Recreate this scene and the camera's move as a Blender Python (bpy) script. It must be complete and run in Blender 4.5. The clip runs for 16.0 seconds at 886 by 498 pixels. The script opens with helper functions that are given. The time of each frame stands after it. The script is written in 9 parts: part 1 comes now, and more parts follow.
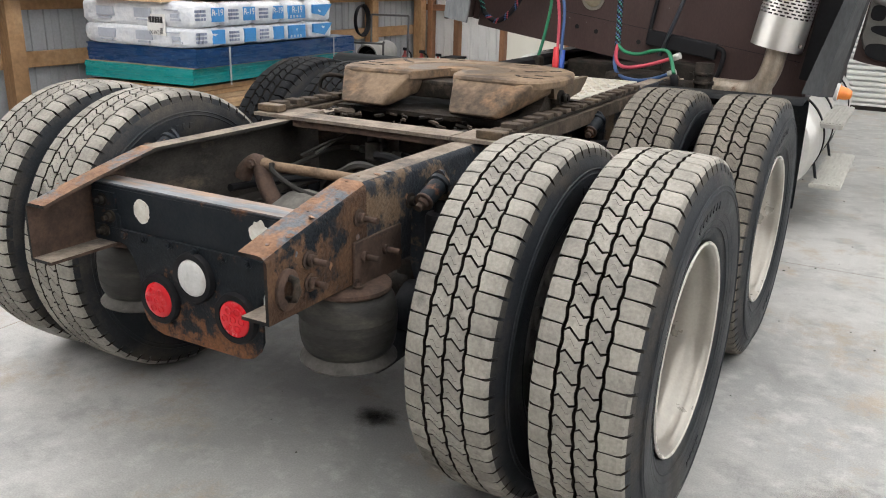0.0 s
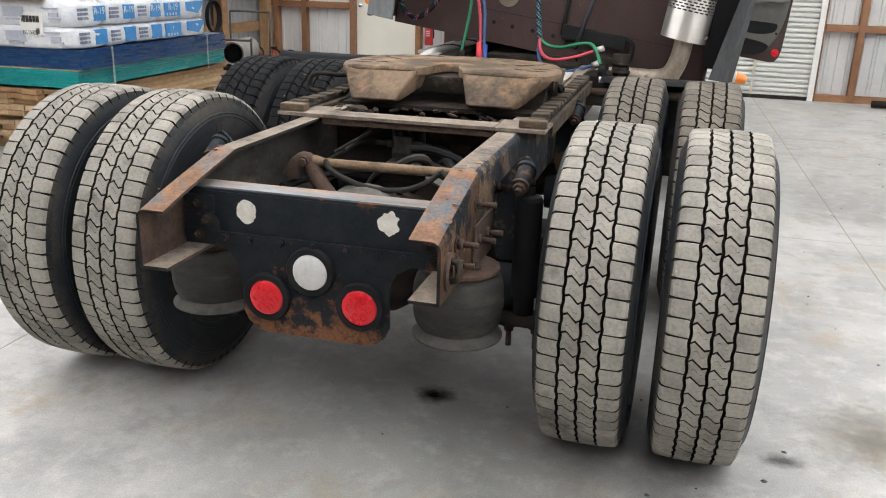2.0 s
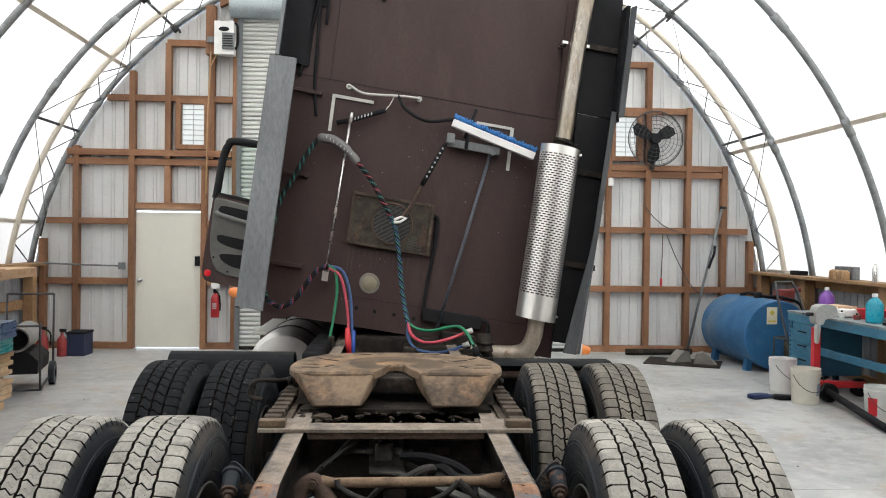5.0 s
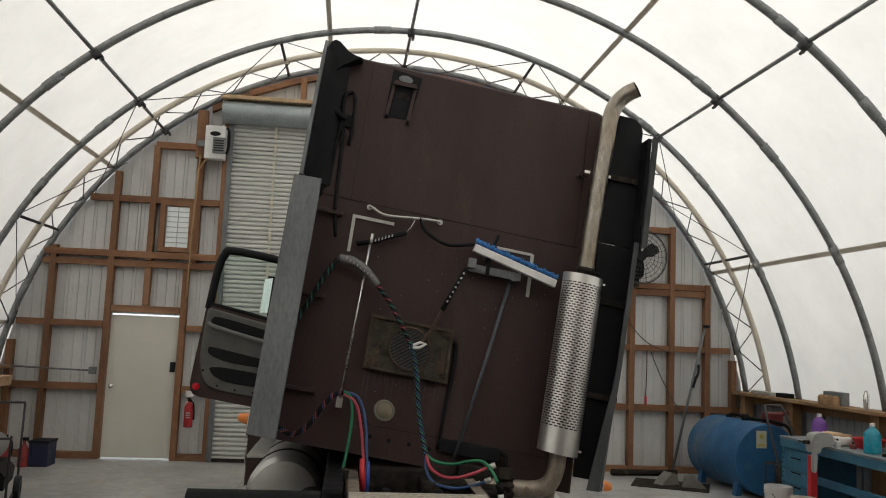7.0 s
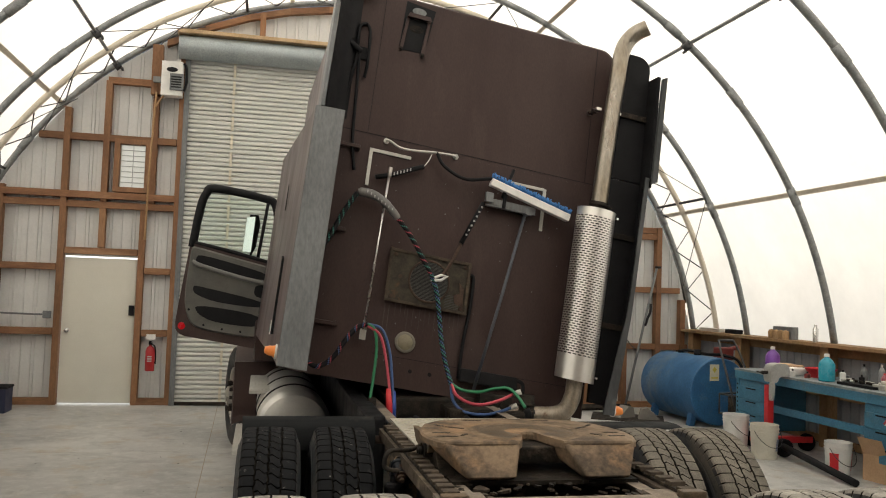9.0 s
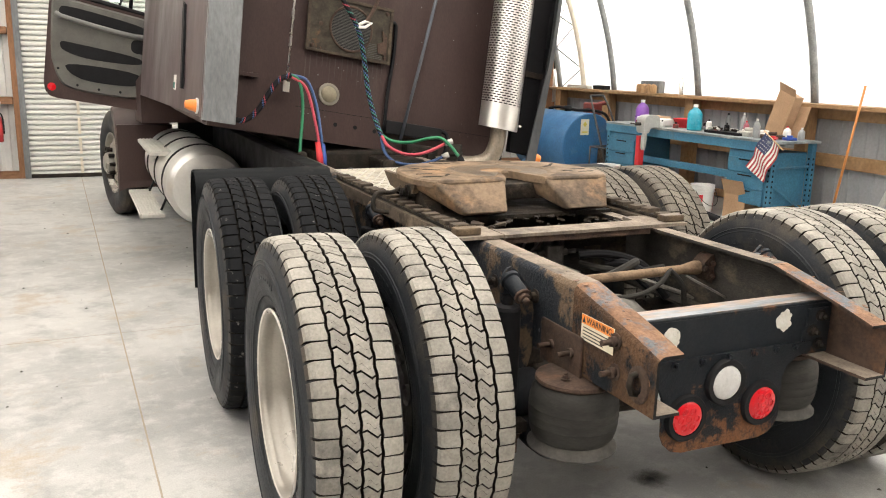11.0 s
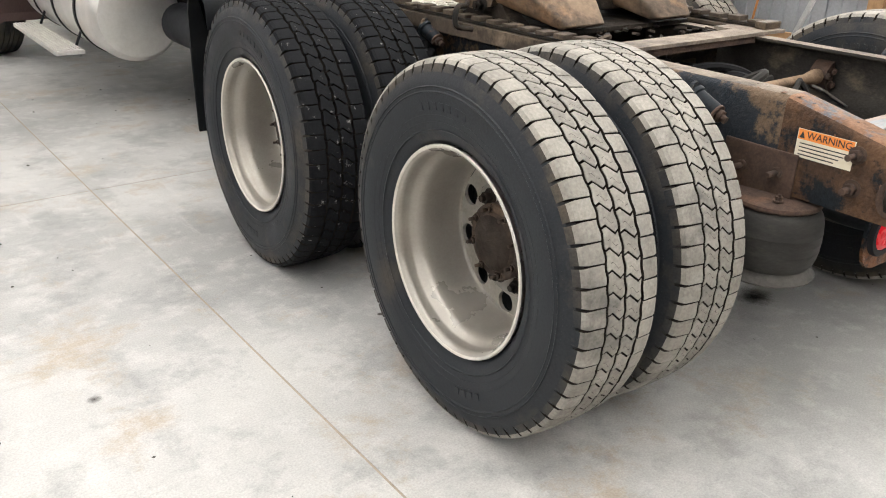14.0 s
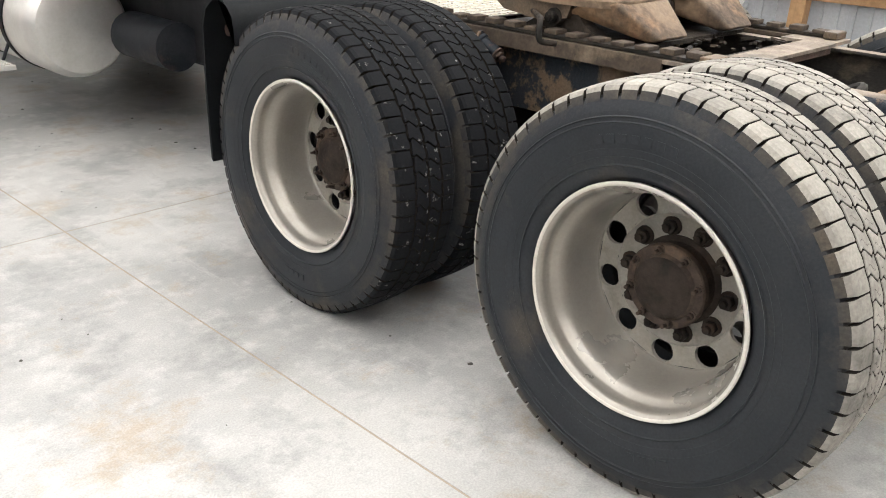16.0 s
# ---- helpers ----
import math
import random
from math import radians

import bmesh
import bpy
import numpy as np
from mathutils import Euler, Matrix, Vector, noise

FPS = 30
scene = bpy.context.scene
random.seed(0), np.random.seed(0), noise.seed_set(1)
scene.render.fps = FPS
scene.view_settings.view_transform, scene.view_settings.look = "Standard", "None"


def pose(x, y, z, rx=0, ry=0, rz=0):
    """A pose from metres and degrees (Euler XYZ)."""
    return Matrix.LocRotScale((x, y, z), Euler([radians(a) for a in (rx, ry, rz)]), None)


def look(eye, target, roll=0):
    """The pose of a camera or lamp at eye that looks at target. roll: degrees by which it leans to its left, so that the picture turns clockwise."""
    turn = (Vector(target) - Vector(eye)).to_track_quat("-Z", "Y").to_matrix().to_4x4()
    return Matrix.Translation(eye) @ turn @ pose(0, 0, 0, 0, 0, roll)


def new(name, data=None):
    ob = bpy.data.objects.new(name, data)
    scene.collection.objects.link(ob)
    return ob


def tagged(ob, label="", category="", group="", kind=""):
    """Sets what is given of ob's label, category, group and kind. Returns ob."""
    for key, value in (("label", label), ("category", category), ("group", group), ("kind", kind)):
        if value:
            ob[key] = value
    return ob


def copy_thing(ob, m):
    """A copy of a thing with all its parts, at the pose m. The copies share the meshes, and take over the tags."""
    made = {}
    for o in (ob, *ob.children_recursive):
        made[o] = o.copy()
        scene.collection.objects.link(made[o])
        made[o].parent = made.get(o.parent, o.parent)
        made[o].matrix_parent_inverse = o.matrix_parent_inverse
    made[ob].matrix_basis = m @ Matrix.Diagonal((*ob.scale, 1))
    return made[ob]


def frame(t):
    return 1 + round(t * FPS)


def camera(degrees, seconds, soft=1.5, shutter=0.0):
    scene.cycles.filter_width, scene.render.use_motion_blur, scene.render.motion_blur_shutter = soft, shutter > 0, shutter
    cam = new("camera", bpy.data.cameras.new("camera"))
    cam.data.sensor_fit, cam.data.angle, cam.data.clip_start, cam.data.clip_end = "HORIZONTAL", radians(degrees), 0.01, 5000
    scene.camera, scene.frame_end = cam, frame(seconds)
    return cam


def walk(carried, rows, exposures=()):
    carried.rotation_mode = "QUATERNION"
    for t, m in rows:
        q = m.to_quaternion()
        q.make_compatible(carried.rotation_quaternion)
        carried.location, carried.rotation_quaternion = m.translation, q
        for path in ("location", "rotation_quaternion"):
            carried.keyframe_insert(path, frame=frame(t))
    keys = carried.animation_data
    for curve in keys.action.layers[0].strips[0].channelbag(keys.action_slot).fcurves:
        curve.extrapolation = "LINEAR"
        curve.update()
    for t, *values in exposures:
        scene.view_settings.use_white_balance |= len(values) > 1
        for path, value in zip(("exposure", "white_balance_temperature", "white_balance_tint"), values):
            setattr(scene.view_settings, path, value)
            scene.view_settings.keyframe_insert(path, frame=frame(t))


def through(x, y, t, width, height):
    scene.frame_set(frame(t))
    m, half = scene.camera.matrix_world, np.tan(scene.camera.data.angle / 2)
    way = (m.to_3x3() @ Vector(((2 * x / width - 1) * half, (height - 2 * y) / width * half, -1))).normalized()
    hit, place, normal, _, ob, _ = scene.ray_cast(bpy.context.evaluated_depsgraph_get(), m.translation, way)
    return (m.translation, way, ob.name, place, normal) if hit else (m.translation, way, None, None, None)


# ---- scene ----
cam = camera(56.3, 16.0, 1.05)
PATH = [
    (0, (1.644, -1.553, 1.458), (0.725, 0.109, 0.831), 1.5),
    (0.5, (1.46, -1.639, 1.455), (0.631, 0.069, 0.828), 1.4),
    (1, (1.302, -1.843, 1.459), (0.6, -0.077, 0.836), 1.4),
    (1.5, (1.152, -2.018, 1.477), (0.589, -0.204, 0.851), 1.7),
    (2, (0.946, -2.057, 1.464), (0.451, -0.224, 0.836), 1.7),
    (2.5, (0.746, -2.101, 1.501), (0.329, -0.246, 0.88), 1.5),
    (3, (0.559, -2.23, 1.58), (0.313, -0.32, 1.042), 1.7),
    (3.4, (0.423, -2.282, 1.59), (0.302, -0.334, 1.152), 2.1),
    (3.5, (0.418, -2.292, 1.598), (0.312, -0.34, 1.177), 1.9),
    (4, (0.273, -2.274, 1.643), (0.27, -0.299, 1.331), 2.1),
    (4.5, (0.106, -2.227, 1.694), (0.185, -0.235, 1.539), 2.4),
    (4.7, (0.058, -2.276, 1.661), (0.16, -0.281, 1.565), 1.1),
    (6.8, (-0.385, -2.069, 1.841), (-0.173, -0.089, 2.029), 2.3),
    (7, (-0.449, -2.108, 1.846), (-0.233, -0.131, 2.062), 2.4),
    (7.5, (-0.67, -2.21, 1.824), (-0.425, -0.241, 2.075), 2.4),
    (8, (-0.869, -2.203, 1.784), (-0.577, -0.241, 2.04), 2.4),
    (8.5, (-1.018, -2.087, 1.731), (-0.686, -0.127, 1.953), 2.2),
    (9, (-1.166, -2.041, 1.706), (-0.74, -0.089, 1.808), 2.0),
    (9.5, (-1.357, -2.078, 1.681), (-0.784, -0.163, 1.617), 1.9),
    (9.7, (-1.418, -2.076, 1.667), (-0.805, -0.176, 1.545), 1.9),
    (11.8, (-1.947, -1.613, 1.487), (-1.056, 0.073, 0.885), 1.4),
    (12, (-1.999, -1.588, 1.467), (-1.088, 0.072, 0.824), 1.5),
    (12.5, (-2.104, -1.485, 1.435), (-1.168, 0.118, 0.69), 1.4),
    (13, (-2.223, -1.311, 1.439), (-1.242, 0.241, 0.647), 1.4),
    (13.5, (-2.319, -1.169, 1.435), (-1.292, 0.347, 0.63), 1.6),
    (14, (-2.46, -1.023, 1.43), (-1.369, 0.447, 0.625), 1.5),
    (14.5, (-2.585, -0.88, 1.438), (-1.416, 0.527, 0.629), 1.7),
    (15, (-2.653, -0.672, 1.421), (-1.427, 0.685, 0.613), 1.9),
    (15.5, (-2.69, -0.456, 1.402), (-1.41, 0.854, 0.601), 2.3),
    (16, (-2.809, -0.279, 1.399), (-1.477, 0.985, 0.606), 2.6),
]
walk(cam, [(t, look(eye, target, roll)) for t, eye, target, roll in PATH],
     [(0.0, 1.85, 6100, 10), (2.5, 1.9, 6050, 10), (3.5, 1.85, 5950, 9), (4.5, 1.7, 6000, 8), (7.0, 0.32, 6450, 7), (7.5, -0.12, 6850, 6), (8.0, 0.04, 6900, 6), (8.5, 0.52, 6950, 7), (9.0, 1.0, 7000, 8), (9.5, 1.6, 7050, 10), (12.0, 2.25, 6450, 10), (12.5, 2.15, 6430, 10), (13.5, 2.15, 6300, 10), (14.5, 2.18, 6250, 10), (15.5, 2.32, 6200, 10), (16.0, 2.32, 6200, 10)])

# ---- world, sun, exposure ----
world = bpy.data.worlds.new("overcast_sky")
scene.world = world
world.use_nodes = True
wn = world.node_tree
sky = wn.nodes.new("ShaderNodeTexSky")
sky.sky_type, sky.sun_disc = 'NISHITA', False
sky.sun_elevation, sky.sun_rotation = radians(66), radians(200)
sky.air_density, sky.dust_density, sky.ozone_density = 1.0, 6.0, 0.6
wn.links.new(sky.outputs[0], wn.nodes["Background"].inputs[0])
wn.nodes["Background"].inputs[1].default_value = 0.07
sun_data = bpy.data.lights.new("sun", 'SUN')
sun_data.energy, sun_data.angle, sun_data.color = 3.4, radians(14), (1.0, 0.96, 0.9)
sun = new("sun", sun_data)
sun.matrix_world = look((0, 0, 20), (-3, 8.2, 0))



# ---- materials ----
def ramp_mix(nt, fac, a, b):
    mix = nt.nodes.new("ShaderNodeMix")
    mix.data_type = 'RGBA'
    mix.inputs[6].default_value, mix.inputs[7].default_value = (*a, 1), (*b, 1)
    if fac is not None:
        nt.links.new(fac, mix.inputs[0])
    return mix


def material(name, base, second=None, third=None, rough=0.6, metal=0.0, scale=6.0, fine=60.0, bump=0.15, amount=0.5,
             spread=(0.4, 0.65), patch=(0.55, 0.7), stretch=(1, 1, 1), vary=0.0, rough2=None, coat=0.0, island=False, bump_dist=0.003, spec=0.5, low=None, ring=None):
    """Two colours mixed by a broad noise, a third in patches, a fine grain in relief."""
    m = bpy.data.materials.new(name)
    m.use_nodes = True
    nt = m.node_tree
    bsdf = nt.nodes["Principled BSDF"]
    tc = nt.nodes.new("ShaderNodeTexCoord")
    mp = nt.nodes.new("ShaderNodeMapping")
    mp.inputs["Scale"].default_value = stretch
    info = nt.nodes.new("ShaderNodeObjectInfo")
    off = nt.nodes.new("ShaderNodeVectorMath")
    off.operation = 'SCALE'
    off.inputs[0].default_value = (7.3, 11.1, 5.7)
    nt.links.new(info.outputs["Random"], off.inputs["Scale"])
    add = nt.nodes.new("ShaderNodeVectorMath")
    nt.links.new(tc.outputs["Object"], add.inputs[0])
    nt.links.new(off.outputs[0], add.inputs[1])
    nt.links.new(add.outputs[0], mp.inputs[0])
    n1 = nt.nodes.new("ShaderNodeTexNoise")
    n1.inputs["Scale"].default_value, n1.inputs["Detail"].default_value, n1.inputs["Roughness"].default_value = scale, 6, 0.62
    n2 = nt.nodes.new("ShaderNodeTexNoise")
    n2.inputs["Scale"].default_value, n2.inputs["Detail"].default_value, n2.inputs["Roughness"].default_value = fine, 4, 0.6
    n3 = nt.nodes.new("ShaderNodeTexNoise")
    n3.inputs["Scale"].default_value, n3.inputs["Detail"].default_value, n3.inputs["Roughness"].default_value = scale * 0.37 + 0.6, 8, 0.7
    for n in (n1, n2, n3):
        nt.links.new(mp.outputs[0], n.inputs["Vector"])

    def stops(sock, lo, hi):
        r = nt.nodes.new("ShaderNodeMapRange")
        r.inputs[1].default_value, r.inputs[2].default_value = lo, hi
        nt.links.new(sock, r.inputs[0])
        return r.outputs[0]
    second = second or tuple(c * 0.75 for c in base)
    mix = ramp_mix(nt, stops(n1.outputs[0], *spread), base, second)
    out = mix.outputs[2]
    if third:
        wear = n3.outputs[0]
        if low:                 # more of the third colour towards the bottom edge
            sep = nt.nodes.new("ShaderNodeSeparateXYZ")
            nt.links.new(tc.outputs["Object"], sep.inputs[0])
            lr = nt.nodes.new("ShaderNodeMapRange")
            for k, v in zip((1, 2, 3, 4), low):
                lr.inputs[k].default_value = v
            nt.links.new(sep.outputs[2], lr.inputs[0])
            plus = nt.nodes.new("ShaderNodeMath")
            nt.links.new(wear, plus.inputs[0])
            nt.links.new(lr.outputs[0], plus.inputs[1])
            wear = plus.outputs[0]
        if ring:                # more of the third colour in a band round the x axis
            flat = nt.nodes.new("ShaderNodeVectorMath")
            flat.operation = 'MULTIPLY'
            flat.inputs[1].default_value = (0, 1, 1)
            size = nt.nodes.new("ShaderNodeVectorMath")
            size.operation = 'LENGTH'
            band = nt.nodes.new("ShaderNodeMapRange")
            for k, v in zip((1, 2, 3, 4), ring):
                band.inputs[k].default_value = v
            more = nt.nodes.new("ShaderNodeMath")
            nt.links.new(tc.outputs["Object"], flat.inputs[0])
            nt.links.new(flat.outputs[0], size.inputs[0])
            nt.links.new(size.outputs["Value"], band.inputs[0])
            nt.links.new(wear, more.inputs[0])
            nt.links.new(band.outputs[0], more.inputs[1])
            wear = more.outputs[0]
        mix3 = ramp_mix(nt, stops(wear, *patch), base, third)
        nt.links.new(out, mix3.inputs[6])
        out = mix3.outputs[2]
    grain = ramp_mix(nt, None, (0.5, 0.5, 0.5), (0.5, 0.5, 0.5))
    grain.blend_type = 'OVERLAY'
    grain.inputs[0].default_value = amount
    nt.links.new(out, grain.inputs[6])
    nt.links.new(n2.outputs[0], grain.inputs[7])
    out = grain.outputs[2]
    if vary or island:
        hsv = nt.nodes.new("ShaderNodeHueSaturation")
        rnd = info.outputs["Random"]
        if island:
            geo = nt.nodes.new("ShaderNodeNewGeometry")
            rnd = geo.outputs["Random Per Island"]
        r = nt.nodes.new("ShaderNodeMapRange")
        r.inputs[3].default_value, r.inputs[4].default_value = 1 - (vary or 0.15), 1 + (vary or 0.15)
        nt.links.new(rnd, r.inputs[0])
        nt.links.new(r.outputs[0], hsv.inputs["Value"])
        nt.links.new(out, hsv.inputs["Color"])
        out = hsv.outputs[0]
    nt.links.new(out, bsdf.inputs["Base Color"])
    rr = nt.nodes.new("ShaderNodeMapRange")
    rr.inputs[1].default_value, rr.inputs[2].default_value = 0.35, 0.68
    rr.inputs[3].default_value, rr.inputs[4].default_value = rough, rough2 if rough2 is not None else min(1, rough + 0.18)
    nt.links.new(n1.outputs[0], rr.inputs[0])
    nt.links.new(rr.outputs[0], bsdf.inputs["Roughness"])
    bsdf.inputs["Metallic"].default_value = metal
    bsdf.inputs["Specular IOR Level"].default_value = spec
    bsdf.inputs["Coat Weight"].default_value = coat
    if bump:
        bp = nt.nodes.new("ShaderNodeBump")
        bp.inputs["Strength"].default_value, bp.inputs["Distance"].default_value = bump, bump_dist
        addh = nt.nodes.new("ShaderNodeMath")
        nt.links.new(n2.outputs[0], addh.inputs[0])
        nt.links.new(n1.outputs[0], addh.inputs[1])
        nt.links.new(addh.outputs[0], bp.inputs["Height"])
        nt.links.new(bp.outputs[0], bsdf.inputs["Normal"])
    return m


def plain(name, colour, rough=0.5, metal=0.0, bump=0.05, amount=0.25, **kw):
    return material(name, colour, tuple(c * 0.88 for c in colour), rough=rough, metal=metal, bump=bump, amount=amount, **kw)


M = {}


def concrete_material():
    """Trowelled slab: cloudy patches, pale bloom, tan dirt, long scuffs and fine specks."""
    m = bpy.data.materials.new("concrete_floor")
    m.use_nodes = True
    nt = m.node_tree
    bsdf = nt.nodes["Principled BSDF"]
    tc = nt.nodes.new("ShaderNodeTexCoord")

    def noise_of(scale, detail, rough, stretch=(1, 1, 1), turn=0.0, distort=0.0):
        mp = nt.nodes.new("ShaderNodeMapping")
        mp.inputs["Scale"].default_value, mp.inputs["Rotation"].default_value = stretch, (0, 0, radians(turn))
        n = nt.nodes.new("ShaderNodeTexNoise")
        n.inputs["Scale"].default_value, n.inputs["Detail"].default_value, n.inputs["Roughness"].default_value = scale, detail, rough
        n.inputs["Distortion"].default_value = distort
        nt.links.new(tc.outputs["Object"], mp.inputs[0])
        nt.links.new(mp.outputs[0], n.inputs["Vector"])
        return n.outputs[0]

    def cut(sock, lo, hi, top=1.0):
        r = nt.nodes.new("ShaderNodeMapRange")
        r.inputs[1].default_value, r.inputs[2].default_value, r.inputs[4].default_value = lo, hi, top
        nt.links.new(sock, r.inputs[0])
        return r.outputs[0]

    def over(below, fac, colour):
        x = ramp_mix(nt, fac, (0, 0, 0), colour)
        nt.links.new(below, x.inputs[6])
        return x.outputs[2]
    cloud = noise_of(0.9, 10, 0.60, distort=0.6)
    col = ramp_mix(nt, cut(cloud, 0.39, 0.61), (0.305, 0.307, 0.298), (0.455, 0.452, 0.435)).outputs[2]
    mottle = noise_of(8.0, 10, 0.68)
    col = over(col, cut(mottle, 0.49, 0.64, 0.62), (0.52, 0.515, 0.495))
    col = over(col, cut(noise_of(3.4, 12, 0.72), 0.50, 0.63, 0.62), (0.225, 0.228, 0.222))
    col = over(col, cut(noise_of(2.1, 10, 0.76), 0.54, 0.63, 0.7), (0.36, 0.295, 0.215))
    col = over(col, cut(noise_of(11, 8, 0.7, (1.0, 0.12, 1), 6), 0.60, 0.72, 0.45), (0.55, 0.545, 0.53))
    col = over(col, cut(noise_of(22, 6, 0.65, (0.16, 1.0, 1), 31), 0.61, 0.74, 0.24), (0.22, 0.22, 0.215))
    col = over(col, cut(noise_of(38, 5, 0.7), 0.66, 0.74, 0.5), (0.17, 0.16, 0.145))
    place = nt.nodes.new("ShaderNodeVectorMath")          # old oil and grime round the truck's tail, with its floor shade painted in
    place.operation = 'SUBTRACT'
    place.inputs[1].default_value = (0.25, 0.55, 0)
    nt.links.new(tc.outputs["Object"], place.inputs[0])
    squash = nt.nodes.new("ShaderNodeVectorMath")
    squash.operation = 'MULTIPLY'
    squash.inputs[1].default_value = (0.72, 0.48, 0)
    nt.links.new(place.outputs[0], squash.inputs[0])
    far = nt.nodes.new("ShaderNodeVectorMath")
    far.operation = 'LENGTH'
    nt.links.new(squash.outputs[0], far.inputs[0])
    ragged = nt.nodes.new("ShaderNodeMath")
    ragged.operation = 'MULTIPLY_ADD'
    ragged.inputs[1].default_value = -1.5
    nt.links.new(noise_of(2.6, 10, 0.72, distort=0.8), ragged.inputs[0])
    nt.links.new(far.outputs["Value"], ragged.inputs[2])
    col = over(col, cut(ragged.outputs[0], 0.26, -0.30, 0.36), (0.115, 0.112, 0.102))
    fine = noise_of(160, 3, 0.6)
    g = ramp_mix(nt, None, (0.5, 0.5, 0.5), (0.5, 0.5, 0.5))
    g.blend_type = 'OVERLAY'
    g.inputs[0].default_value = 0.35
    nt.links.new(col, g.inputs[6])
    nt.links.new(fine, g.inputs[7])
    nt.links.new(g.outputs[2], bsdf.inputs["Base Color"])
    rr = nt.nodes.new("ShaderNodeMapRange")
    rr.inputs[1].default_value, rr.inputs[2].default_value, rr.inputs[3].default_value, rr.inputs[4].default_value = 0.36, 0.64, 0.34, 0.46
    nt.links.new(cloud, rr.inputs[0])
    nt.links.new(rr.outputs[0], bsdf.inputs["Roughness"])
    bp = nt.nodes.new("ShaderNodeBump")
    bp.inputs["Strength"].default_value, bp.inputs["Distance"].default_value = 0.06, 0.003
    nt.links.new(fine, bp.inputs["Height"])
    nt.links.new(bp.outputs[0], bsdf.inputs["Normal"])
    return m


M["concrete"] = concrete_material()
M["joint"] = plain("joint_filler", (0.36, 0.305, 0.24), 0.9)
M["stain"] = plain("oil_stain", (0.07, 0.065, 0.055), 0.5)
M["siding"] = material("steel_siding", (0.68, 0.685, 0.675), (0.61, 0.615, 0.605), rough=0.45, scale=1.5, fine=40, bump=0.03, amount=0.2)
# same siding for the side walls, their shade put into a darker colour
M["sidingshade"] = material("steel_siding_shaded", (0.30, 0.31, 0.322), (0.26, 0.27, 0.28), rough=0.5, scale=1.5, fine=40, bump=0.03, amount=0.2)
M["rollsteel"] = material("roll_door_steel", (0.60, 0.60, 0.57), (0.53, 0.53, 0.50), rough=0.42, scale=1.2, fine=30, bump=0.02, amount=0.15)
M["stud"] = material("brown_lumber", (0.27, 0.132, 0.064), (0.17, 0.080, 0.040), (0.35, 0.20, 0.11), rough=0.7, scale=4, fine=80, bump=0.25, amount=0.5, stretch=(1, 1, 0.2), vary=0.2)
M["girt"] = material("brown_lumber_level", (0.27, 0.132, 0.064), (0.17, 0.080, 0.040), (0.35, 0.20, 0.11), rough=0.7, scale=4, fine=80, bump=0.25, amount=0.5, stretch=(0.2, 1, 1), vary=0.2)
M["timber"] = material("treated_timber", (0.36, 0.22, 0.11), (0.26, 0.15, 0.07), (0.42, 0.29, 0.17), rough=0.75, scale=4, fine=60, bump=0.2, stretch=(1, 0.3, 0.3), vary=0.15)
M["lumber"] = material("pale_lumber", (0.56, 0.40, 0.24), (0.46, 0.31, 0.17), (0.62, 0.48, 0.31), rough=0.75, scale=5, fine=60, bump=0.15, stretch=(1, 0.2, 1), vary=0.2)
M["pipe"] = material("galvanised_hoop", (0.27, 0.28, 0.28), (0.19, 0.20, 0.205), rough=0.45, metal=0.5, scale=8, fine=80, bump=0.05)
M["creampipe"] = plain("cream_pipe", (0.62, 0.56, 0.46), 0.5)
M["rod"] = plain("steel_web_rod", (0.06, 0.06, 0.062), 0.5, 0.4)
M["doorpaint"] = material("cream_door_paint", (0.70, 0.68, 0.60), (0.66, 0.64, 0.56), rough=0.45, scale=2, fine=50, bump=0.03, amount=0.1)
M["white"] = plain("white_paint", (0.78, 0.77, 0.74), 0.4)
M["rimwhite"] = material("rim_white_paint", (0.37, 0.348, 0.308), (0.31, 0.288, 0.252), (0.17, 0.148, 0.12), rough=0.25, rough2=0.36, metal=0.45, scale=4, fine=120, bump=0.02, amount=0.15, patch=(0.62, 0.80))
# same rim paint, lightened where the lip catches the light
M["rimlit"] = material("rim_lip_lit", (0.60, 0.575, 0.52), (0.52, 0.49, 0.435), (0.25, 0.22, 0.19), rough=0.2, rough2=0.32, scale=7, fine=120, bump=0.02, amount=0.2, patch=(0.62, 0.78))
# dusty disc, darkened in colour for the shade deep in the rim
M["rimdisc"] = material("dusty_shaded_disc", (0.29, 0.275, 0.24), (0.24, 0.225, 0.195), (0.13, 0.11, 0.088), rough=0.42, rough2=0.6, scale=9, fine=120, bump=0.06, amount=0.3, patch=(0.58, 0.74))
M["rimdark"] = material("dark_inner_rim", (0.12, 0.113, 0.104), (0.075, 0.07, 0.064), rough=0.7, scale=7, fine=90, bump=0.2, spec=0.25)
M["rubber"] = material("tyre_rubber", (0.0175, 0.0205, 0.0245), (0.0255, 0.0285, 0.0325), (0.078, 0.066, 0.052), rough=0.42, rough2=0.62, scale=7, fine=150, bump=0.22, amount=0.5, patch=(0.50, 0.74), spec=0.22, ring=(0.44, 0.50, -0.05, 0.09))
M["groove"] = plain("tread_groove", (0.024, 0.0205, 0.017), 0.9, spec=0.05)
M["tread_dusty"] = material("dusty_worn_tread", (0.30, 0.283, 0.25), (0.225, 0.213, 0.19), (0.115, 0.109, 0.10), rough=0.85, scale=9, fine=120, bump=0.3, amount=0.42, vary=0.15, island=True, patch=(0.53, 0.68), spec=0.2)
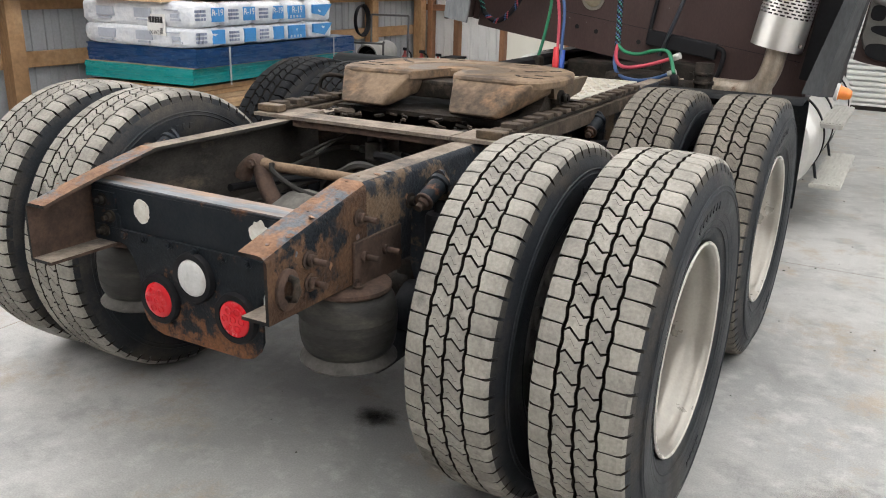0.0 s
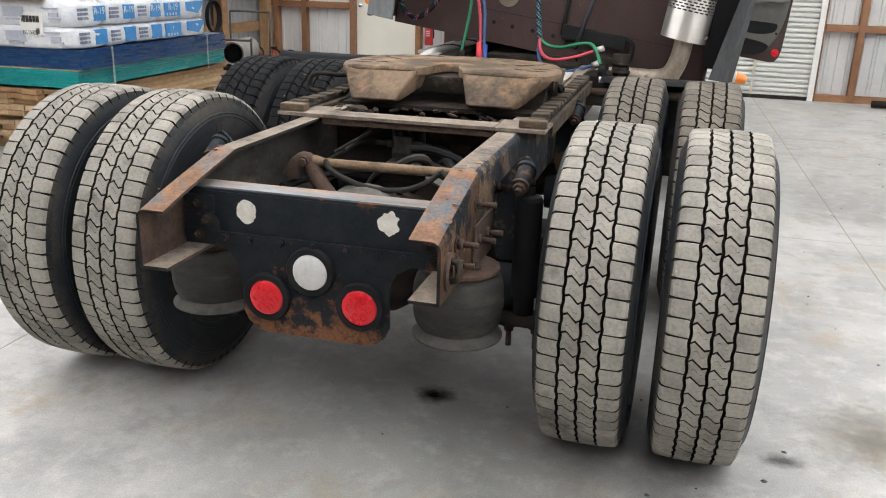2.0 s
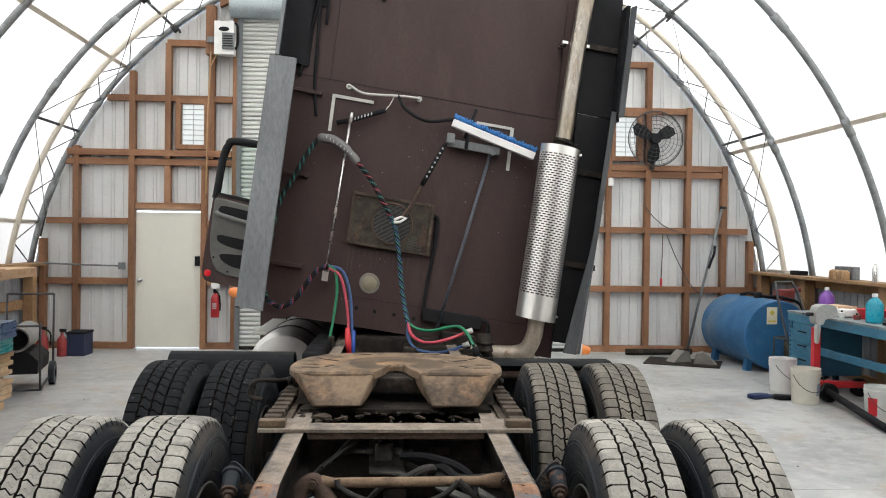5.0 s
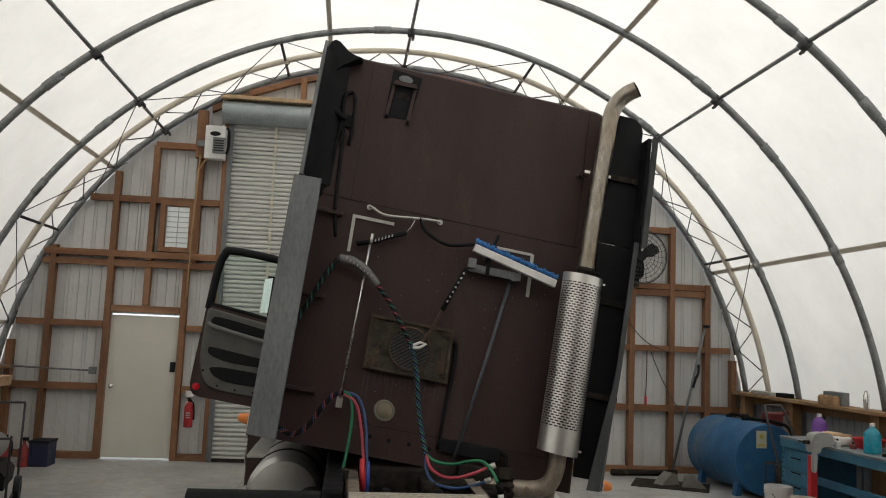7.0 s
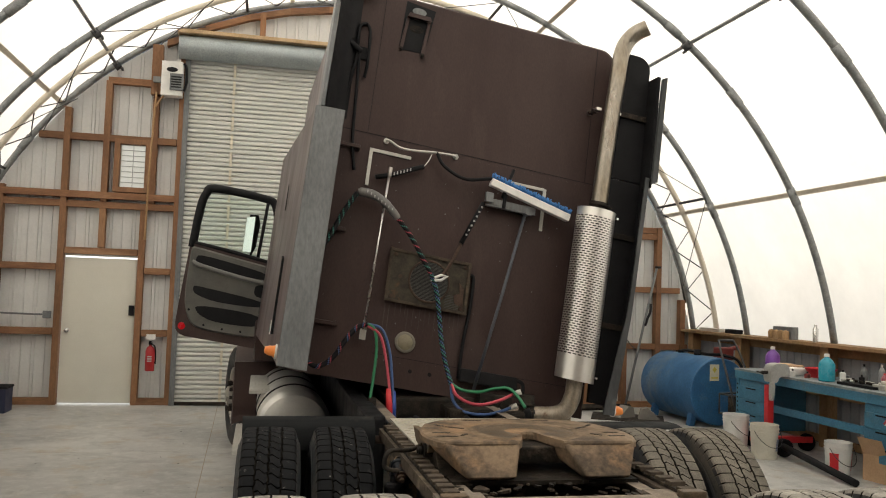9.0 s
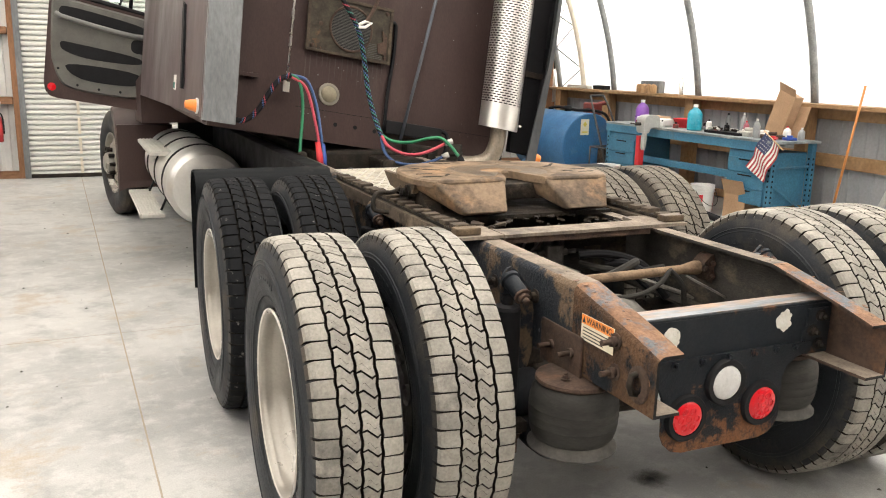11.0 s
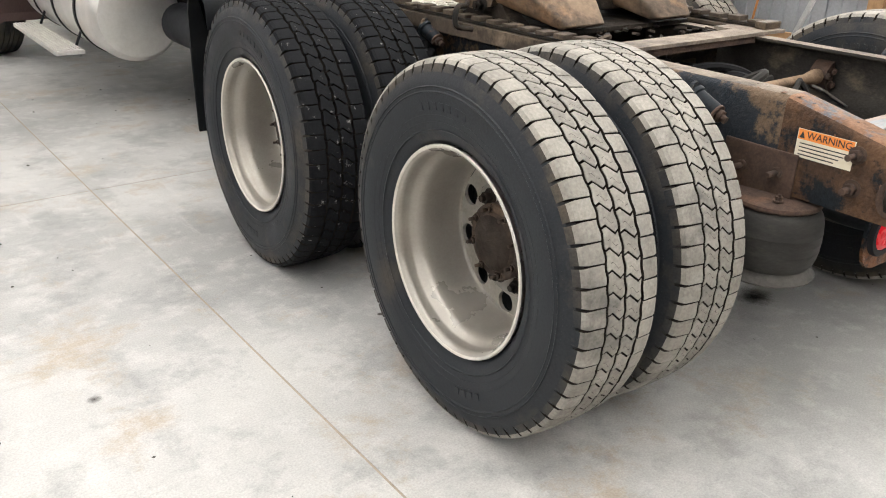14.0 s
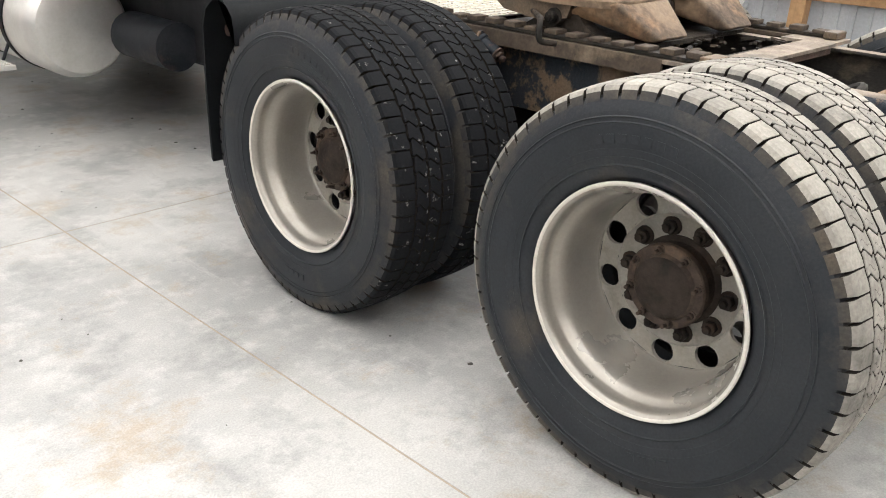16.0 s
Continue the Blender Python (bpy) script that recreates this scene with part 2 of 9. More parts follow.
M["tread_brown"] = material("brown_dusty_tread", (0.165, 0.148, 0.124), (0.11, 0.10, 0.085), (0.06, 0.055, 0.05), rough=0.85, scale=9, fine=190, bump=0.4, amount=0.6, vary=0.1, island=True, spec=0.2)
M["tread_black"] = material("black_new_tread", (0.0085, 0.0092, 0.0104), (0.0125, 0.013, 0.0145), (0.22, 0.215, 0.20), rough=0.65, scale=75, fine=190, bump=0.25, amount=0.3, patch=(0.62, 0.67), spec=0.07)
M["rail"] = material("rusted_black_rail", (0.011, 0.0125, 0.015), (0.025, 0.021, 0.018), (0.075, 0.038, 0.022), rough=0.5, rough2=0.8, scale=18, fine=110, bump=0.6, amount=0.6, patch=(0.54, 0.68), spec=0.12)
M["railtop"] = material("rusted_rail_flange", (0.225, 0.118, 0.062), (0.125, 0.068, 0.04), (0.098, 0.110, 0.125), rough=0.75, scale=13, fine=110, bump=0.6, amount=0.6, patch=(0.50, 0.58))
M["railrust"] = material("scaling_rail_rust", (0.062, 0.037, 0.024), (0.105, 0.061, 0.036), (0.012, 0.015, 0.019), rough=0.65, rough2=0.9, scale=9, fine=90, bump=1.0, amount=0.6, spread=(0.42, 0.60), patch=(0.52, 0.565), bump_dist=0.006, spec=0.15)
M["railpeel"] = material("peeling_rail_paint", (0.016, 0.021, 0.028), (0.028, 0.031, 0.036), (0.135, 0.095, 0.062), rough=0.5, rough2=0.85, scale=14, fine=100, bump=0.8, amount=0.5, patch=(0.485, 0.545), bump_dist=0.005, spec=0.2)
M["innerweb"] = material("dusty_inner_web", (0.050, 0.046, 0.041), (0.030, 0.028, 0.026), (0.105, 0.085, 0.064), rough=0.85, scale=7, fine=90, bump=0.4, amount=0.5, stretch=(1, 1, 1.8), patch=(0.54, 0.66), spec=0.15)
M["rodtan"] = material("tan_rusted_rod", (0.215, 0.150, 0.098), (0.150, 0.104, 0.070), (0.09, 0.068, 0.05), rough=0.85, scale=15, fine=110, bump=0.5, amount=0.5, patch=(0.56, 0.7), spec=0.2)
M["hosegrey"] = plain("dusty_hose", (0.034, 0.032, 0.029), 0.7, spec=0.2, amount=0.4)
M["dustrail"] = material("dusty_rail_flange", (0.235, 0.195, 0.155), (0.15, 0.12, 0.092), (0.075, 0.066, 0.06), rough=0.85, scale=11, fine=110, bump=0.4, amount=0.55, patch=(0.53, 0.66))
M["black"] = material("black_chassis_paint", (0.011, 0.013, 0.016), (0.021, 0.022, 0.025), (0.06, 0.046, 0.037), rough=0.42, rough2=0.65, scale=8, fine=90, bump=0.2, amount=0.4, patch=(0.6, 0.75), spec=0.13)
M["rustplate"] = material("rusting_black_plate", (0.009, 0.0125, 0.0165), (0.017, 0.019, 0.022), (0.15, 0.068, 0.033), rough=0.40, rough2=0.75, scale=26, fine=130, bump=0.8, amount=0.65, patch=(0.50, 0.585), spec=0.14, low=(0.45, 0.66, 0.085, -0.10))
M["plateblack"] = material("black_lamp_plate", (0.011, 0.0145, 0.019), (0.02, 0.023, 0.027), (0.13, 0.06, 0.03), rough=0.38, rough2=0.6, scale=11, fine=110, bump=0.3, amount=0.45, patch=(0.585, 0.65), spec=0.13)
M["grease"] = material("greasy_black_steel", (0.013, 0.0115, 0.010), (0.036, 0.029, 0.023), (0.095, 0.073, 0.055), rough=0.5, rough2=0.85, scale=12, fine=100, bump=0.7, amount=0.5, patch=(0.55, 0.7), spec=0.13)
M["greasedust"] = material("dusty_grease", (0.075, 0.058, 0.043), (0.040, 0.031, 0.024), (0.16, 0.125, 0.088), rough=0.8, scale=12, fine=90, bump=0.5, amount=0.4, spec=0.25)
M["rust"] = material("brown_rust", (0.072, 0.043, 0.030), (0.040, 0.026, 0.019), (0.115, 0.06, 0.034), rough=0.85, scale=16, fine=110, bump=0.6, amount=0.55, patch=(0.56, 0.7))
M["fifth"] = material("rusty_fifth_wheel_steel", (0.19, 0.133, 0.085), (0.075, 0.056, 0.041), (0.27, 0.165, 0.09), rough=0.55, rough2=0.85, metal=0.1, scale=5.5, fine=55, bump=0.5, amount=0.55, spread=(0.44, 0.62), patch=(0.55, 0.68), spec=0.25)
M["fifthdark"] = material("worn_fifth_wheel_ring", (0.085, 0.066, 0.047), (0.15, 0.108, 0.07), rough=0.45, metal=0.2, scale=11, fine=110, bump=0.35, amount=0.6, spec=0.25)
M["brownpaint"] = material("maroon_brown_cab_paint", (0.057, 0.0365, 0.0335), (0.046, 0.029, 0.027), (0.086, 0.061, 0.055), rough=0.40, rough2=0.55, scale=2.5, fine=140, bump=0.04, amount=0.3, patch=(0.54, 0.8), stretch=(1, 1, 0.3), spec=0.2)
M["trimgrey"] = material("weathered_grey_edging", (0.17, 0.18, 0.185), (0.13, 0.138, 0.142), (0.23, 0.235, 0.235), rough=0.5, scale=5, fine=60, bump=0.12, stretch=(1, 1, 0.3))
M["edgedark"] = material("dark_rubber_edging", (0.062, 0.066, 0.069), (0.042, 0.045, 0.047), (0.10, 0.103, 0.103), rough=0.5, scale=6, fine=60, bump=0.15, stretch=(1, 1, 0.3), patch=(0.58, 0.75), spec=0.25)
# maroon gloss; the grey patches are reflections put into the colour
M["sheenpaint"] = material("maroon_paint_grey_sheen", (0.085, 0.062, 0.062), (0.065, 0.045, 0.046), (0.17, 0.16, 0.155), rough=0.33, rough2=0.45, scale=3, fine=90, bump=0.03, amount=0.25, patch=(0.52, 0.72), stretch=(1, 1, 0.4))
M["fairblack"] = plain("black_fairing", (0.014, 0.014, 0.0155), 0.5, spec=0.12)
M["chrome"] = material("polished_steel", (0.72, 0.70, 0.67), (0.62, 0.60, 0.56), rough=0.2, rough2=0.34, metal=1.0, scale=5, fine=60, bump=0.02, amount=0.1)
M["shield"] = material("perforated_steel_shield", (0.75, 0.73, 0.69), (0.66, 0.64, 0.6), rough=0.3, rough2=0.42, metal=0.9, scale=5, fine=60, bump=0.02, amount=0.1)
M["stackpipe"] = material("heat_stained_pipe", (0.30, 0.275, 0.235), (0.25, 0.20, 0.14), (0.15, 0.09, 0.05), rough=0.26, rough2=0.42, metal=0.85, scale=4, fine=50, bump=0.05, stretch=(1, 1, 0.3), patch=(0.52, 0.75))
M["exhaust"] = material("rusty_exhaust", (0.37, 0.32, 0.26), (0.29, 0.235, 0.18), (0.14, 0.07, 0.04), rough=0.4, rough2=0.55, metal=0.5, scale=9, fine=80, bump=0.12, patch=(0.60, 0.68), stretch=(1, 1, 0.6))
M["alu"] = material("brushed_aluminium_tank", (0.66, 0.65, 0.62), (0.58, 0.57, 0.54), rough=0.36, rough2=0.5, metal=0.75, scale=4, fine=60, bump=0.04, amount=0.15)
M["alustep"] = plain("aluminium_step", (0.55, 0.54, 0.50), 0.5, 0.5, bump=0.2)
M["bag"] = material("air_spring_rubber", (0.038, 0.037, 0.034), (0.026, 0.025, 0.023), (0.066, 0.061, 0.05), rough=0.6, scale=6, fine=70, bump=0.12, amount=0.4, stretch=(1, 1, 3), spec=0.25)
M["castdust"] = material("dusty_cast_base", (0.135, 0.127, 0.113), (0.085, 0.080, 0.071), (0.045, 0.042, 0.038), rough=0.8, scale=12, fine=90, bump=0.3, amount=0.4)
M["red_lens"] = plain("red_lamp_lens", (0.62, 0.007, 0.016), 0.2, bump=0.0, amount=0.1)
M["white_lens"] = material("white_lamp_lens", (0.60, 0.60, 0.585), (0.50, 0.50, 0.49), (0.36, 0.36, 0.35), rough=0.25, scale=22, fine=120, bump=0.15, amount=0.2)
M["amber"] = plain("amber_lens", (0.85, 0.25, 0.04), 0.3)
M["red"] = plain("red_plastic", (0.62, 0.03, 0.04), 0.4)
M["blue"] = plain("blue_plastic", (0.03, 0.08, 0.36), 0.4)
M["hgreen"] = plain("green_hose", (0.012, 0.17, 0.075), 0.4)
M["hred"] = plain("red_hose", (0.46, 0.055, 0.085), 0.4)
M["hblue"] = plain("blue_hose", (0.035, 0.085, 0.22), 0.4)
M["hblack"] = plain("black_hose", (0.013, 0.013, 0.0145), 0.55, spec=0.12)
M["hteal"] = plain("teal_spiral", (0.03, 0.19, 0.155), 0.5)


# ---- mesh helpers ----
def finish(name, bm, mat, parent=None, label="", smooth=False, place=None):
    me = bpy.data.meshes.new(name)
    bm.normal_update()
    bm.to_mesh(me)
    bm.free()
    for m in (mat if isinstance(mat, (list, tuple)) else [mat]):
        me.materials.append(m)
    if smooth:
        for p in me.polygons:
            p.use_smooth = True
        me.set_sharp_from_angle(angle=radians(smooth if smooth is not True else 35))
    ob = new(name, me)
    if parent is not None:
        ob.parent = parent
    if place is not None:
        ob.matrix_basis = place
    if label:
        tagged(ob, label)
    return ob


def part(name, bm, mat, parent, label="", smooth=False, place=None):
    return finish(name, bm, mat, parent, label, smooth, place)


def thing(name, label, category, at=None, group="", kind=""):
    ob = new(name)
    ob.empty_display_size = 0.1
    if at is not None:
        ob.matrix_basis = at
    return tagged(ob, label, category, group, kind)


def box(bm, x0, x1, y0, y1, z0, z1, m=None, bevel=0.0, mat=0):
    vs = [bm.verts.new((x, y, z)) for z in (z0, z1) for y in (y0, y1) for x in (x0, x1)]
    fs = [bm.faces.new([vs[i] for i in f]) for f in ((0, 2, 3, 1), (4, 5, 7, 6), (0, 1, 5, 4), (2, 6, 7, 3), (0, 4, 6, 2), (1, 3, 7, 5))]
    for f in fs:
        f.material_index = mat
    if bevel:
        es = list({e for f in fs for e in f.edges})
        r = bmesh.ops.bevel(bm, geom=es, offset=bevel, segments=2, affect='EDGES', profile=0.6)
        vs = list({v for f in r["faces"] for v in f.verts} | {v for v in vs if v.is_valid})
        for f in r["faces"]:
            f.material_index = mat
    if m is not None:
        for v in vs:
            v.co = m @ v.co
    return vs


def prism(bm, outline, axis, a, b, m=None, mat=0):
    """A flat outline pushed along an axis from a to b. outline: pairs in the two other axes, in order."""
    def at(p, d):
        q = {"x": (d, p[0], p[1]), "y": (p[0], d, p[1]), "z": (p[0], p[1], d)}[axis]
        return m @ Vector(q) if m is not None else q
    lo = [bm.verts.new(at(p, a)) for p in outline]
    hi = [bm.verts.new(at(p, b)) for p in outline]
    n = len(outline)
    fs = [bm.faces.new(lo), bm.faces.new(hi)]
    fs += [bm.faces.new((lo[i], lo[(i + 1) % n], hi[(i + 1) % n], hi[i])) for i in range(n)]
    for f in fs:
        f.material_index = mat
    bmesh.ops.recalc_face_normals(bm, faces=fs)
    return lo + hi


def tube(bm, pts, r, seg=10, cap=True, stripe=None, closed=False):
    """A round tube along a line of points. r: one radius or one a point. stripe: materials round and along in a spiral."""
    pts = [Vector(p) for p in pts]
    n = len(pts)
    rs = r if isinstance(r, (list, tuple)) else [r] * n
    rings, up = [], None
    for i, p in enumerate(pts):
        d = (pts[(i + 1) % n if closed else min(i + 1, n - 1)] - pts[(i - 1) % n if closed else max(i - 1, 0)]).normalized()
        if up is None:
            up = d.orthogonal().normalized()
        up = (up - d * up.dot(d)).normalized()
        side = d.cross(up)
        rings.append([bm.verts.new(p + rs[i] * (math.cos(2 * math.pi * k / seg) * up + math.sin(2 * math.pi * k / seg) * side)) for k in range(seg)])
    for i in range(n if closed else n - 1):
        a, b = rings[i], rings[(i + 1) % n]
        for k in range(seg):
            f = bm.faces.new((a[k], a[(k + 1) % seg], b[(k + 1) % seg], b[k]))
            f.smooth = True
            if stripe:
                f.material_index = stripe[((i + k) * len(stripe) // seg) % len(stripe)]
    if cap and not closed:
        bm.faces.new(rings[0][::-1])
        bm.faces.new(rings[-1])
    return rings


def smooth_line(pts, steps=8):
    """A Catmull-Rom line through the points."""
    p = [Vector(q) for q in pts]
    p = [2 * p[0] - p[1]] + p + [2 * p[-1] - p[-2]]
    out = []
    for i in range(1, len(p) - 2):
        for s in range(steps):
            t = s / steps
            out.append(0.5 * (2 * p[i] + (p[i + 1] - p[i - 1]) * t + (2 * p[i - 1] - 5 * p[i] + 4 * p[i + 1] - p[i + 2]) * t * t
                              + (3 * p[i] - p[i - 1] - 3 * p[i + 1] + p[i + 2]) * t ** 3))
    return out + [p[-2]]


def lathe(bm, profile, seg=48, axis="x", centre=(0, 0, 0), mat=0, closed=False):
    """profile: (along, radius) pairs turned round an axis."""
    c = Vector(centre)
    rings = []
    for a, r in profile:
        ring = []
        for k in range(seg):
            t = 2 * math.pi * k / seg
            u, w = r * math.cos(t), r * math.sin(t)
            ring.append(bm.verts.new(c + Vector({"x": (a, u, w), "y": (u, a, w), "z": (u, w, a)}[axis])))
        rings.append(ring)
    n = len(rings)
    fs = []
    for i in range(n if closed else n - 1):
        p, q = rings[i], rings[(i + 1) % n]
        for k in range(seg):
            f = bm.faces.new((p[k], p[(k + 1) % seg], q[(k + 1) % seg], q[k]))
            f.material_index, f.smooth = mat, True
            fs.append(f)
    return rings, fs


def rod(bm, a, b, r, seg=8, cap=True):
    return tube(bm, [a, b], r, seg, cap)


def disc(bm, centre, r, axis="y", seg=24, mat=0):
    c = Vector(centre)
    vs = []
    for k in range(seg):
        t = 2 * math.pi * k / seg
        u, w = r * math.cos(t), r * math.sin(t)
        vs.append(bm.verts.new(c + Vector({"x": (0, u, w), "y": (u, 0, w), "z": (u, w, 0)}[axis])))
    f = bm.faces.new(vs)
    f.material_index = mat
    return vs


def bolt(bm, at, way, r=0.014, length=0.03, washer=True):
    """A hexagon head on a washer with a stub of thread."""
    a, d = Vector(at), Vector(way).normalized()
    if washer:
        tube(bm, [a, a + d * 0.004], r * 1.5, 12)
    tube(bm, [a + d * 0.004, a + d * (0.004 + r)], r, 6)
    tube(bm, [a + d * (0.004 + r), a + d * length], r * 0.55, 8)


def new_bm():
    return bmesh.new()


# ---- barn ----
BX, BZ, BR = 0.17, 0.40, 5.50           # centre and radius of the hoops
# BACK_Y: assumed end, pulled in to cut roof light from the south
WALL_Y, BACK_Y, PONY = 10.16, -5.6, 1.22
HOOPS = [10.05, 8.55, 6.72, 4.87, 3.02, 1.17, -0.68, -2.53, -4.38]


def arch_z(x, r=BR):
    d = r * r - (x - BX) ** 2
    return BZ + math.sqrt(d) if d > 0 else 0


HALF = math.sqrt(BR ** 2 - (PONY - BZ) ** 2)     # half width where the hoops stand
SHELL = BR + 0.07
XL, XR = BX - HALF - 0.07, BX + HALF + 0.07
JX, JY = (-9.0, -5.21, -1.555, 2.10, 5.755, 9.0), (-11.0, -7.85, -4.19, -0.54, 3.12, 6.78, 10.44, 14.0)

M["earth"] = material("gravel_yard", (0.42, 0.40, 0.37), (0.34, 0.33, 0.30), rough=0.95, scale=0.5, fine=30, bump=0.3)
ground = finish("ground", (lambda b: (box(b, -400, 400, -400, 400, -0.4, -0.02), b)[1])(new_bm()), M["earth"])
jb = new_bm()
box(jb, -9.2, 9.2, -11.2, 14.2, -0.0195, -0.0012)
tagged(finish("joint_bed", jb, M["joint"]), "tan filler under the floor joints", "joint", kind="structure")
tagged(ground, "bare earth round the building", "ground", kind="structure")
floor = thing("floor", "pale grey trowelled concrete floor with saw-cut joints", "floor", pose(-1.555, 2.2, 0, 0, 0, 0.9) @ pose(1.555, -2.2, 0), kind="structure")
for i in range(len(JX) - 1):
    for j in range(len(JY) - 1):
        b = new_bm()
        g = 0.0038
        box(b, JX[i] + g, JX[i + 1] - g, JY[j] + g, JY[j + 1] - g, -0.008, 0.0)
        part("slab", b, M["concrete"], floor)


def fabric_material(name="white_translucent_fabric", through=0.80):
    m = bpy.data.materials.new(name)
    m.use_nodes = True
    nt = m.node_tree
    nt.nodes.remove(nt.nodes["Principled BSDF"])
    out = nt.nodes["Material Output"]
    tc = nt.nodes.new("ShaderNodeTexCoord")
    n = nt.nodes.new("ShaderNodeTexNoise")
    n.inputs["Scale"].default_value, n.inputs["Detail"].default_value, n.inputs["Roughness"].default_value = 1.1, 10, 0.7
    nt.links.new(tc.outputs["Object"], n.inputs["Vector"])
    mix = ramp_mix(nt, n.outputs[0], (0.88, 0.87, 0.835), (0.60, 0.595, 0.57))
    dif, tra, mx = nt.nodes.new("ShaderNodeBsdfDiffuse"), nt.nodes.new("ShaderNodeBsdfTranslucent"), nt.nodes.new("ShaderNodeMixShader")
    mx.inputs[0].default_value = through
    nt.links.new(mix.outputs[2], dif.inputs[0])
    nt.links.new(mix.outputs[2], tra.inputs[0])
    nt.links.new(dif.outputs[0], mx.inputs[1])
    nt.links.new(tra.outputs[0], mx.inputs[2])
    nt.links.new(mx.outputs[0], out.inputs[0])
    return m


M["fabric"] = fabric_material()
M["frosted"] = fabric_material("frosted_glass", 0.9)


def build_shell():
    b = new_bm()
    a0 = math.asin((PONY - BZ) / SHELL)
    n = 64
    ys = []
    for i in range(len(HOOPS) - 1):
        ys += [HOOPS[i] + (HOOPS[i + 1] - HOOPS[i]) * k / 4 for k in range(4)]
    ys = [WALL_Y + 0.06] + ys + [HOOPS[-1], BACK_Y - 0.06]
    rows = []
    for y in ys:
        near = min(abs(y - h) for h in HOOPS)
        sag = min(near, 0.9) * 0.018
        rows.append([b.verts.new((BX + (SHELL - sag) * math.cos(a), y, BZ + (SHELL - sag) * math.sin(a)))
                     for a in (a0 + (math.pi - 2 * a0) * k / n for k in range(n + 1))])
    for p, q in zip(rows, rows[1:]):
        for k in range(n):
            b.faces.new((p[k], p[k + 1], q[k + 1], q[k])).smooth = True
    return tagged(finish("ceiling", b, M["fabric"]), "white translucent fabric cover over the steel hoops", "ceiling", kind="structure")


build_shell()


def hoop(y, r, pr, mat, name, label):
    b = new_bm()
    a0 = math.asin((PONY - BZ) / r)
    pts = [(BX + r * math.cos(a), y, BZ + r * math.sin(a)) for a in (a0 + (math.pi - 2 * a0) * k / 72 for k in range(73))]
    tube(b, pts, pr, 12)
    return tagged(finish(name, b, mat), label, "roof hoop", "hoops of the fabric building", "structure")


for y in HOOPS:
    h = hoop(y, BR, 0.042, M["pipe"], "roof_hoop", "dull galvanised steel pipe hoop carrying the fabric cover")
    b = new_bm()
    for deg in (24, 38.6, 50, 90, 130, 141.4, 156):
        a = radians(deg + 4)
        t = Vector((-math.sin(a), 0, math.cos(a)))
        c = Vector((BX + BR * math.cos(a), y, BZ + BR * math.sin(a)))
        tube(b, [c - t * 0.11, c + t * 0.11], 0.05, 12)
    part("sleeve", b, M["pipe"], h)
    for deg in (90, 90 - 38.6, 90 + 38.6):
        a = radians(deg)
        u, t = Vector((math.cos(a), 0, math.sin(a))), Vector((-math.sin(a), 0, math.cos(a)))
        c = Vector((BX, y, BZ)) + u * (BR - 0.02)
        b = new_bm()
        tube(b, [c - t * 0.045, c + t * 0.045], 0.062, 8)
        tube(b, [c - u * 0.062 - t * 0.03, c - u * 0.105 - t * 0.02], [0.020, 0.014], 8)
        part("purlin_clamp", b, M["rod"], h, "dark steel cross clamp")
hoop(9.35, BR, 0.04, M["creampipe"], "roof_hoop", "cream-coloured pipe hoop next to the end wall")

purl = new_bm()
for deg in (90, 90 - 38.6, 90 + 38.6):
    a = radians(deg)
    rod(purl, (BX + BR * math.cos(a), BACK_Y, BZ + BR * math.sin(a)), (BX + BR * math.cos(a), 10.05, BZ + BR * math.sin(a)), 0.022, 10)
tagged(finish("purlin", purl, M["pipe"]), "steel pipe purlins running between the hoops", "purlin", kind="structure")
strap = new_bm()
for deg in (28.3, 65, 101.2, 138, 165):
    a = radians(deg)
    r = SHELL - 0.055
    c, t = Vector((BX + r * math.cos(a), 0, BZ + r * math.sin(a))), Vector((-math.sin(a), 0, math.cos(a)))
    for y0, y1 in zip([10.05] + HOOPS[1:], HOOPS[1:] + [BACK_Y]):
        vs = [strap.verts.new(c + t * s + Vector((0, y, 0))) for y, s in ((y0, -0.03), (y0, 0.03), (y1, 0.03), (y1, -0.03))]
        strap.faces.new(vs)
tagged(finish("fabric_seam", strap, M["creampipe"]), "tan webbing seams along the fabric cover", "seam", kind="structure")
web = new_bm()
a0 = math.asin((PONY - BZ) / BR)
N = 24
for k in range(N):
    a, c = (a0 + (math.pi - 2 * a0) * (k + d) / N for d in (0.0, 0.5))
    e = a0 + (math.pi - 2 * a0) * (k + 1) / N
    p = lambda g, y: (BX + BR * math.cos(g), y, BZ + BR * math.sin(g))
    rod(web, p(a, 10.03), p(c, 9.37), 0.008, 6)
    rod(web, p(c, 9.37), p(e, 10.03), 0.009, 6)
tagged(finish("arch_lacing", web, M["rod"]), "thin black steel lacing between the two end hoops", "lacing", kind="structure")
strut = new_bm()
for deg in (30, 51.4, 72, 108, 128.6, 150):
    a = radians(deg)
    c = Vector((BX + BR * math.cos(a), 0, BZ + BR * math.sin(a)))
    rod(strut, c + Vector((0, 10.05, 0)), c + Vector((0, 8.55, 0)), 0.02, 8)
    for da in (-14, 14):
        g = radians(deg + da)
        q = Vector((BX + BR * 0.985 * math.cos(g), 10.0, BZ + BR * 0.985 * math.sin(g)))
        rod(strut, c + Vector((0, 8.55, 0)), q, 0.006, 6)
tagged(finish("wind_brace", strut, M["rod"]), "struts and bracing cables at the end bay", "brace", kind="structure")

# end wall: siding with its openings
OPEN = [(-3.80, -2.84, -0.1, 2.02), (-2.26, 2.66, -0.1, 4.86), (-3.16, -2.80, 2.98, 3.60), (3.28, 3.64, 2.94, 3.56)]


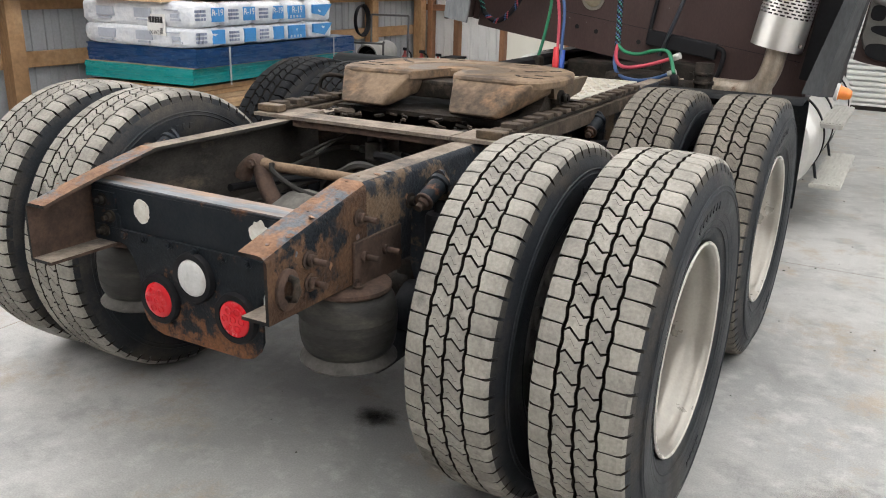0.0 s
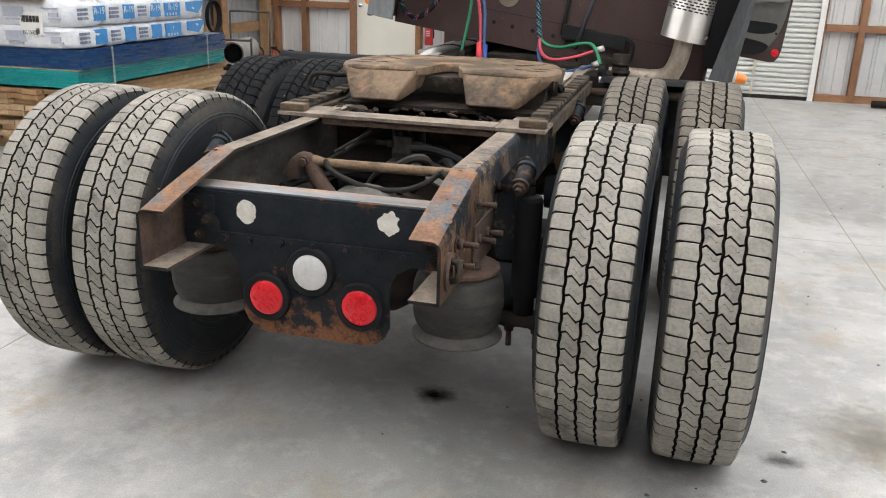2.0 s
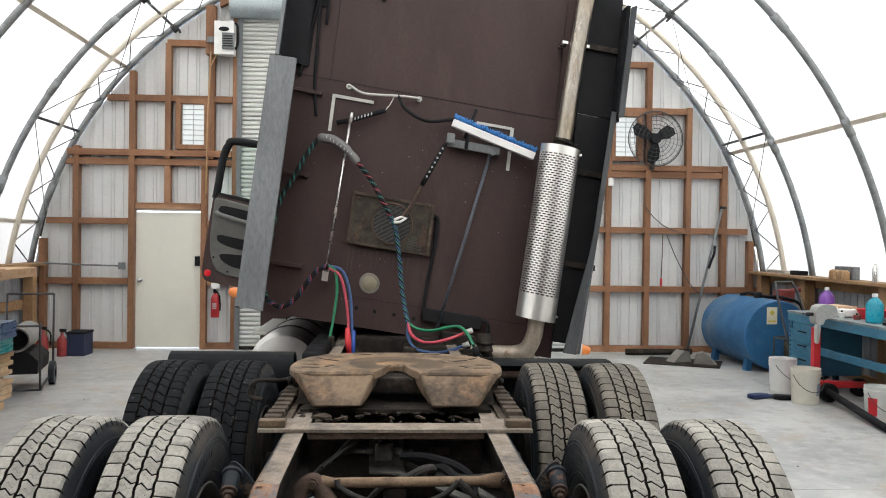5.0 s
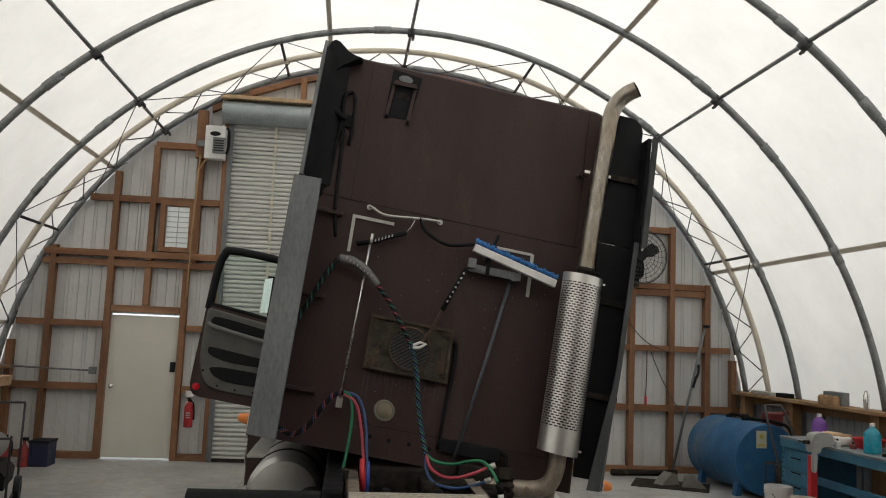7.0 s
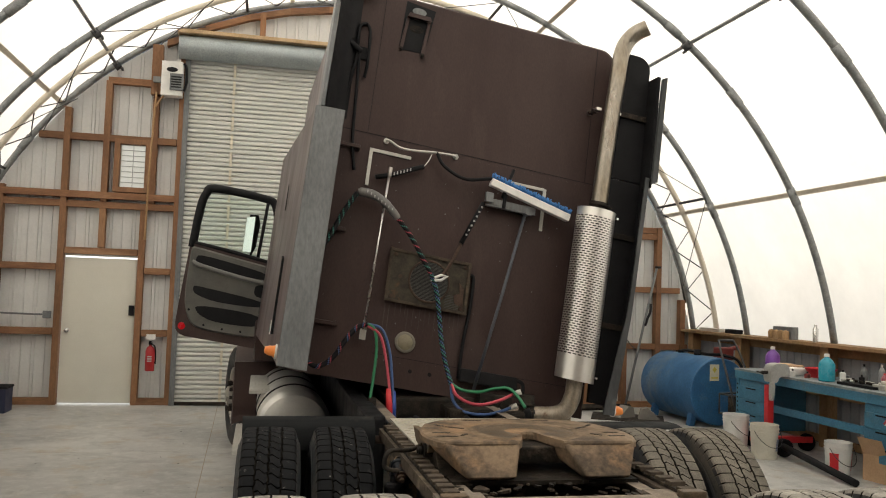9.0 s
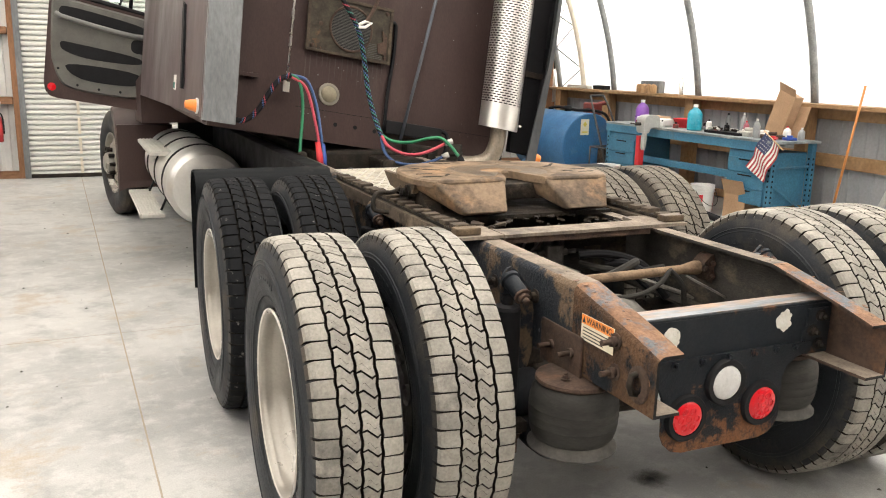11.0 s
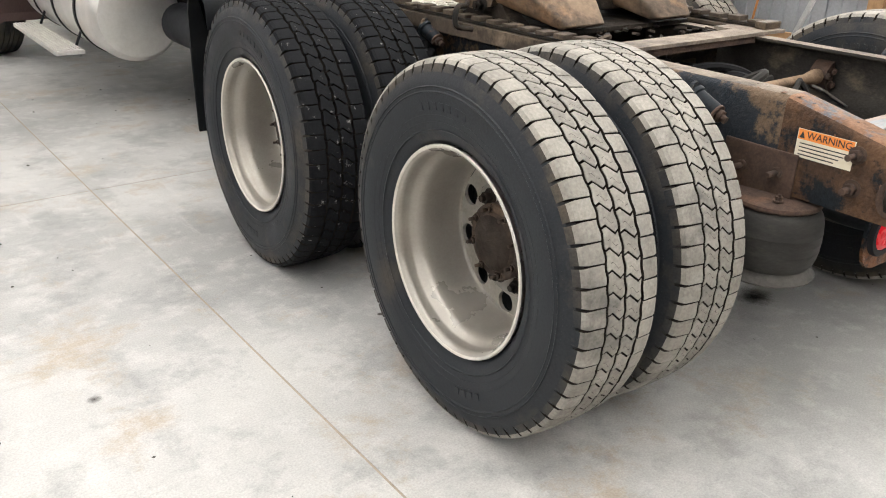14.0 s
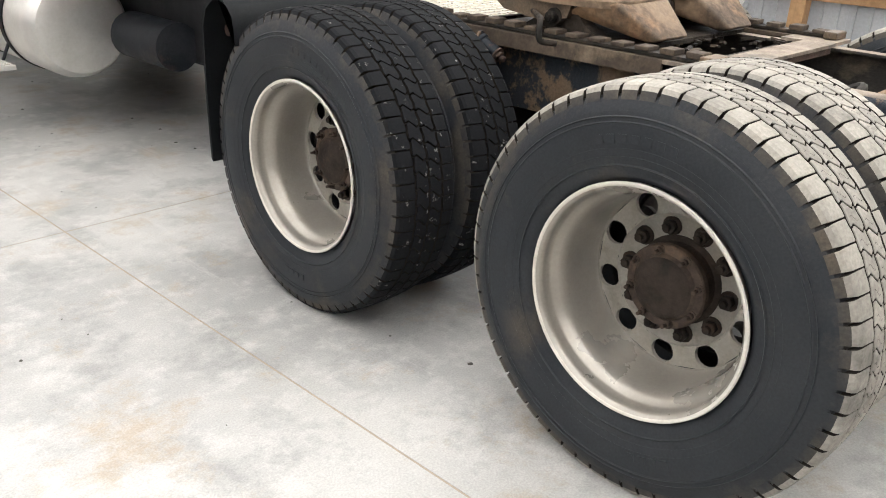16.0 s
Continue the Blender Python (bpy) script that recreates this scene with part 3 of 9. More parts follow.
def gable(name, y, side, openings, label, mat=None):
    wall = thing(name, label, "wall", kind="structure")
    edges = sorted({round(BX - 5.45 + 10.9 * k / 12, 3) for k in range(13)})
    for p in range(12):
        b = new_bm()
        x0, x1 = edges[p] + 0.001, edges[p + 1] - 0.001
        cuts = sorted({x0, x1, *[x0 + (x1 - x0) * k / 4 for k in range(5)], *[o for q in openings for o in q[:2] if x0 < o < x1]})
        for c0, c1 in zip(cuts, cuts[1:]):
            mid = (c0 + c1) / 2
            zs = [0.0]
            for q in sorted(openings, key=lambda q: q[2]):
                if q[0] <= mid <= q[1]:
                    zs += [q[2], q[3]]
            zs.append(None)
            for lo, hi in zip(zs[::2], zs[1::2]):
                h0, h1 = (arch_z(c0) - 0.02, arch_z(c1) - 0.02) if hi is None else (hi, hi)
                if min(h0, h1) > lo + 0.01:
                    prism(b, [(c0, lo), (c1, lo), (c1, h1), (c0, h0)], "y", y, y + side * 0.03)
        n = int(round((x1 - x0) / 0.1514))
        for k in range(n):
            rx = x0 + (k + 0.5) * (x1 - x0) / n
            for dx in ((-0.022, 0.022) if k % 2 else (0.0,)):
                zs = [0.0]
                for q in sorted(openings, key=lambda q: q[2]):
                    if q[0] - 0.02 <= rx + dx <= q[1] + 0.02:
                        zs += [q[2], q[3]]
                zs.append(arch_z(rx) - 0.03)
                for lo, hi in zip(zs[::2], zs[1::2]):
                    if hi > lo + 0.05:
                        w = 0.006
                        prism(b, [(rx + dx - w, y + side * 0.0), (rx + dx + w, y + side * 0.0), (rx + dx, y - side * 0.012)], "z", max(lo, 0.001), hi)
        part("panel", b, mat or M["siding"], wall)
    return wall


gable("wall_north", WALL_Y, 1, OPEN, "grey ribbed steel siding seen from inside, end wall under the arch")
# never in view: added dark and near so less light comes from behind
gable("wall_south", BACK_Y, -1, [], "unseen dark brown ribbed wall, added close behind to hold back light", plain("dark_unseen_siding", (0.09, 0.07, 0.055), 0.6))

b = new_bm()
vs = [b.verts.new(p) for p in ((-4.6, 11.0, 0.0), (4.6, 11.0, 0.0), (4.6, 11.0, 4.2), (-4.6, 11.0, 4.2))]
b.faces.new(vs)
glow = bpy.data.materials.new("bright_overcast_daylight")
glow.use_nodes = True
gb = glow.node_tree.nodes["Principled BSDF"]
gb.inputs["Base Color"].default_value, gb.inputs["Emission Color"].default_value, gb.inputs["Emission Strength"].default_value = (0, 0, 0, 1), (0.96, 0.98, 1.0, 1), 0.9
tagged(finish("backdrop", b, glow), "bright hazy daylight outside the end wall", "backdrop", kind="structure")


def lumber(x0, x1, z0, z1, y0=10.02, y1=10.145, level=False, name=None):
    b = new_bm()
    box(b, x0, x1, y0, y1, z0, z1, bevel=0.004)
    ob = finish(name or ("wall_girt" if level else "wall_stud"), b, M["girt"] if level else M["stud"])
    return tagged(ob, "brown stained lumber " + ("girt" if level else "stud") + " on the siding", "girt" if level else "stud", "framing of the end wall", "structure")


W = 0.041
for x, z0, z1 in ((-4.63, 0, 2.95), (-3.84, 0, 4.05), (-3.33, 2.14, 2.68), (-3.33, 2.78, 4.46), (-2.80, 0, 2.68), (-2.705, 2.78, 4.6), (-2.36, 0, 4.9), (2.72, 0, 4.85), (3.20, 0, 3.62),
                  (3.80, 0, 4.35), (4.42, 0, 3.70), (4.98, 0, 2.83), (-1.3, 5.1, 5.62), (0.3, 5.1, 5.8), (1.6, 5.1, 5.6), (-5.1, 0, 1.6), (5.4, 0, 1.7)):
    lumber(x - W, x + W, z0, z1)
for z, x0, x1 in ((0.045, -5.25, -3.80), (0.045, -2.84, -2.3), (0.045, 2.7, 5.55), (0.985, -5.2, -3.89), (0.985, -2.75, -2.41), (0.95, 2.77, 5.5), (1.86, -5.05, -3.89),
                  (1.84, -2.75, -2.41), (1.84, 2.77, 5.35), (2.73, -4.85, -2.36), (2.86, -4.75, -2.4), (2.78, 2.77, 5.0), (2.68, 2.77, 4.98), (3.66, -4.2, -2.41), (3.64, 2.77, 4.45),
                  (4.47, -3.35, -2.6), (4.33, 2.77, 3.85), (2.09, -3.79, -2.85)):
    lumber(x0, x1, z - 0.045, z + 0.045, 10.0 if abs(z - 2.86) < 0.02 else 10.035, 10.142, True)
for k in range(10):
    x0 = -2.6 + 0.56 * k
    b = new_bm()
    prism(b, [(x0, arch_z(x0) - 0.14), (x0 + 0.56, arch_z(x0 + 0.56) - 0.14), (x0 + 0.56, arch_z(x0 + 0.56) - 0.05), (x0, arch_z(x0) - 0.05)], "y", 10.04, 10.14)
    tagged(finish("wall_girt", b, M["girt"]), "short brown lumber block following the arch", "girt", "framing of the end wall", "structure")

# side walls: timber posts, rails, siding and a sill shelf
for sx, name in ((XL, "wall_west"), (XR, "wall_east")):
    s = 1 if sx > 0 else -1
    wall = thing(name, "low side wall of grey siding on timber framing", "wall", kind="structure")
    k = 0
    y = BACK_Y
    while y < WALL_Y - 0.1:
        y1 = min(y + 0.914, WALL_Y)
        b = new_bm()
        box(b, sx, sx + s * 0.03, y + 0.001, y1 - 0.001, 0, PONY + 0.02)
        for d in range(6):
            ry = y + 0.08 + d * 0.152
            if ry < y1:
                prism(b, [(sx, ry - 0.007), (sx, ry + 0.007), (sx - s * 0.012, ry)], "z", 0.001, PONY)
        part("panel", b, M["sidingshade"], wall)
        y = y1
    for z0, z1 in ((0.58, 0.72), (0.02, 0.11), (1.08, 1.2)):
        b = new_bm()
        box(b, min(sx - s * 0.014, sx - s * 0.06), max(sx - s * 0.014, sx - s * 0.06), BACK_Y, WALL_Y - 0.15, z0, z1, bevel=0.004)
        part("rail", b, M["timber"], wall, "horizontal brown timber rail")
    for y in [9.9] + [h + 0.02 for h in HOOPS[1:]]:
        b = new_bm()
        box(b, min(sx - s * 0.062, sx - s * 0.20), max(sx - s * 0.062, sx - s * 0.20), y - 0.075, y + 0.075, 0, 1.2, bevel=0.006)
        part("post", b, M["timber"], wall, "square brown timber post")
    b = new_bm()
    box(b, min(sx - s * 0.30, sx), max(sx - s * 0.30, sx), BACK_Y, WALL_Y - 0.02, 1.202, 1.242, bevel=0.004)
    part("sill_shelf", b, M["timber"], wall, "plank shelf along the top of the wall")

# ---- the truck ----
CX = 0.01
truck = thing("semi_truck", "maroon highway tractor unit with bare rusty rear frame and tilted cab", "truck", pose(CX, 0, 0))
RAX, FAX, AXZ, TR = 0.58, 1.91, 0.517, 0.525
SKEW = 1.25                               # degrees by which the axles stand askew


def tyre_profile():
    half = [(0.06, 0.5035), (0.102, 0.5025), (0.122, 0.491), (0.132, 0.468), (0.138, 0.445), (0.1395, 0.425), (0.139, 0.40), (0.135, 0.372), (0.128, 0.345), (0.122, 0.325), (0.118, 0.312), (0.105, 0.297)]
    return [(-x, r) for x, r in half[::-1]] + half


def build_tyre():
    b = new_bm()
    lathe(b, tyre_profile(), 96)
    for f in b.faces:
        r = math.hypot(f.calc_center_median().y, f.calc_center_median().z)
        f.material_index = 1 if r > 0.4975 else 0
    for side in (-1, 1):       # raised rings and worn lettering bars on the side
        lathe(b, [(side * 0.1385, 0.4475), (side * 0.1405, 0.450), (side * 0.1375, 0.4525)], 96)
        for rr, xx in ((0.462, 0.1325), (0.437, 0.1398), (0.378, 0.1352), (0.359, 0.1312)):
            lathe(b, [(side * (xx - 0.001), rr - 0.003), (side * (xx + 0.0012), rr), (side * (xx - 0.001), rr + 0.003)], 96)
        lathe(b, [(side * 0.1275, 0.335), (side * 0.1305, 0.3375), (side * 0.129, 0.341)], 96)
        for a0, n, r in ((65, 7, 0.40), (265, 4, 0.395)):
            for k in range(n):
                a = radians(a0 + k * 4.6)
                m = Matrix.Rotation(a, 4, 'X')
                box(b, side * 0.1385 - 0.002, side * 0.1385 + 0.0018, r - 0.010, r + 0.010, -0.010, 0.010, m)
    return b


def build_tread(n=64):
    """Two shoulder ribs of square blocks rolled over the edge and two middle ribs of S-edged blocks with a sipe each."""
    b = new_bm()
    R0, R1 = 0.500, TR
    step = 2 * math.pi / n

    def crown(x):
        return R1 - 0.006 * (abs(x) / 0.115) ** 2.5

    def at(x, r, a):
        return b.verts.new((x, r * math.cos(a), r * math.sin(a)))

    def block(poly):
        cx, ca = sum(p[0] for p in poly) / len(poly), sum(p[1] for p in poly) / len(poly)
        hi, mid, lo = [], [], []
        for x, a in poly:
            r = crown(x)
            hi.append(at(cx + (x - cx) * 0.965, r, ca + (a - ca) * 0.97))
            mid.append(at(x, r - 0.0022, a))
            lo.append(at(x, R0, a))
        m = len(poly)
        b.faces.new(hi)
        for p, q, dark in ((hi, mid, 0), (mid, lo, 1)):
            for i in range(m):
                b.faces.new((q[i], q[(i + 1) % m], p[(i + 1) % m], p[i])).material_index = dark

    def edge(g, side, ph):
        """Where the wall of the groove g (-1, 0 or 1) runs at this point of the round."""
        return 0.0555 * g + side * 0.0043 + 0.0019 * math.sin(2 * math.pi * (ph + 0.3 * g))
    wave = [(-0.5, 0.05), (-0.30, -0.08), (0.24, 0.37), (0.5, 0.29)]
    for k in range(n):
        a = k * step
        for s in (-1, 1):
            off = 0.16 * s
            rows = []
            for f, top in ((0.030, 0), (0.056, 1), (0.20, 1), (0.36, 1), (0.52, 1), (0.68, 1), (0.84, 1), (0.944, 1), (0.970, 0)):
                row = []
                for x, r, wide in ((s * edge(s, s, off + f), R0, 0), (s * edge(s, s, off + f), None, 0), (0.103, None, 0.012), (0.1135, 0.5160, 0.045), (0.1195, 0.5055, 0.06), (0.1255, 0.4850, 0.05)):
                    r = (crown(x) if r is None else r) - (0.0 if top else 0.002)
                    ff = 0.5 + (f - 0.5) * (1 - 2 * wide)
                    row.append(at(s * x, r, a + step * (off + ff + 0.05 * s * (x - 0.066) / 0.05)))
                rows.append(row)
            for p, q in zip(rows, rows[1:]):
                for i in range(len(p) - 1):
                    b.faces.new((p[i], p[i + 1], q[i + 1], q[i])).material_index = 1 if i == 0 else 2 if i == 4 else 0
            for row, f in ((rows[0], 0.022), (rows[-1], 0.978)):
                foot = [at(v.co.x * 0.985, R0 - 0.003 if i < 4 else math.hypot(v.co.y, v.co.z) - 0.006, math.atan2(v.co.z, v.co.y)) for i, v in enumerate(row)]
                for i in range(len(row) - 1):
                    b.faces.new((row[i], row[i + 1], foot[i + 1], foot[i])).material_index = 1
        for c, sh in ((-0.0278, 0.0), (0.0278, 0.40)):
            gl, gr, w = (-1, 0, 0.050) if c < 0 else (0, 1, 0.050)

            def cut_at(u, ph):
                l, r = edge(gl, 1, ph), edge(gr, -1, ph)
                return (l + (r - l) * (u + 0.5), a + step * ph)
            low = [cut_at(u, sh + v + g) for (u, v), g in zip(wave, (0.052, 0.058, 0.060, 0.052))]
            top = [cut_at(u, sh + v + 1 - g) for (u, v), g in zip(wave, (0.052, 0.060, 0.058, 0.052))]
            block(low + [cut_at(0.5, sh + 0.29 + q) for q in (0.2, 0.4, 0.6, 0.8)] + top[::-1] + [cut_at(-0.5, sh + 0.05 + q) for q in (0.8, 0.6, 0.4, 0.2)])
            line = [(-0.28, 0.44), (-0.14, 0.40), (0.14, 0.74), (0.28, 0.70)]
            for (u0, v0), (u1, v1) in zip(line, line[1:]):
                q = [at(c + w * u, crown(c) + 0.0004, a + step * (sh + v + d)) for u, v, d in ((u0, v0, -0.010), (u1, v1, -0.010), (u1, v1, 0.010), (u0, v0, 0.010))]
                b.faces.new(q).material_index = 1
    bmesh.ops.recalc_face_normals(b, faces=b.faces[:])
    return b


def sector_ring(b, x, r0, r1, n, rc, rh, flip=False, seg=16):
    """A flat ring with n round holes of radius rh on the radius rc; each sector is joined to its hole."""
    half = math.pi / n
    for k in range(n):
        mid = 2 * half * k
        hole, rim = [], []
        for i in range(seg):
            t = 2 * math.pi * i / seg
            hole.append((rc + rh * math.cos(t), rh * math.sin(t)))
            c, s = math.cos(t), math.sin(t)
            w = half * rc * 0.999
            q = min((r1 - rc) / c if c > 1e-6 else 9, (rc - r0) / -c if c < -1e-6 else 9, w / abs(s) if abs(s) > 1e-6 else 9)
            rim.append((rc + q * c, q * s))
        def place(p, outer):
            r, lat = p
            ang = mid + (lat / rc if outer else math.atan2(lat, r))
            rr = r if outer else math.hypot(r, lat)
            return b.verts.new((x, rr * math.cos(ang), rr * math.sin(ang)))
        hv, rv = [place(p, False) for p in hole], [place(p, True) for p in rim]
        for i in range(seg):
            j = (i + 1) % seg
            b.faces.new((hv[i], rv[i], rv[j], hv[j]))
            back = [b.verts.new(hv[q].co + Vector((-0.012, 0, 0))) for q in (i, j)]
            b.faces.new((hv[i], hv[j], back[1], back[0]))


def build_rim():
    """Dished disc wheel, seen from its open side (+x)."""
    b = new_bm()
    lathe(b, [(0.113, 0.294), (0.119, 0.299), (0.1235, 0.2965), (0.1240, 0.2925), (0.1205, 0.288), (0.114, 0.284), (0.112, 0.2815), (0.096, 0.2795), (0.080, 0.2780), (0.072, 0.2745), (0.060, 0.264), (0.048, 0.2565),
              (0.030, 0.2525), (0.000, 0.2505), (-0.028, 0.2500), (-0.048, 0.2490), (-0.062, 0.2460), (-0.078, 0.2430), (-0.086, 0.2390), (-0.090, 0.236)], 72)
    lathe(b, [(-0.10, 0.245), (-0.06, 0.268), (0.05, 0.276), (0.11, 0.297)], 48)
    sector_ring(b, -0.090, 0.172, 0.237, 10, 0.2065, 0.0325)
    lathe(b, [(-0.090, 0.178), (-0.087, 0.174), (-0.098, 0.163), (-0.100, 0.110)], 48)
    bmesh.ops.remove_doubles(b, verts=b.verts[:], dist=0.0004)
    bmesh.ops.recalc_face_normals(b, faces=b.faces[:])
    return b


def build_hub():
    b = new_bm()
    lathe(b, [(-0.105, 0.120), (-0.098, 0.118), (-0.093, 0.104), (-0.062, 0.098), (-0.058, 0.101), (-0.054, 0.110), (-0.036, 0.111), (-0.032, 0.107), (-0.030, 0.088), (-0.021, 0.080), (-0.014, 0.058), (-0.012, 0.028), (-0.012, 0.0)], 40)
    return b


HUBRING = material("brown_hub_flange", (0.066, 0.047, 0.036), (0.036, 0.027, 0.022), (0.11, 0.075, 0.05), rough=0.6, rough2=0.85, scale=22, fine=120, bump=0.6, amount=0.5, spec=0.2)
HUBRUST = material("oily_hub_rust", (0.034, 0.025, 0.019), (0.016, 0.013, 0.011), (0.065, 0.04, 0.026), rough=0.6, rough2=0.85, scale=18, fine=120, bump=0.6, amount=0.55, spec=0.2)


def build_wheel(label, tread_mat, open_side=1, hub=True, parent=truck, name="wheel"):
    rim = build_rim()
    for f in rim.faces:
        cx, cr = f.calc_center_median().x, f.calc_center_median().yz.length
        f.material_index = 1 if cx < -0.084 else 2 if cx > 0.1175 and cr > 0.28 else 0
    w = part(name, rim, [M["rimwhite"], M["rimdisc"], M["rimlit"]] if hub else [M["rimdark"]] * 3, parent, label, smooth=50)
    part("tyre", build_tyre(), [M["rubber"], M["groove"]], w, "black rubber tyre with scuffed sides", smooth=30)
    part("tread", build_tread(), [tread_mat, M["groove"], M["rubber"]], w, "worn zigzag tread blocks")
    if hub:
        hb = build_hub()
        for f in hb.faces:
            c = f.calc_center_median()
            f.material_index = 1 if c.yz.length > 0.082 and c.x > -0.06 else 0
        h = part("hub", hb, [HUBRUST, HUBRING], w, "rusty oily axle hub", smooth=35)
        for k in range(8):
            a = 2 * math.pi * k / 8
            b = new_bm()
            bolt(b, (-0.033, 0.096 * math.cos(a), 0.096 * math.sin(a)), (1, 0, 0), 0.0095, 0.030)
            part("stud", b, HUBRING, w)
        for k in range(10):
            a = 2 * math.pi * (k + 0.5) / 10
            b = new_bm()
            c, s = 0.1425 * math.cos(a), 0.1425 * math.sin(a)
            tube(b, [(-0.10, c, s), (-0.094, c, s)], 0.026, 14)
            tube(b, [(-0.094, c, s), (-0.074, c, s)], 0.018, 6)
            tube(b, [(-0.074, c, s), (-0.062, c, s)], 0.010, 8)
            part("wheel_nut", b, HUBRUST, w)
    return w


def put_wheel(w, x, y, right, turn, outward=True):
    """Sets a wheel with its open side outward or inward."""
    flip = right == outward
    return copy_thing(w, pose(x, y, AXZ, 0, 0, -SKEW if flip else 180 - SKEW) @ pose(0, 0, 0, turn, 0, 0))


kinds = {"dusty": ("white steel disc wheel with a dusty worn tyre", "tread_dusty"), "brown": ("white steel disc wheel with a brown dusty tyre", "tread_brown"),
         "black": ("white steel disc wheel with a newer black tyre", "tread_black")}
DX_OUT, DX_IN = 1.115, 0.775
first = {}
for kind, side, y, t in (("dusty", -1, RAX + 0.024, 16), ("dusty", 1, RAX - 0.024, 17), ("black", -1, FAX + 0.018, -4), ("brown", 1, FAX - 0.018, 22)):
    right = side > 0
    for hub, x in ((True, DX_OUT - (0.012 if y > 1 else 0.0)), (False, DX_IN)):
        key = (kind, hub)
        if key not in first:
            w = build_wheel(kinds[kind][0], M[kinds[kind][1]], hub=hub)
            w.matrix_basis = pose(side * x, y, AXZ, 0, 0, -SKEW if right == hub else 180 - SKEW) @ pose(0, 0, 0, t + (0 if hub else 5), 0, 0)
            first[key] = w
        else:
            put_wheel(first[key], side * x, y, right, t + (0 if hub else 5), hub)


def soften(pts, rounds=2):
    """Cuts the corners of a closed outline."""
    for _ in range(rounds):
        pts = [tuple(a + (b - a) * f for a, b in zip(p, q)) for p, q in zip(pts, pts[1:] + pts[:1]) for f in (0.22, 0.78)]
    return pts


# frame rails: channels with the top flange bent down at the tail
Y0, Y1, YB = -0.20, 8.9, 0.14
ZT, ZE, ZB = 0.938, 0.842, 0.672


def rail(side):
    b = new_bm()
    o, i = side * 0.430, side * 0.345

    def top(y):
        return ZT if y > YB + 0.06 else ZE + (ZT - ZE) * max(0.0, (y - Y0) / (YB + 0.06 - Y0)) ** 0.9
    ys = [Y0, -0.1, 0.0, 0.08, 0.14, 0.2, 0.45, 0.9, 2.2, Y1]
    t = 0.009
    rr = 0.026
    arc = [(rr * (1 - math.cos(radians(q))), rr * (1 - math.sin(radians(q)))) for q in (0, 22, 45, 68, 90)]
    prof = lambda y: [(o, ZB)] + [(o - side * dx, top(y) - dz) for dx, dz in arc] + [(i, top(y)), (i, top(y) - t), (o - side * t, top(y) - t),
                      (o - side * t, ZB + t), (i, ZB + t), (i, ZB)]
    rows = [[b.verts.new((x, y, z)) for x, z in prof(y)] for y in ys]
    n = len(rows[0])
    for r, (p, q) in enumerate(zip(rows, rows[1:])):
        for k in range(n):
            f = b.faces.new((p[k], p[(k + 1) % n], q[(k + 1) % n], q[k]))
            f.material_index = (1 if ys[r] < 0.19 else 2) if k in (4, 5) or (k == 3 and ys[r] < 0.19) else 3 if k in (0, 1, 2) and ys[r] < 0.19 else 5 if k < 4 else 2 if k == 9 and ys[r] < 0.1 else 4 if k in (6, 7, 8, 10, 11) and ys[r] < 0.1 else 6
    b.faces.new(rows[0]), b.faces.new(rows[-1])
    bmesh.ops.recalc_face_normals(b, faces=b.faces[:])
    return part("frame_rail", b, [M["rail"], M["railtop"], M["dustrail"], M["railrust"], M["rust"], M["railpeel"], M["innerweb"]], truck, "rusty black channel rail of the chassis", smooth=25)


rails = {s: rail(s) for s in (-1, 1)}

SPRINGBASE = material("dusty_dark_cast_base", (0.080, 0.076, 0.068), (0.050, 0.047, 0.043), (0.12, 0.112, 0.10), rough=0.8, scale=12, fine=90, bump=0.3, amount=0.4)

# rear cross member and lamp plate
b = new_bm()
t = 0.008
box(b, -0.418, 0.418, 0.012, 0.012 + t, 0.70, 0.852)
box(b, -0.418, 0.418, 0.012, 0.10, 0.852, 0.860, bevel=0.002)
cross = part("cross_member", b, [M["plateblack"]], truck, "black rear cross member with worn top edge")
b = new_bm()
prism(b, [(-0.335, 0.735), (-0.335, 0.70), (-0.28, 0.69), (-0.252, 0.655), (-0.235, 0.62), (-0.228, 0.50), (-0.215, 0.47), (-0.19, 0.447), (-0.15, 0.437), (0.15, 0.437), (0.19, 0.447),
          (0.215, 0.47), (0.228, 0.50), (0.228, 0.63), (0.245, 0.665), (0.285, 0.69), (0.335, 0.70), (0.335, 0.735)], "y", 0.0, 0.010)
plate = part("lamp_plate", b, M["rustplate"], truck, "black steel plate with rust and round lamps")


def lamp(x, z, mat, label, rings=True):
    b = new_bm()
    lathe(b, [(0.0, 0.074), (-0.010, 0.074), (-0.016, 0.070), (-0.016, 0.055), (-0.006, 0.053)], 36, "y", (x, 0, z))
    g = part("lamp_grommet", b, M["hblack"], plate, "black rubber grommet", smooth=40)
    b = new_bm()
    lathe(b, [(-0.004, 0.054), (-0.014, 0.053), (-0.0185, 0.048), (-0.020, 0.03), (-0.0205, 0.0005)], 36, "y", (x, 0, z))
    if rings:
        for k in range(7):
            a = 2 * math.pi * k / 6
            r = 0.029 if k < 6 else 0
            c = (x + r * math.cos(a), -0.0195, z + r * math.sin(a))
            lathe(b, [(0, 0.0115), (-0.003, 0.0105), (-0.003, 0.0085), (0, 0.0075)], 16, "y", c)
    part("lamp_lens", b, mat, plate, label, smooth=40)


lamp(-0.148, 0.552, M["red_lens"], "round red tail lamp lens")
lamp(0.142, 0.558, M["red_lens"], "round red tail lamp lens")
lamp(-0.008, 0.646, M["white_lens"], "round white reversing lamp lens", False)

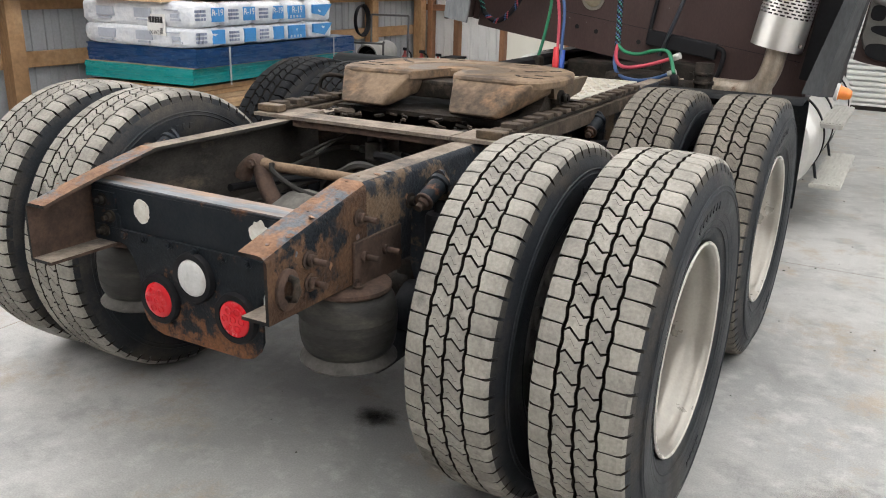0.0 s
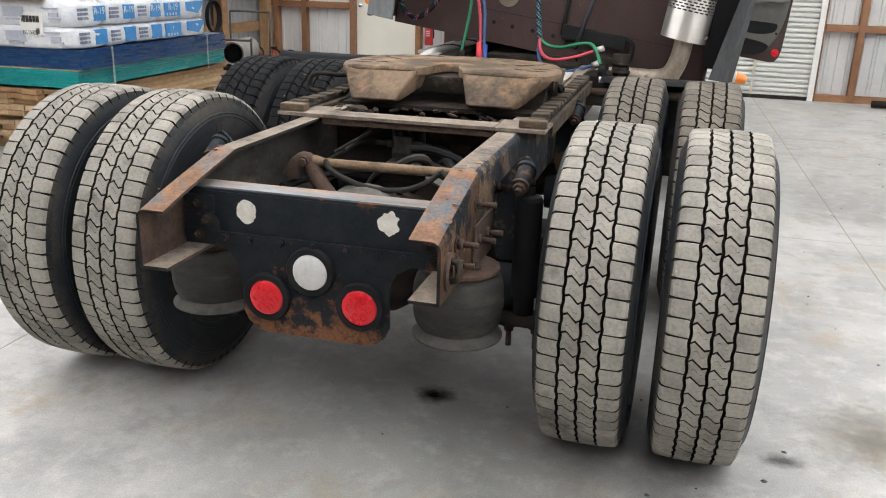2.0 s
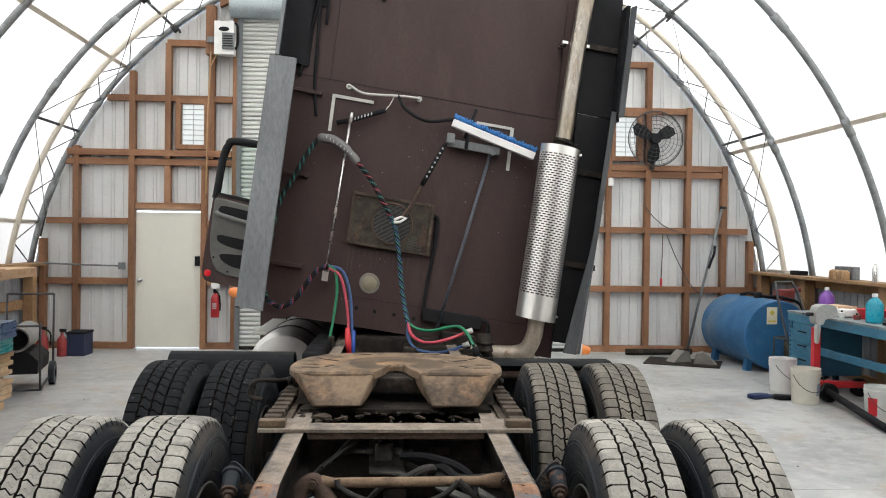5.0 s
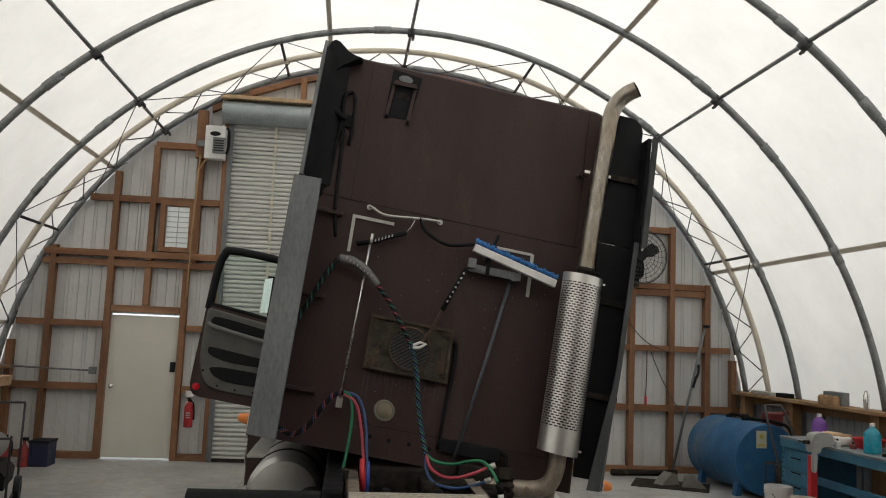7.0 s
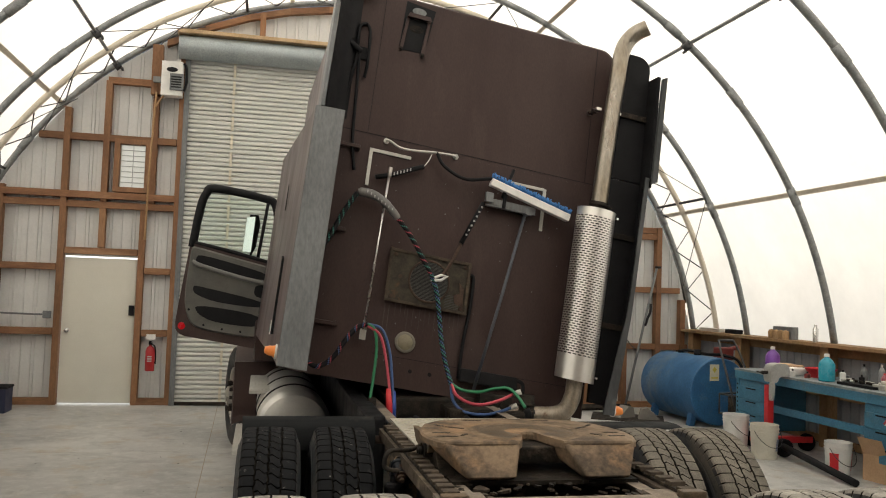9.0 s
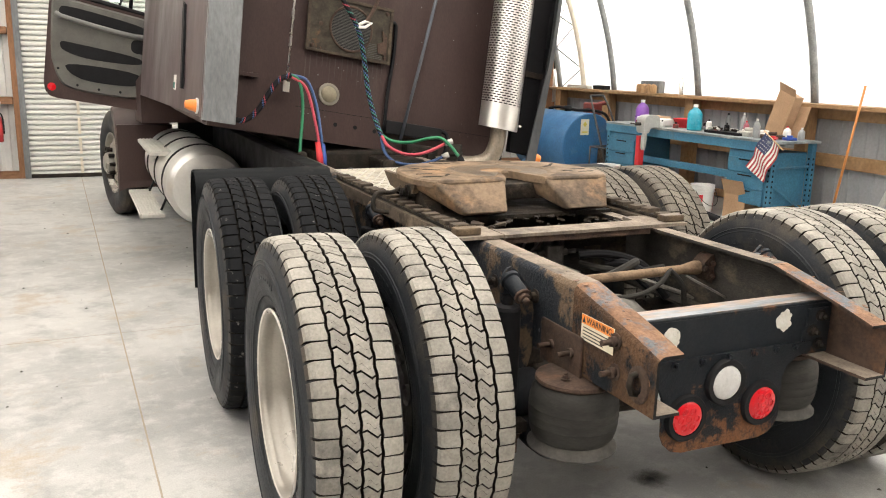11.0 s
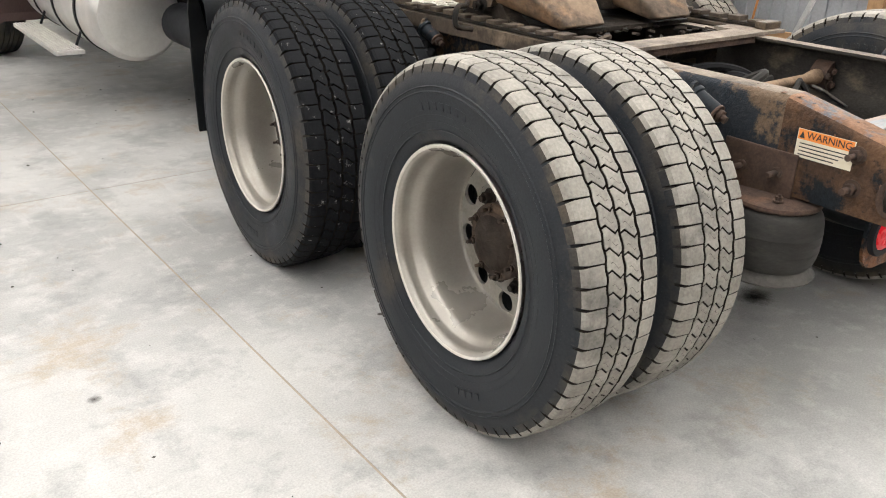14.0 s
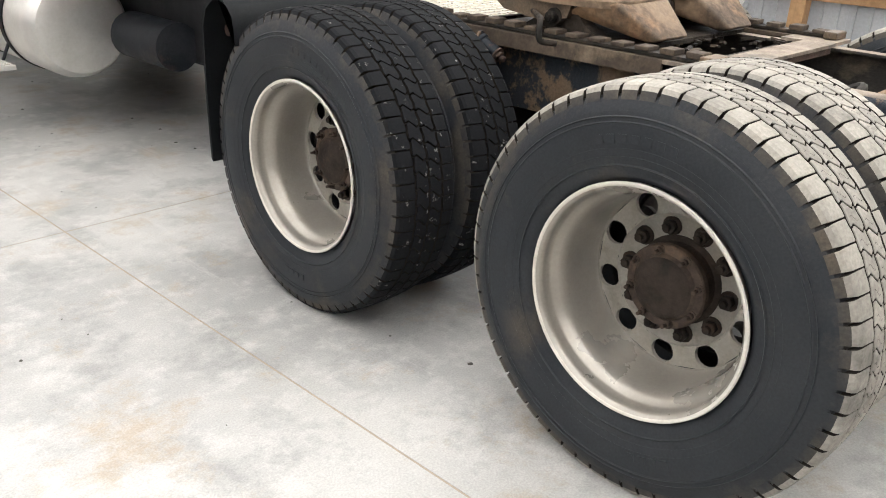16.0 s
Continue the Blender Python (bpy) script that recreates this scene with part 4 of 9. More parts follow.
# worn paint, bolts and brackets at the tail
for cx, cz, r, seed, label in ((-0.213, 0.80, 0.031, 3.1, "round spot of chipped white paint"), (0.222, 0.812, 0.029, 8.4, "torn spot of chipped white paint")):
    b = new_bm()
    ring = []
    for k in range(36):
        a = 2 * math.pi * k / 36
        q = r * (1 + (0.10 if seed < 5 else 0.40) * noise.noise(Vector((math.cos(a) * 1.6 + seed, math.sin(a) * 1.6, seed))) + 0.16 * noise.noise(Vector((math.cos(a) * 6, math.sin(a) * 6, seed))))
        ring.append((cx + q * math.cos(a), cz + 1.15 * q * math.sin(a)))
    prism(b, ring, "y", 0.0095, 0.0118)
    part("paint_spot", b, material("chipped_white_paint", (0.66, 0.64, 0.58), (0.55, 0.52, 0.46), (0.14, 0.12, 0.10), rough=0.6, scale=30, fine=120, bump=0.4, amount=0.5, patch=(0.62, 0.68)), cross, label)
b = new_bm()
box(b, -0.41, 0.41, 0.018, 0.096, 0.8603, 0.8635)
part("worn_edge", b, material("worn_steel_edge", (0.20, 0.22, 0.24), (0.10, 0.115, 0.13), (0.30, 0.19, 0.12), rough=0.4, rough2=0.6, metal=0.3, scale=7, fine=60, bump=0.1, stretch=(0.4, 2, 1), patch=(0.5, 0.62)), cross, "paint worn to bare steel")
for x, z in ((-0.28, 0.722), (-0.2, 0.723), (-0.1, 0.722), (0.0, 0.724), (0.1, 0.722), (0.19, 0.723), (0.27, 0.722)):
    b = new_bm()
    bolt(b, (x, 0.0, z), (0, -1, 0), 0.009, 0.016)
    part("bolt", b, M["plateblack"], plate)
for s in (-1, 1):
    b = new_bm()
    for z in (0.715, 0.765, 0.815):
        box(b, min(s * 0.41, s * 0.315), max(s * 0.41, s * 0.315), 0.003, 0.011, z - 0.024, z + 0.024)
    prism(b, [(s * 0.41, 0.69), (s * 0.41, 0.845), (s * 0.30, 0.77), (s * 0.30, 0.70)], "y", 0.004, 0.0108)
    part("gusset", b, M["plateblack"], cross)
    for x, z in ((0.365, 0.815), (0.335, 0.768), (0.365, 0.722)):
        b = new_bm()
        bolt(b, (s * x, 0.003, z), (0, -1, 0), 0.013, 0.03)
        part("bolt", b, M["grease"], cross)
    # long bolts through the web, eyelet and cap
    own = ((-0.022, 0.830, 0.05), (-0.026, 0.742, 0.05), (0.181, 0.729, 0.06), (0.292, 0.721, 0.06)) if s < 0 else ((0.163, 0.850, 0.06), (-0.05, 0.795, 0.06), (0.275, 0.735, 0.06), (0.173, 0.742, 0.06), (-0.045, 0.735, 0.05))
    for y, z, L in own + ((0.42, 0.84, 0.06), (0.46, 0.76, 0.06), (0.55, 0.80, 0.05), (0.64, 0.72, 0.05), (0.70, 0.82, 0.05), (0.78, 0.75, 0.05)):
        b = new_bm()
        bolt(b, (s * 0.430, y, z), (s, 0, 0), 0.016, L)
        part("bolt", b, M["rust"] if y < 0.35 else M["grease"], rails[s])
    b = new_bm()
    lathe(b, [(0.0, 0.052), (0.008, 0.052), (0.010, 0.046), (0.010, 0.026), (-0.004, 0.022)], 28, "x", (0, 0, 0))
    for v in b.verts:
        v.co = Vector((s * (0.430 + v.co.x), -0.135 + v.co.y * 0.8, 0.745 + v.co.z))
    part("eyelet_plate", b, M["rust"], rails[s], "rusty plate round an oval hole", smooth=40)
    b = new_bm()
    tube(b, [(s * 0.432, -0.135, 0.72), (s * 0.455, -0.135, 0.725), (s * 0.462, -0.133, 0.745), (s * 0.455, -0.13, 0.77), (s * 0.432, -0.13, 0.775)], 0.010, 8)
    part("tow_eye", b, M["grease"], rails[s])
    b = new_bm()
    box(b, min(s * 0.431, s * 0.44), max(s * 0.431, s * 0.44), 0.13, 0.36, 0.655, 0.79, bevel=0.004)
    part("hanger_plate", b, M["rust"], rails[s], "rusty spring bracket bolted to the rail")
    # air spring
    ax, ay = s * 0.405 - 0.020, 0.175
    b = new_bm()
    bagp = [(0.462, 0.0), (0.462, 0.108), (0.470, 0.118), (0.482, 0.126), (0.500, 0.1318), (0.520, 0.1345), (0.5215, 0.1352), (0.523, 0.1346), (0.546, 0.1362), (0.548, 0.1369), (0.550, 0.1363), (0.572, 0.1358), (0.5735, 0.1364), (0.575, 0.1355)]
    lathe(b, bagp + [(0.600, 0.1335), (0.622, 0.127), (0.638, 0.116), (0.648, 0.095)], 44, "z", (ax, ay, 0))
    bag = part("air_spring", b, M["bag"], truck, "dusty grey rubber air spring", smooth=40)
    b = new_bm()
    lathe(b, [(0.436, 0.0), (0.436, 0.131), (0.439, 0.136), (0.444, 0.1365), (0.450, 0.130), (0.458, 0.122), (0.468, 0.117), (0.476, 0.115)], 40, "z", (ax, ay, 0))
    rod(b, (ax, ay, 0.432), (ax, ay, 0.405), 0.012, 8)
    part("spring_base", b, SPRINGBASE, bag, "dusty cast base with a rolled rim", smooth=40)
    b = new_bm()
    lathe(b, [(0.640, 0.09), (0.643, 0.116), (0.650, 0.121), (0.658, 0.119), (0.662, 0.110), (0.668, 0.0)], 36, "z", (ax, ay, 0))
    bolt(b, (ax + s * 0.06, ay - 0.04, 0.668), (0, 0, 1), 0.010, 0.02)
    part("spring_cap", b, M["rust"], bag, "rusty top plate", smooth=40)
    # trailing arm under the spring, shock absorber
    b = new_bm()
    tube(b, smooth_line([(ax, ay + 0.08, 0.39), (ax, 0.4, 0.385), (ax, 0.62, 0.42), (ax, 1.0, 0.46), (ax, 1.35, 0.5)], 4), [0.04] + [0.055] * 15 + [0.05], 10)
    part("trailing_arm", b, M["black"], truck, "black suspension arm", smooth=40)
    for dy in (0.0, FAX - RAX):
        b = new_bm()
        rod(b, (s * 0.545, 0.395 + dy, 0.50), (s * 0.545, 0.395 + dy, 0.815), 0.043, 18)
        lathe(b, [(0.815, 0.043), (0.826, 0.038), (0.832, 0.018), (0.86, 0.017)], 18, "z", (s * 0.545, 0.395 + dy, 0))
        rod(b, (s * 0.545, 0.40 + dy, 0.44), (s * 0.545, 0.395 + dy, 0.50), 0.034, 16)
        shock = part("shock_absorber", b, M["hblack"], truck, "black shock absorber", smooth=40)
        b = new_bm()
        box(b, min(s * 0.47, s * 0.62), max(s * 0.47, s * 0.62), 0.36 + dy, 0.44 + dy, 0.400, 0.438, bevel=0.008)
        foot = part("shock_foot", b, M["grease"], truck, "greasy lower shock bracket")
        for x in (0.505, 0.592):
            b = new_bm()
            bolt(b, (s * x, 0.385 + dy, 0.400), (0, 0, -1), 0.017, 0.075)
            part("clamp_bolt", b, M["rust"], foot)
        p0, p1 = Vector((s * 0.527, 0.425 + dy, 0.905)), Vector((s * 0.522, 0.345 + dy, 0.868))
        way = (p1 - p0).normalized()
        b = new_bm()
        tube(b, [p0, p0 + way * 0.012, p0 + way * 0.016, p1 - way * 0.012, p1], [0.033, 0.033, 0.027, 0.026, 0.021], 18)
        part("bushing", b, M["plateblack"], shock, "black rubber bushing", smooth=40)
        b = new_bm()
        tube(b, [p1 - way * 0.004, p1 + way * 0.004], 0.027, 16)
        tube(b, [p1 + way * 0.004, p1 + way * 0.018], 0.019, 6)
        tube(b, [p1 + way * 0.018, p1 + way * 0.034], 0.011, 8)
        part("bushing_washer", b, M["rust"], shock, "rusty washer and nut")
        b = new_bm()
        prism(b, soften([(s * 0.556, 0.905), (s * 0.527, 0.948), (s * 0.495, 0.925), (s * 0.432, 0.840), (s * 0.432, 0.60), (s * 0.50, 0.60), (s * 0.55, 0.80)], 1), "y", 0.424 + dy, 0.436 + dy)
        part("shock_bracket", b, M["railpeel"], rails[s], "dark angled shock bracket")

# loose scale and flakes of rust on the tail of the rails
for s in (-1, 1):
    for k in range(16):
        y = -0.19 + 0.62 * (k / 16) + random.uniform(-0.03, 0.03)
        zt = ZT if y > 0.2 else ZE + (ZT - ZE) * max(0.0, (y + 0.20) / 0.40) ** 0.9
        r = random.choice((0.004, 0.005, 0.007, 0.012))
        shape = [(r * random.uniform(0.5, 1.4) * math.cos(2 * math.pi * i / 7), r * random.uniform(0.4, 1.0) * math.sin(2 * math.pi * i / 7)) for i in range(7)]
        b = new_bm()
        if k % 3:
            m = pose(s * random.uniform(0.37, 0.425), y, zt + 0.001, random.uniform(-4, 4) + (13 if y < 0.2 else 0), random.uniform(-5, 5), random.uniform(0, 360))
        else:
            m = pose(s * 0.4305, y, random.uniform(0.70, zt - 0.03), 0, 90 + random.uniform(-12, 12), 0)
        prism(b, shape, "z", -0.0004, 0.0007, m)
        part("rust_flake", b, M["railtop"], rails[s])

# warning sticker on the rail
b = new_bm()
box(b, -0.4325, -0.4315, -0.012, 0.148, 0.785, 0.862)
sticker = part("warning_sticker", b, plain("faded_paper", (0.72, 0.66, 0.52), 0.6), rails[-1], "torn orange and cream warning sticker")
b = new_bm()
box(b, -0.4332, -0.4326, -0.010, 0.146, 0.834, 0.861)
part("sticker_band", b, plain("orange_print", (0.80, 0.26, 0.05), 0.6), rails[-1], "orange heading band")


def words(text, size, m, mat, parent, name="lettering", depth=0.0006):
    """Raised letters of the built-in font as a mesh."""
    cu = bpy.data.curves.new(name, 'FONT')
    cu.body, cu.size, cu.extrude, cu.align_x, cu.align_y = text, size, depth, 'CENTER', 'CENTER'
    tmp = new(name + "_tmp", cu)
    me = bpy.data.meshes.new_from_object(tmp.evaluated_get(bpy.context.evaluated_depsgraph_get()))
    bpy.data.objects.remove(tmp)
    me.materials.clear()
    me.materials.append(mat)
    ob = new(name, me)
    ob.parent = parent
    ob.matrix_basis = m
    return ob


INK = plain("black_ink", (0.03, 0.03, 0.03), 0.7)
words("WARNING", 0.026, pose(-0.4336, 0.058, 0.847) @ Matrix(((0, 0, -1, 0), (-1, 0, 0, 0), (0, 1, 0, 0), (0, 0, 0, 1))), INK, rails[-1])
b = new_bm()
prism(b, [(0.126, 0.838), (0.142, 0.838), (0.134, 0.856)], "x", -0.4336, -0.4332)
for k in range(4):
    box(b, -0.4331, -0.4326, 0.0 + 0.012 * k, 0.138, 0.822 - 0.010 * k, 0.825 - 0.010 * k)
part("print_lines", b, INK, rails[-1], "small printed lines")

# axles, differential, torque rod and lines inside the frame
for y, rear in ((RAX, True), (FAX, False)):
    b = new_bm()
    rod(b, (-0.72, y, AXZ), (0.72, y, AXZ), 0.07, 20)
    lathe(b, [(-0.20, 0.07), (-0.14, 0.15), (-0.05, 0.20), (0.07, 0.205), (0.16, 0.15), (0.22, 0.07)], 28, "x", (0, y, AXZ + 0.01))
    ax = part("axle", b, M["grease"], truck, "greasy drive axle housing", smooth=40)
    b = new_bm()
    lathe(b, [(0.0, 0.20), (-0.06, 0.185), (-0.12, 0.15), (-0.16, 0.08), (-0.17, 0.001)], 28, "y", (-0.045, y - 0.02, AXZ + 0.058))
    part("differential_cover", b, M["castdust"] if rear else M["grease"], ax, "dusty rounded differential cover", smooth=40)
    for s in (-1, 1):
        b = new_bm()
        rod(b, (s * 0.64, y, AXZ), (s * 0.69, y, AXZ), 0.205, 32)
        part("brake_drum", b, M["grease"], ax, smooth=40)
        b = new_bm()
        rod(b, (s * 0.52, y - 0.12, AXZ - 0.02), (s * 0.40, y - 0.12, AXZ - 0.02), 0.08, 18)
        part("brake_chamber", b, M["black"], ax, smooth=40)
b = new_bm()
tube(b, [(-0.275, 0.58, 0.826), (-0.25, 0.58, 0.827), (-0.215, 0.58, 0.827), (0.29, 0.58, 0.832), (0.325, 0.58, 0.833), (0.352, 0.58, 0.834), (0.376, 0.58, 0.835)], [0.020, 0.026, 0.0175, 0.0175, 0.024, 0.028, 0.025], 14)
torque = part("torque_rod", b, M["rodtan"], truck, "tan rusted transverse torque rod", smooth=40)
b = new_bm()
prism(b, soften([(0.418, 0.890), (0.418, 0.775), (0.398, 0.78), (0.368, 0.815), (0.364, 0.852), (0.392, 0.88)], 1), "y", 0.548, 0.612)
part("rod_bracket", b, M["rust"], torque, "forged bracket bolted to the rail")
for x, z in ((0.374, 0.838), (0.402, 0.855), (0.404, 0.806)):
    b = new_bm()
    bolt(b, (x, 0.548, z), (0, -1, 0), 0.011, 0.018)
    part("bolt", b, M["rust"], torque)
b = new_bm()
tube(b, smooth_line([(-0.335, 0.56, 0.775), (-0.322, 0.565, 0.808), (-0.285, 0.575, 0.835), (-0.262, 0.575, 0.815), (-0.225, 0.55, 0.770), (-0.15, 0.52, 0.70)], 4), 0.030, 10)
bolt(b, (-0.282, 0.552, 0.832), (0, -1, 0), 0.013, 0.018)
part("rod_bracket", b, M["rust"], torque, "forged fork on the axle housing", smooth=40)
b = new_bm()
box(b, -0.34, 0.34, 0.995, 1.005, 0.68, 0.925)
box(b, -0.34, 0.34, 0.93, 1.0, 0.925, 0.933)
web2 = part("cross_member", b, M["innerweb"], truck, "dusty brown cross member inside the frame")
b = new_bm()
VX = -0.045
box(b, VX - 0.036, VX + 0.036, 0.93, 0.99, 0.805, 0.872, bevel=0.008)
box(b, VX - 0.060, VX + 0.075, 0.985, 0.994, 0.77, 0.90)
for x, r in ((-0.022, 0.017), (0.022, 0.013)):
    rod(b, (VX + x, 0.96, 0.868), (VX + x, 0.96, 0.900), r, 12)
for q in (-1, 1):
    rod(b, (VX + q * 0.036, 0.96, 0.838), (VX + q * 0.07, 0.96, 0.838), 0.015, 8)
    rod(b, (VX + q * 0.07, 0.96, 0.838), (VX + q * 0.115, 0.96, 0.838), 0.010, 8)
valve = part("air_valve", b, M["castdust"], web2, "dusty air valve block")
b = new_bm()
prism(b, [(VX - 0.055, 0.90), (VX + 0.085, 0.87), (VX + 0.075, 0.99), (VX - 0.06, 0.99)], "z", 0.768, 0.775)
part("valve_shelf", b, M["castdust"], valve, "pale sheet metal shelf")
for x in (-0.22, 0.17):
    b = new_bm()
    box(b, x - 0.04, x + 0.04, 0.990, 0.9945, 0.815, 0.845, bevel=0.002)
    part("slot_edge", b, M["greasedust"], web2, "raised edge of a slot")
for pts, r, look_of in (([(VX - 0.115, 0.96, 0.838), (-0.22, 0.94, 0.832), (-0.28, 0.88, 0.80), (-0.32, 0.78, 0.77)], 0.009, "hosegrey"),
                        ([(VX + 0.115, 0.96, 0.838), (0.13, 0.93, 0.832), (0.19, 0.88, 0.80), (0.24, 0.82, 0.765), (0.27, 0.74, 0.72)], 0.011, "hblack"),
                        ([(VX - 0.022, 0.955, 0.90), (-0.11, 0.92, 0.905), (-0.19, 0.87, 0.87), (-0.27, 0.80, 0.82)], 0.006, "hosegrey"),
                        ([(-0.16, 0.955, 0.91), (-0.20, 0.92, 0.87), (-0.25, 0.86, 0.82)], 0.006, "castdust"),
                        ([(-0.20, 0.557, 0.845), (-0.19, 0.55, 0.82), (-0.12, 0.545, 0.785), (-0.02, 0.54, 0.762), (0.09, 0.54, 0.768), (0.17, 0.545, 0.80), (0.215, 0.555, 0.838)], 0.0095, "hosegrey"),
                        ([(0.215, 0.555, 0.842), (0.25, 0.55, 0.81), (0.28, 0.55, 0.77), (0.30, 0.56, 0.70)], 0.0105, "hosegrey"),
                        ([(-0.10, 0.70, 0.72), (-0.04, 0.66, 0.79), (0.04, 0.63, 0.83), (0.10, 0.62, 0.862), (0.13, 0.66, 0.85), (0.12, 0.74, 0.80)], 0.016, "hosegrey"),
                        ([(0.02, 0.86, 0.845), (0.10, 0.83, 0.852), (0.20, 0.80, 0.835), (0.27, 0.77, 0.80), (0.30, 0.72, 0.74)], 0.016, "hblack"),
                        ([(0.14, 0.84, 0.80), (0.18, 0.78, 0.82), (0.24, 0.70, 0.78), (0.30, 0.66, 0.70)], 0.017, "hblack"),
                        ([(0.05, 0.90, 0.80), (0.13, 0.82, 0.79), (0.26, 0.76, 0.79), (0.34, 0.74, 0.80)], 0.014, "hosegrey"),
                        ([(-0.34, 0.5, 0.75), (-0.3, 0.8, 0.73), (0.0, 1.1, 0.72), (0.3, 1.2, 0.72)], 0.014, "hblack")):
    b = new_bm()
    tube(b, smooth_line(pts, 6), r, 8)
    part("air_line", b, M[look_of], truck, "dusty black air hose" if look_of == "hosegrey" else "black air hose", smooth=40)
for p, q in (((0.14, 0.64, 0.795), (0.36, 0.60, 0.715)), ((0.28, 0.52, 0.812), (0.412, 0.49, 0.742))):
    b = new_bm()
    p, q = Vector(p), Vector(q)
    side = Vector((0, 0.022, 0.004))
    lift = Vector((0.002, 0, 0.007))
    for f in ((p - side, q - side, q + side, p + side),):
        low, high = [b.verts.new(v) for v in f], [b.verts.new(v + lift) for v in f]
        b.faces.new(low[::-1]), b.faces.new(high)
        for k in range(4):
            b.faces.new((low[k], low[(k + 1) % 4], high[(k + 1) % 4], high[k]))
    part("brace_bar", b, M["castdust"], truck, "pale dusty flat bar")
for y, z0 in ((1.36, 0.50), (2.30, 0.52), (2.9, 0.45)):
    b = new_bm()
    box(b, -0.335, 0.335, y, y + 0.012, z0, 0.925)
    box(b, -0.335, 0.335, y - 0.06, y, z0, z0 + 0.01)
    part("cross_member", b, M["grease"], truck, "greasy black cross member deep in the frame")
for y in (RAX, FAX):
    b = new_bm()
    lathe(b, [(0.0, 0.19), (0.10, 0.17), (0.20, 0.13), (0.30, 0.10), (0.36, 0.06)], 24, "y", (0.0, y + 0.03, AXZ + 0.04))
    part("differential_carrier", b, M["grease"], truck, "greasy differential nose", smooth=40)
    for s in (-1, 1):
        b = new_bm()
        box(b, min(s * 0.34, s * 0.56), max(s * 0.34, s * 0.56), y - 0.09, y + 0.09, AXZ + 0.06, AXZ + 0.11, bevel=0.008)
        part("axle_seat", b, M["grease"], truck)
        b = new_bm()
        rod(b, (s * 0.30, y + 0.22, AXZ + 0.05), (s * 0.47, y + 0.22, AXZ + 0.05), 0.088, 20)
        rod(b, (s * 0.47, y + 0.22, AXZ + 0.05), (s * 0.56, y + 0.22, AXZ + 0.05), 0.075, 20)
        part("brake_chamber", b, M["grease"], truck, "dirty round brake chamber", smooth=40)
b = new_bm()
rod(b, (0.0, 0.9, 0.58), (0.0, 1.75, 0.58), 0.05, 16)
part("drive_shaft", b, M["grease"], truck, smooth=40)

# fifth wheel: sliding bed, racks, bracket and coupling plate
b = new_bm()
box(b, -0.33, 0.33, 0.82, 0.93, 0.943, 0.955)
bed = part("slide_bed", b, M["dustrail"], truck, "dusty angle bar across the tail of the sliding fifth wheel")
for s in (-1, 1):
    b = new_bm()
    box(b, min(s * 0.331, s * 0.515), max(s * 0.331, s * 0.515), 0.83, 1.02, 0.941, 0.953)
    part("end_plate", b, M["dustrail"], bed, "dusty end plate")
    b = new_bm()
    prism(b, [(s * 0.415, 0.941), (s * 0.505, 0.941), (s * 0.505, 0.90), (s * 0.515, 0.90), (s * 0.515, 0.953), (s * 0.415, 0.953)], "y", 1.021, 2.45)
    part("slide_rail", b, M["greasedust"], bed, "greasy angle rail")
b = new_bm()
box(b, -0.33, 0.33, 0.83, 0.838, 0.918, 0.9425)
part("bed_lip", b, M["rust"], bed, "brown hanging lip of the angle bar")
for s in (-1, 1):
    b = new_bm()
    box(b, min(s * 0.44, s * 0.50), max(s * 0.44, s * 0.50), 0.86, 2.40, 0.955, 0.968, bevel=0.003)
    part("slide_rack", b, M["grease"], bed, "greasy toothed rack")
    for k in range(17):
        b = new_bm()
        y = 0.90 + 0.09 * k
        jit = random.uniform(-0.004, 0.004)
        box(b, min(s * 0.438, s * 0.502), max(s * 0.438, s * 0.502), y, y + 0.052, 0.968, 0.984 + jit, bevel=0.004)
        part("rack_tooth", b, M["greasedust"], bed)
    b = new_bm()
    box(b, min(s * 0.415, s * 0.515), max(s * 0.415, s * 0.515), 0.85, 0.90, 0.954, 0.982, bevel=0.006)
    part("end_stop", b, M["fifthdark"], bed)
for k in range(60):
    x, y = random.uniform(-0.40, 0.40), random.uniform(0.93, 1.24)
    r = random.uniform(0.008, 0.02) * (1.9 if k % 7 == 0 else 1)
    b = new_bm()
    m = pose(x, y, 0.939, random.uniform(-18, 18), random.uniform(-18, 18), random.uniform(0, 360))
    prism(b, [(r * random.uniform(0.6, 1.7) * math.cos(2 * math.pi * i / 6 + random.uniform(-0.3, 0.3)), r * random.uniform(0.3, 1.0) * math.sin(2 * math.pi * i / 6)) for i in range(6)], "z", -0.006, r * random.uniform(0.08, 0.2), m)
    part("grease_flake", b, M["greasedust"] if k % 4 == 0 else M["grease"], bed)
b = new_bm()
box(b, -0.40, 0.40, 1.20, 1.85, 0.935, 0.952)
part("slide_carriage", b, M["grease"], bed, "greasy black carriage plate")
for s in (-1, 1):
    b = new_bm()
    prism(b, [(1.30, 0.953), (1.68, 0.953), (1.60, 1.0), (1.55, 1.055), (1.43, 1.055), (1.38, 1.0)], "x", s * 0.36, s * 0.425)
    rod(b, (s * 0.34, 1.49, 1.02), (s * 0.46, 1.49, 1.02), 0.03, 14)
    bolt(b, (s * 0.46, 1.49, 1.02), (s, 0, 0), 0.02, 0.03, False)
    part("pivot_bracket", b, M["grease"], bed, "greasy pivot bracket")


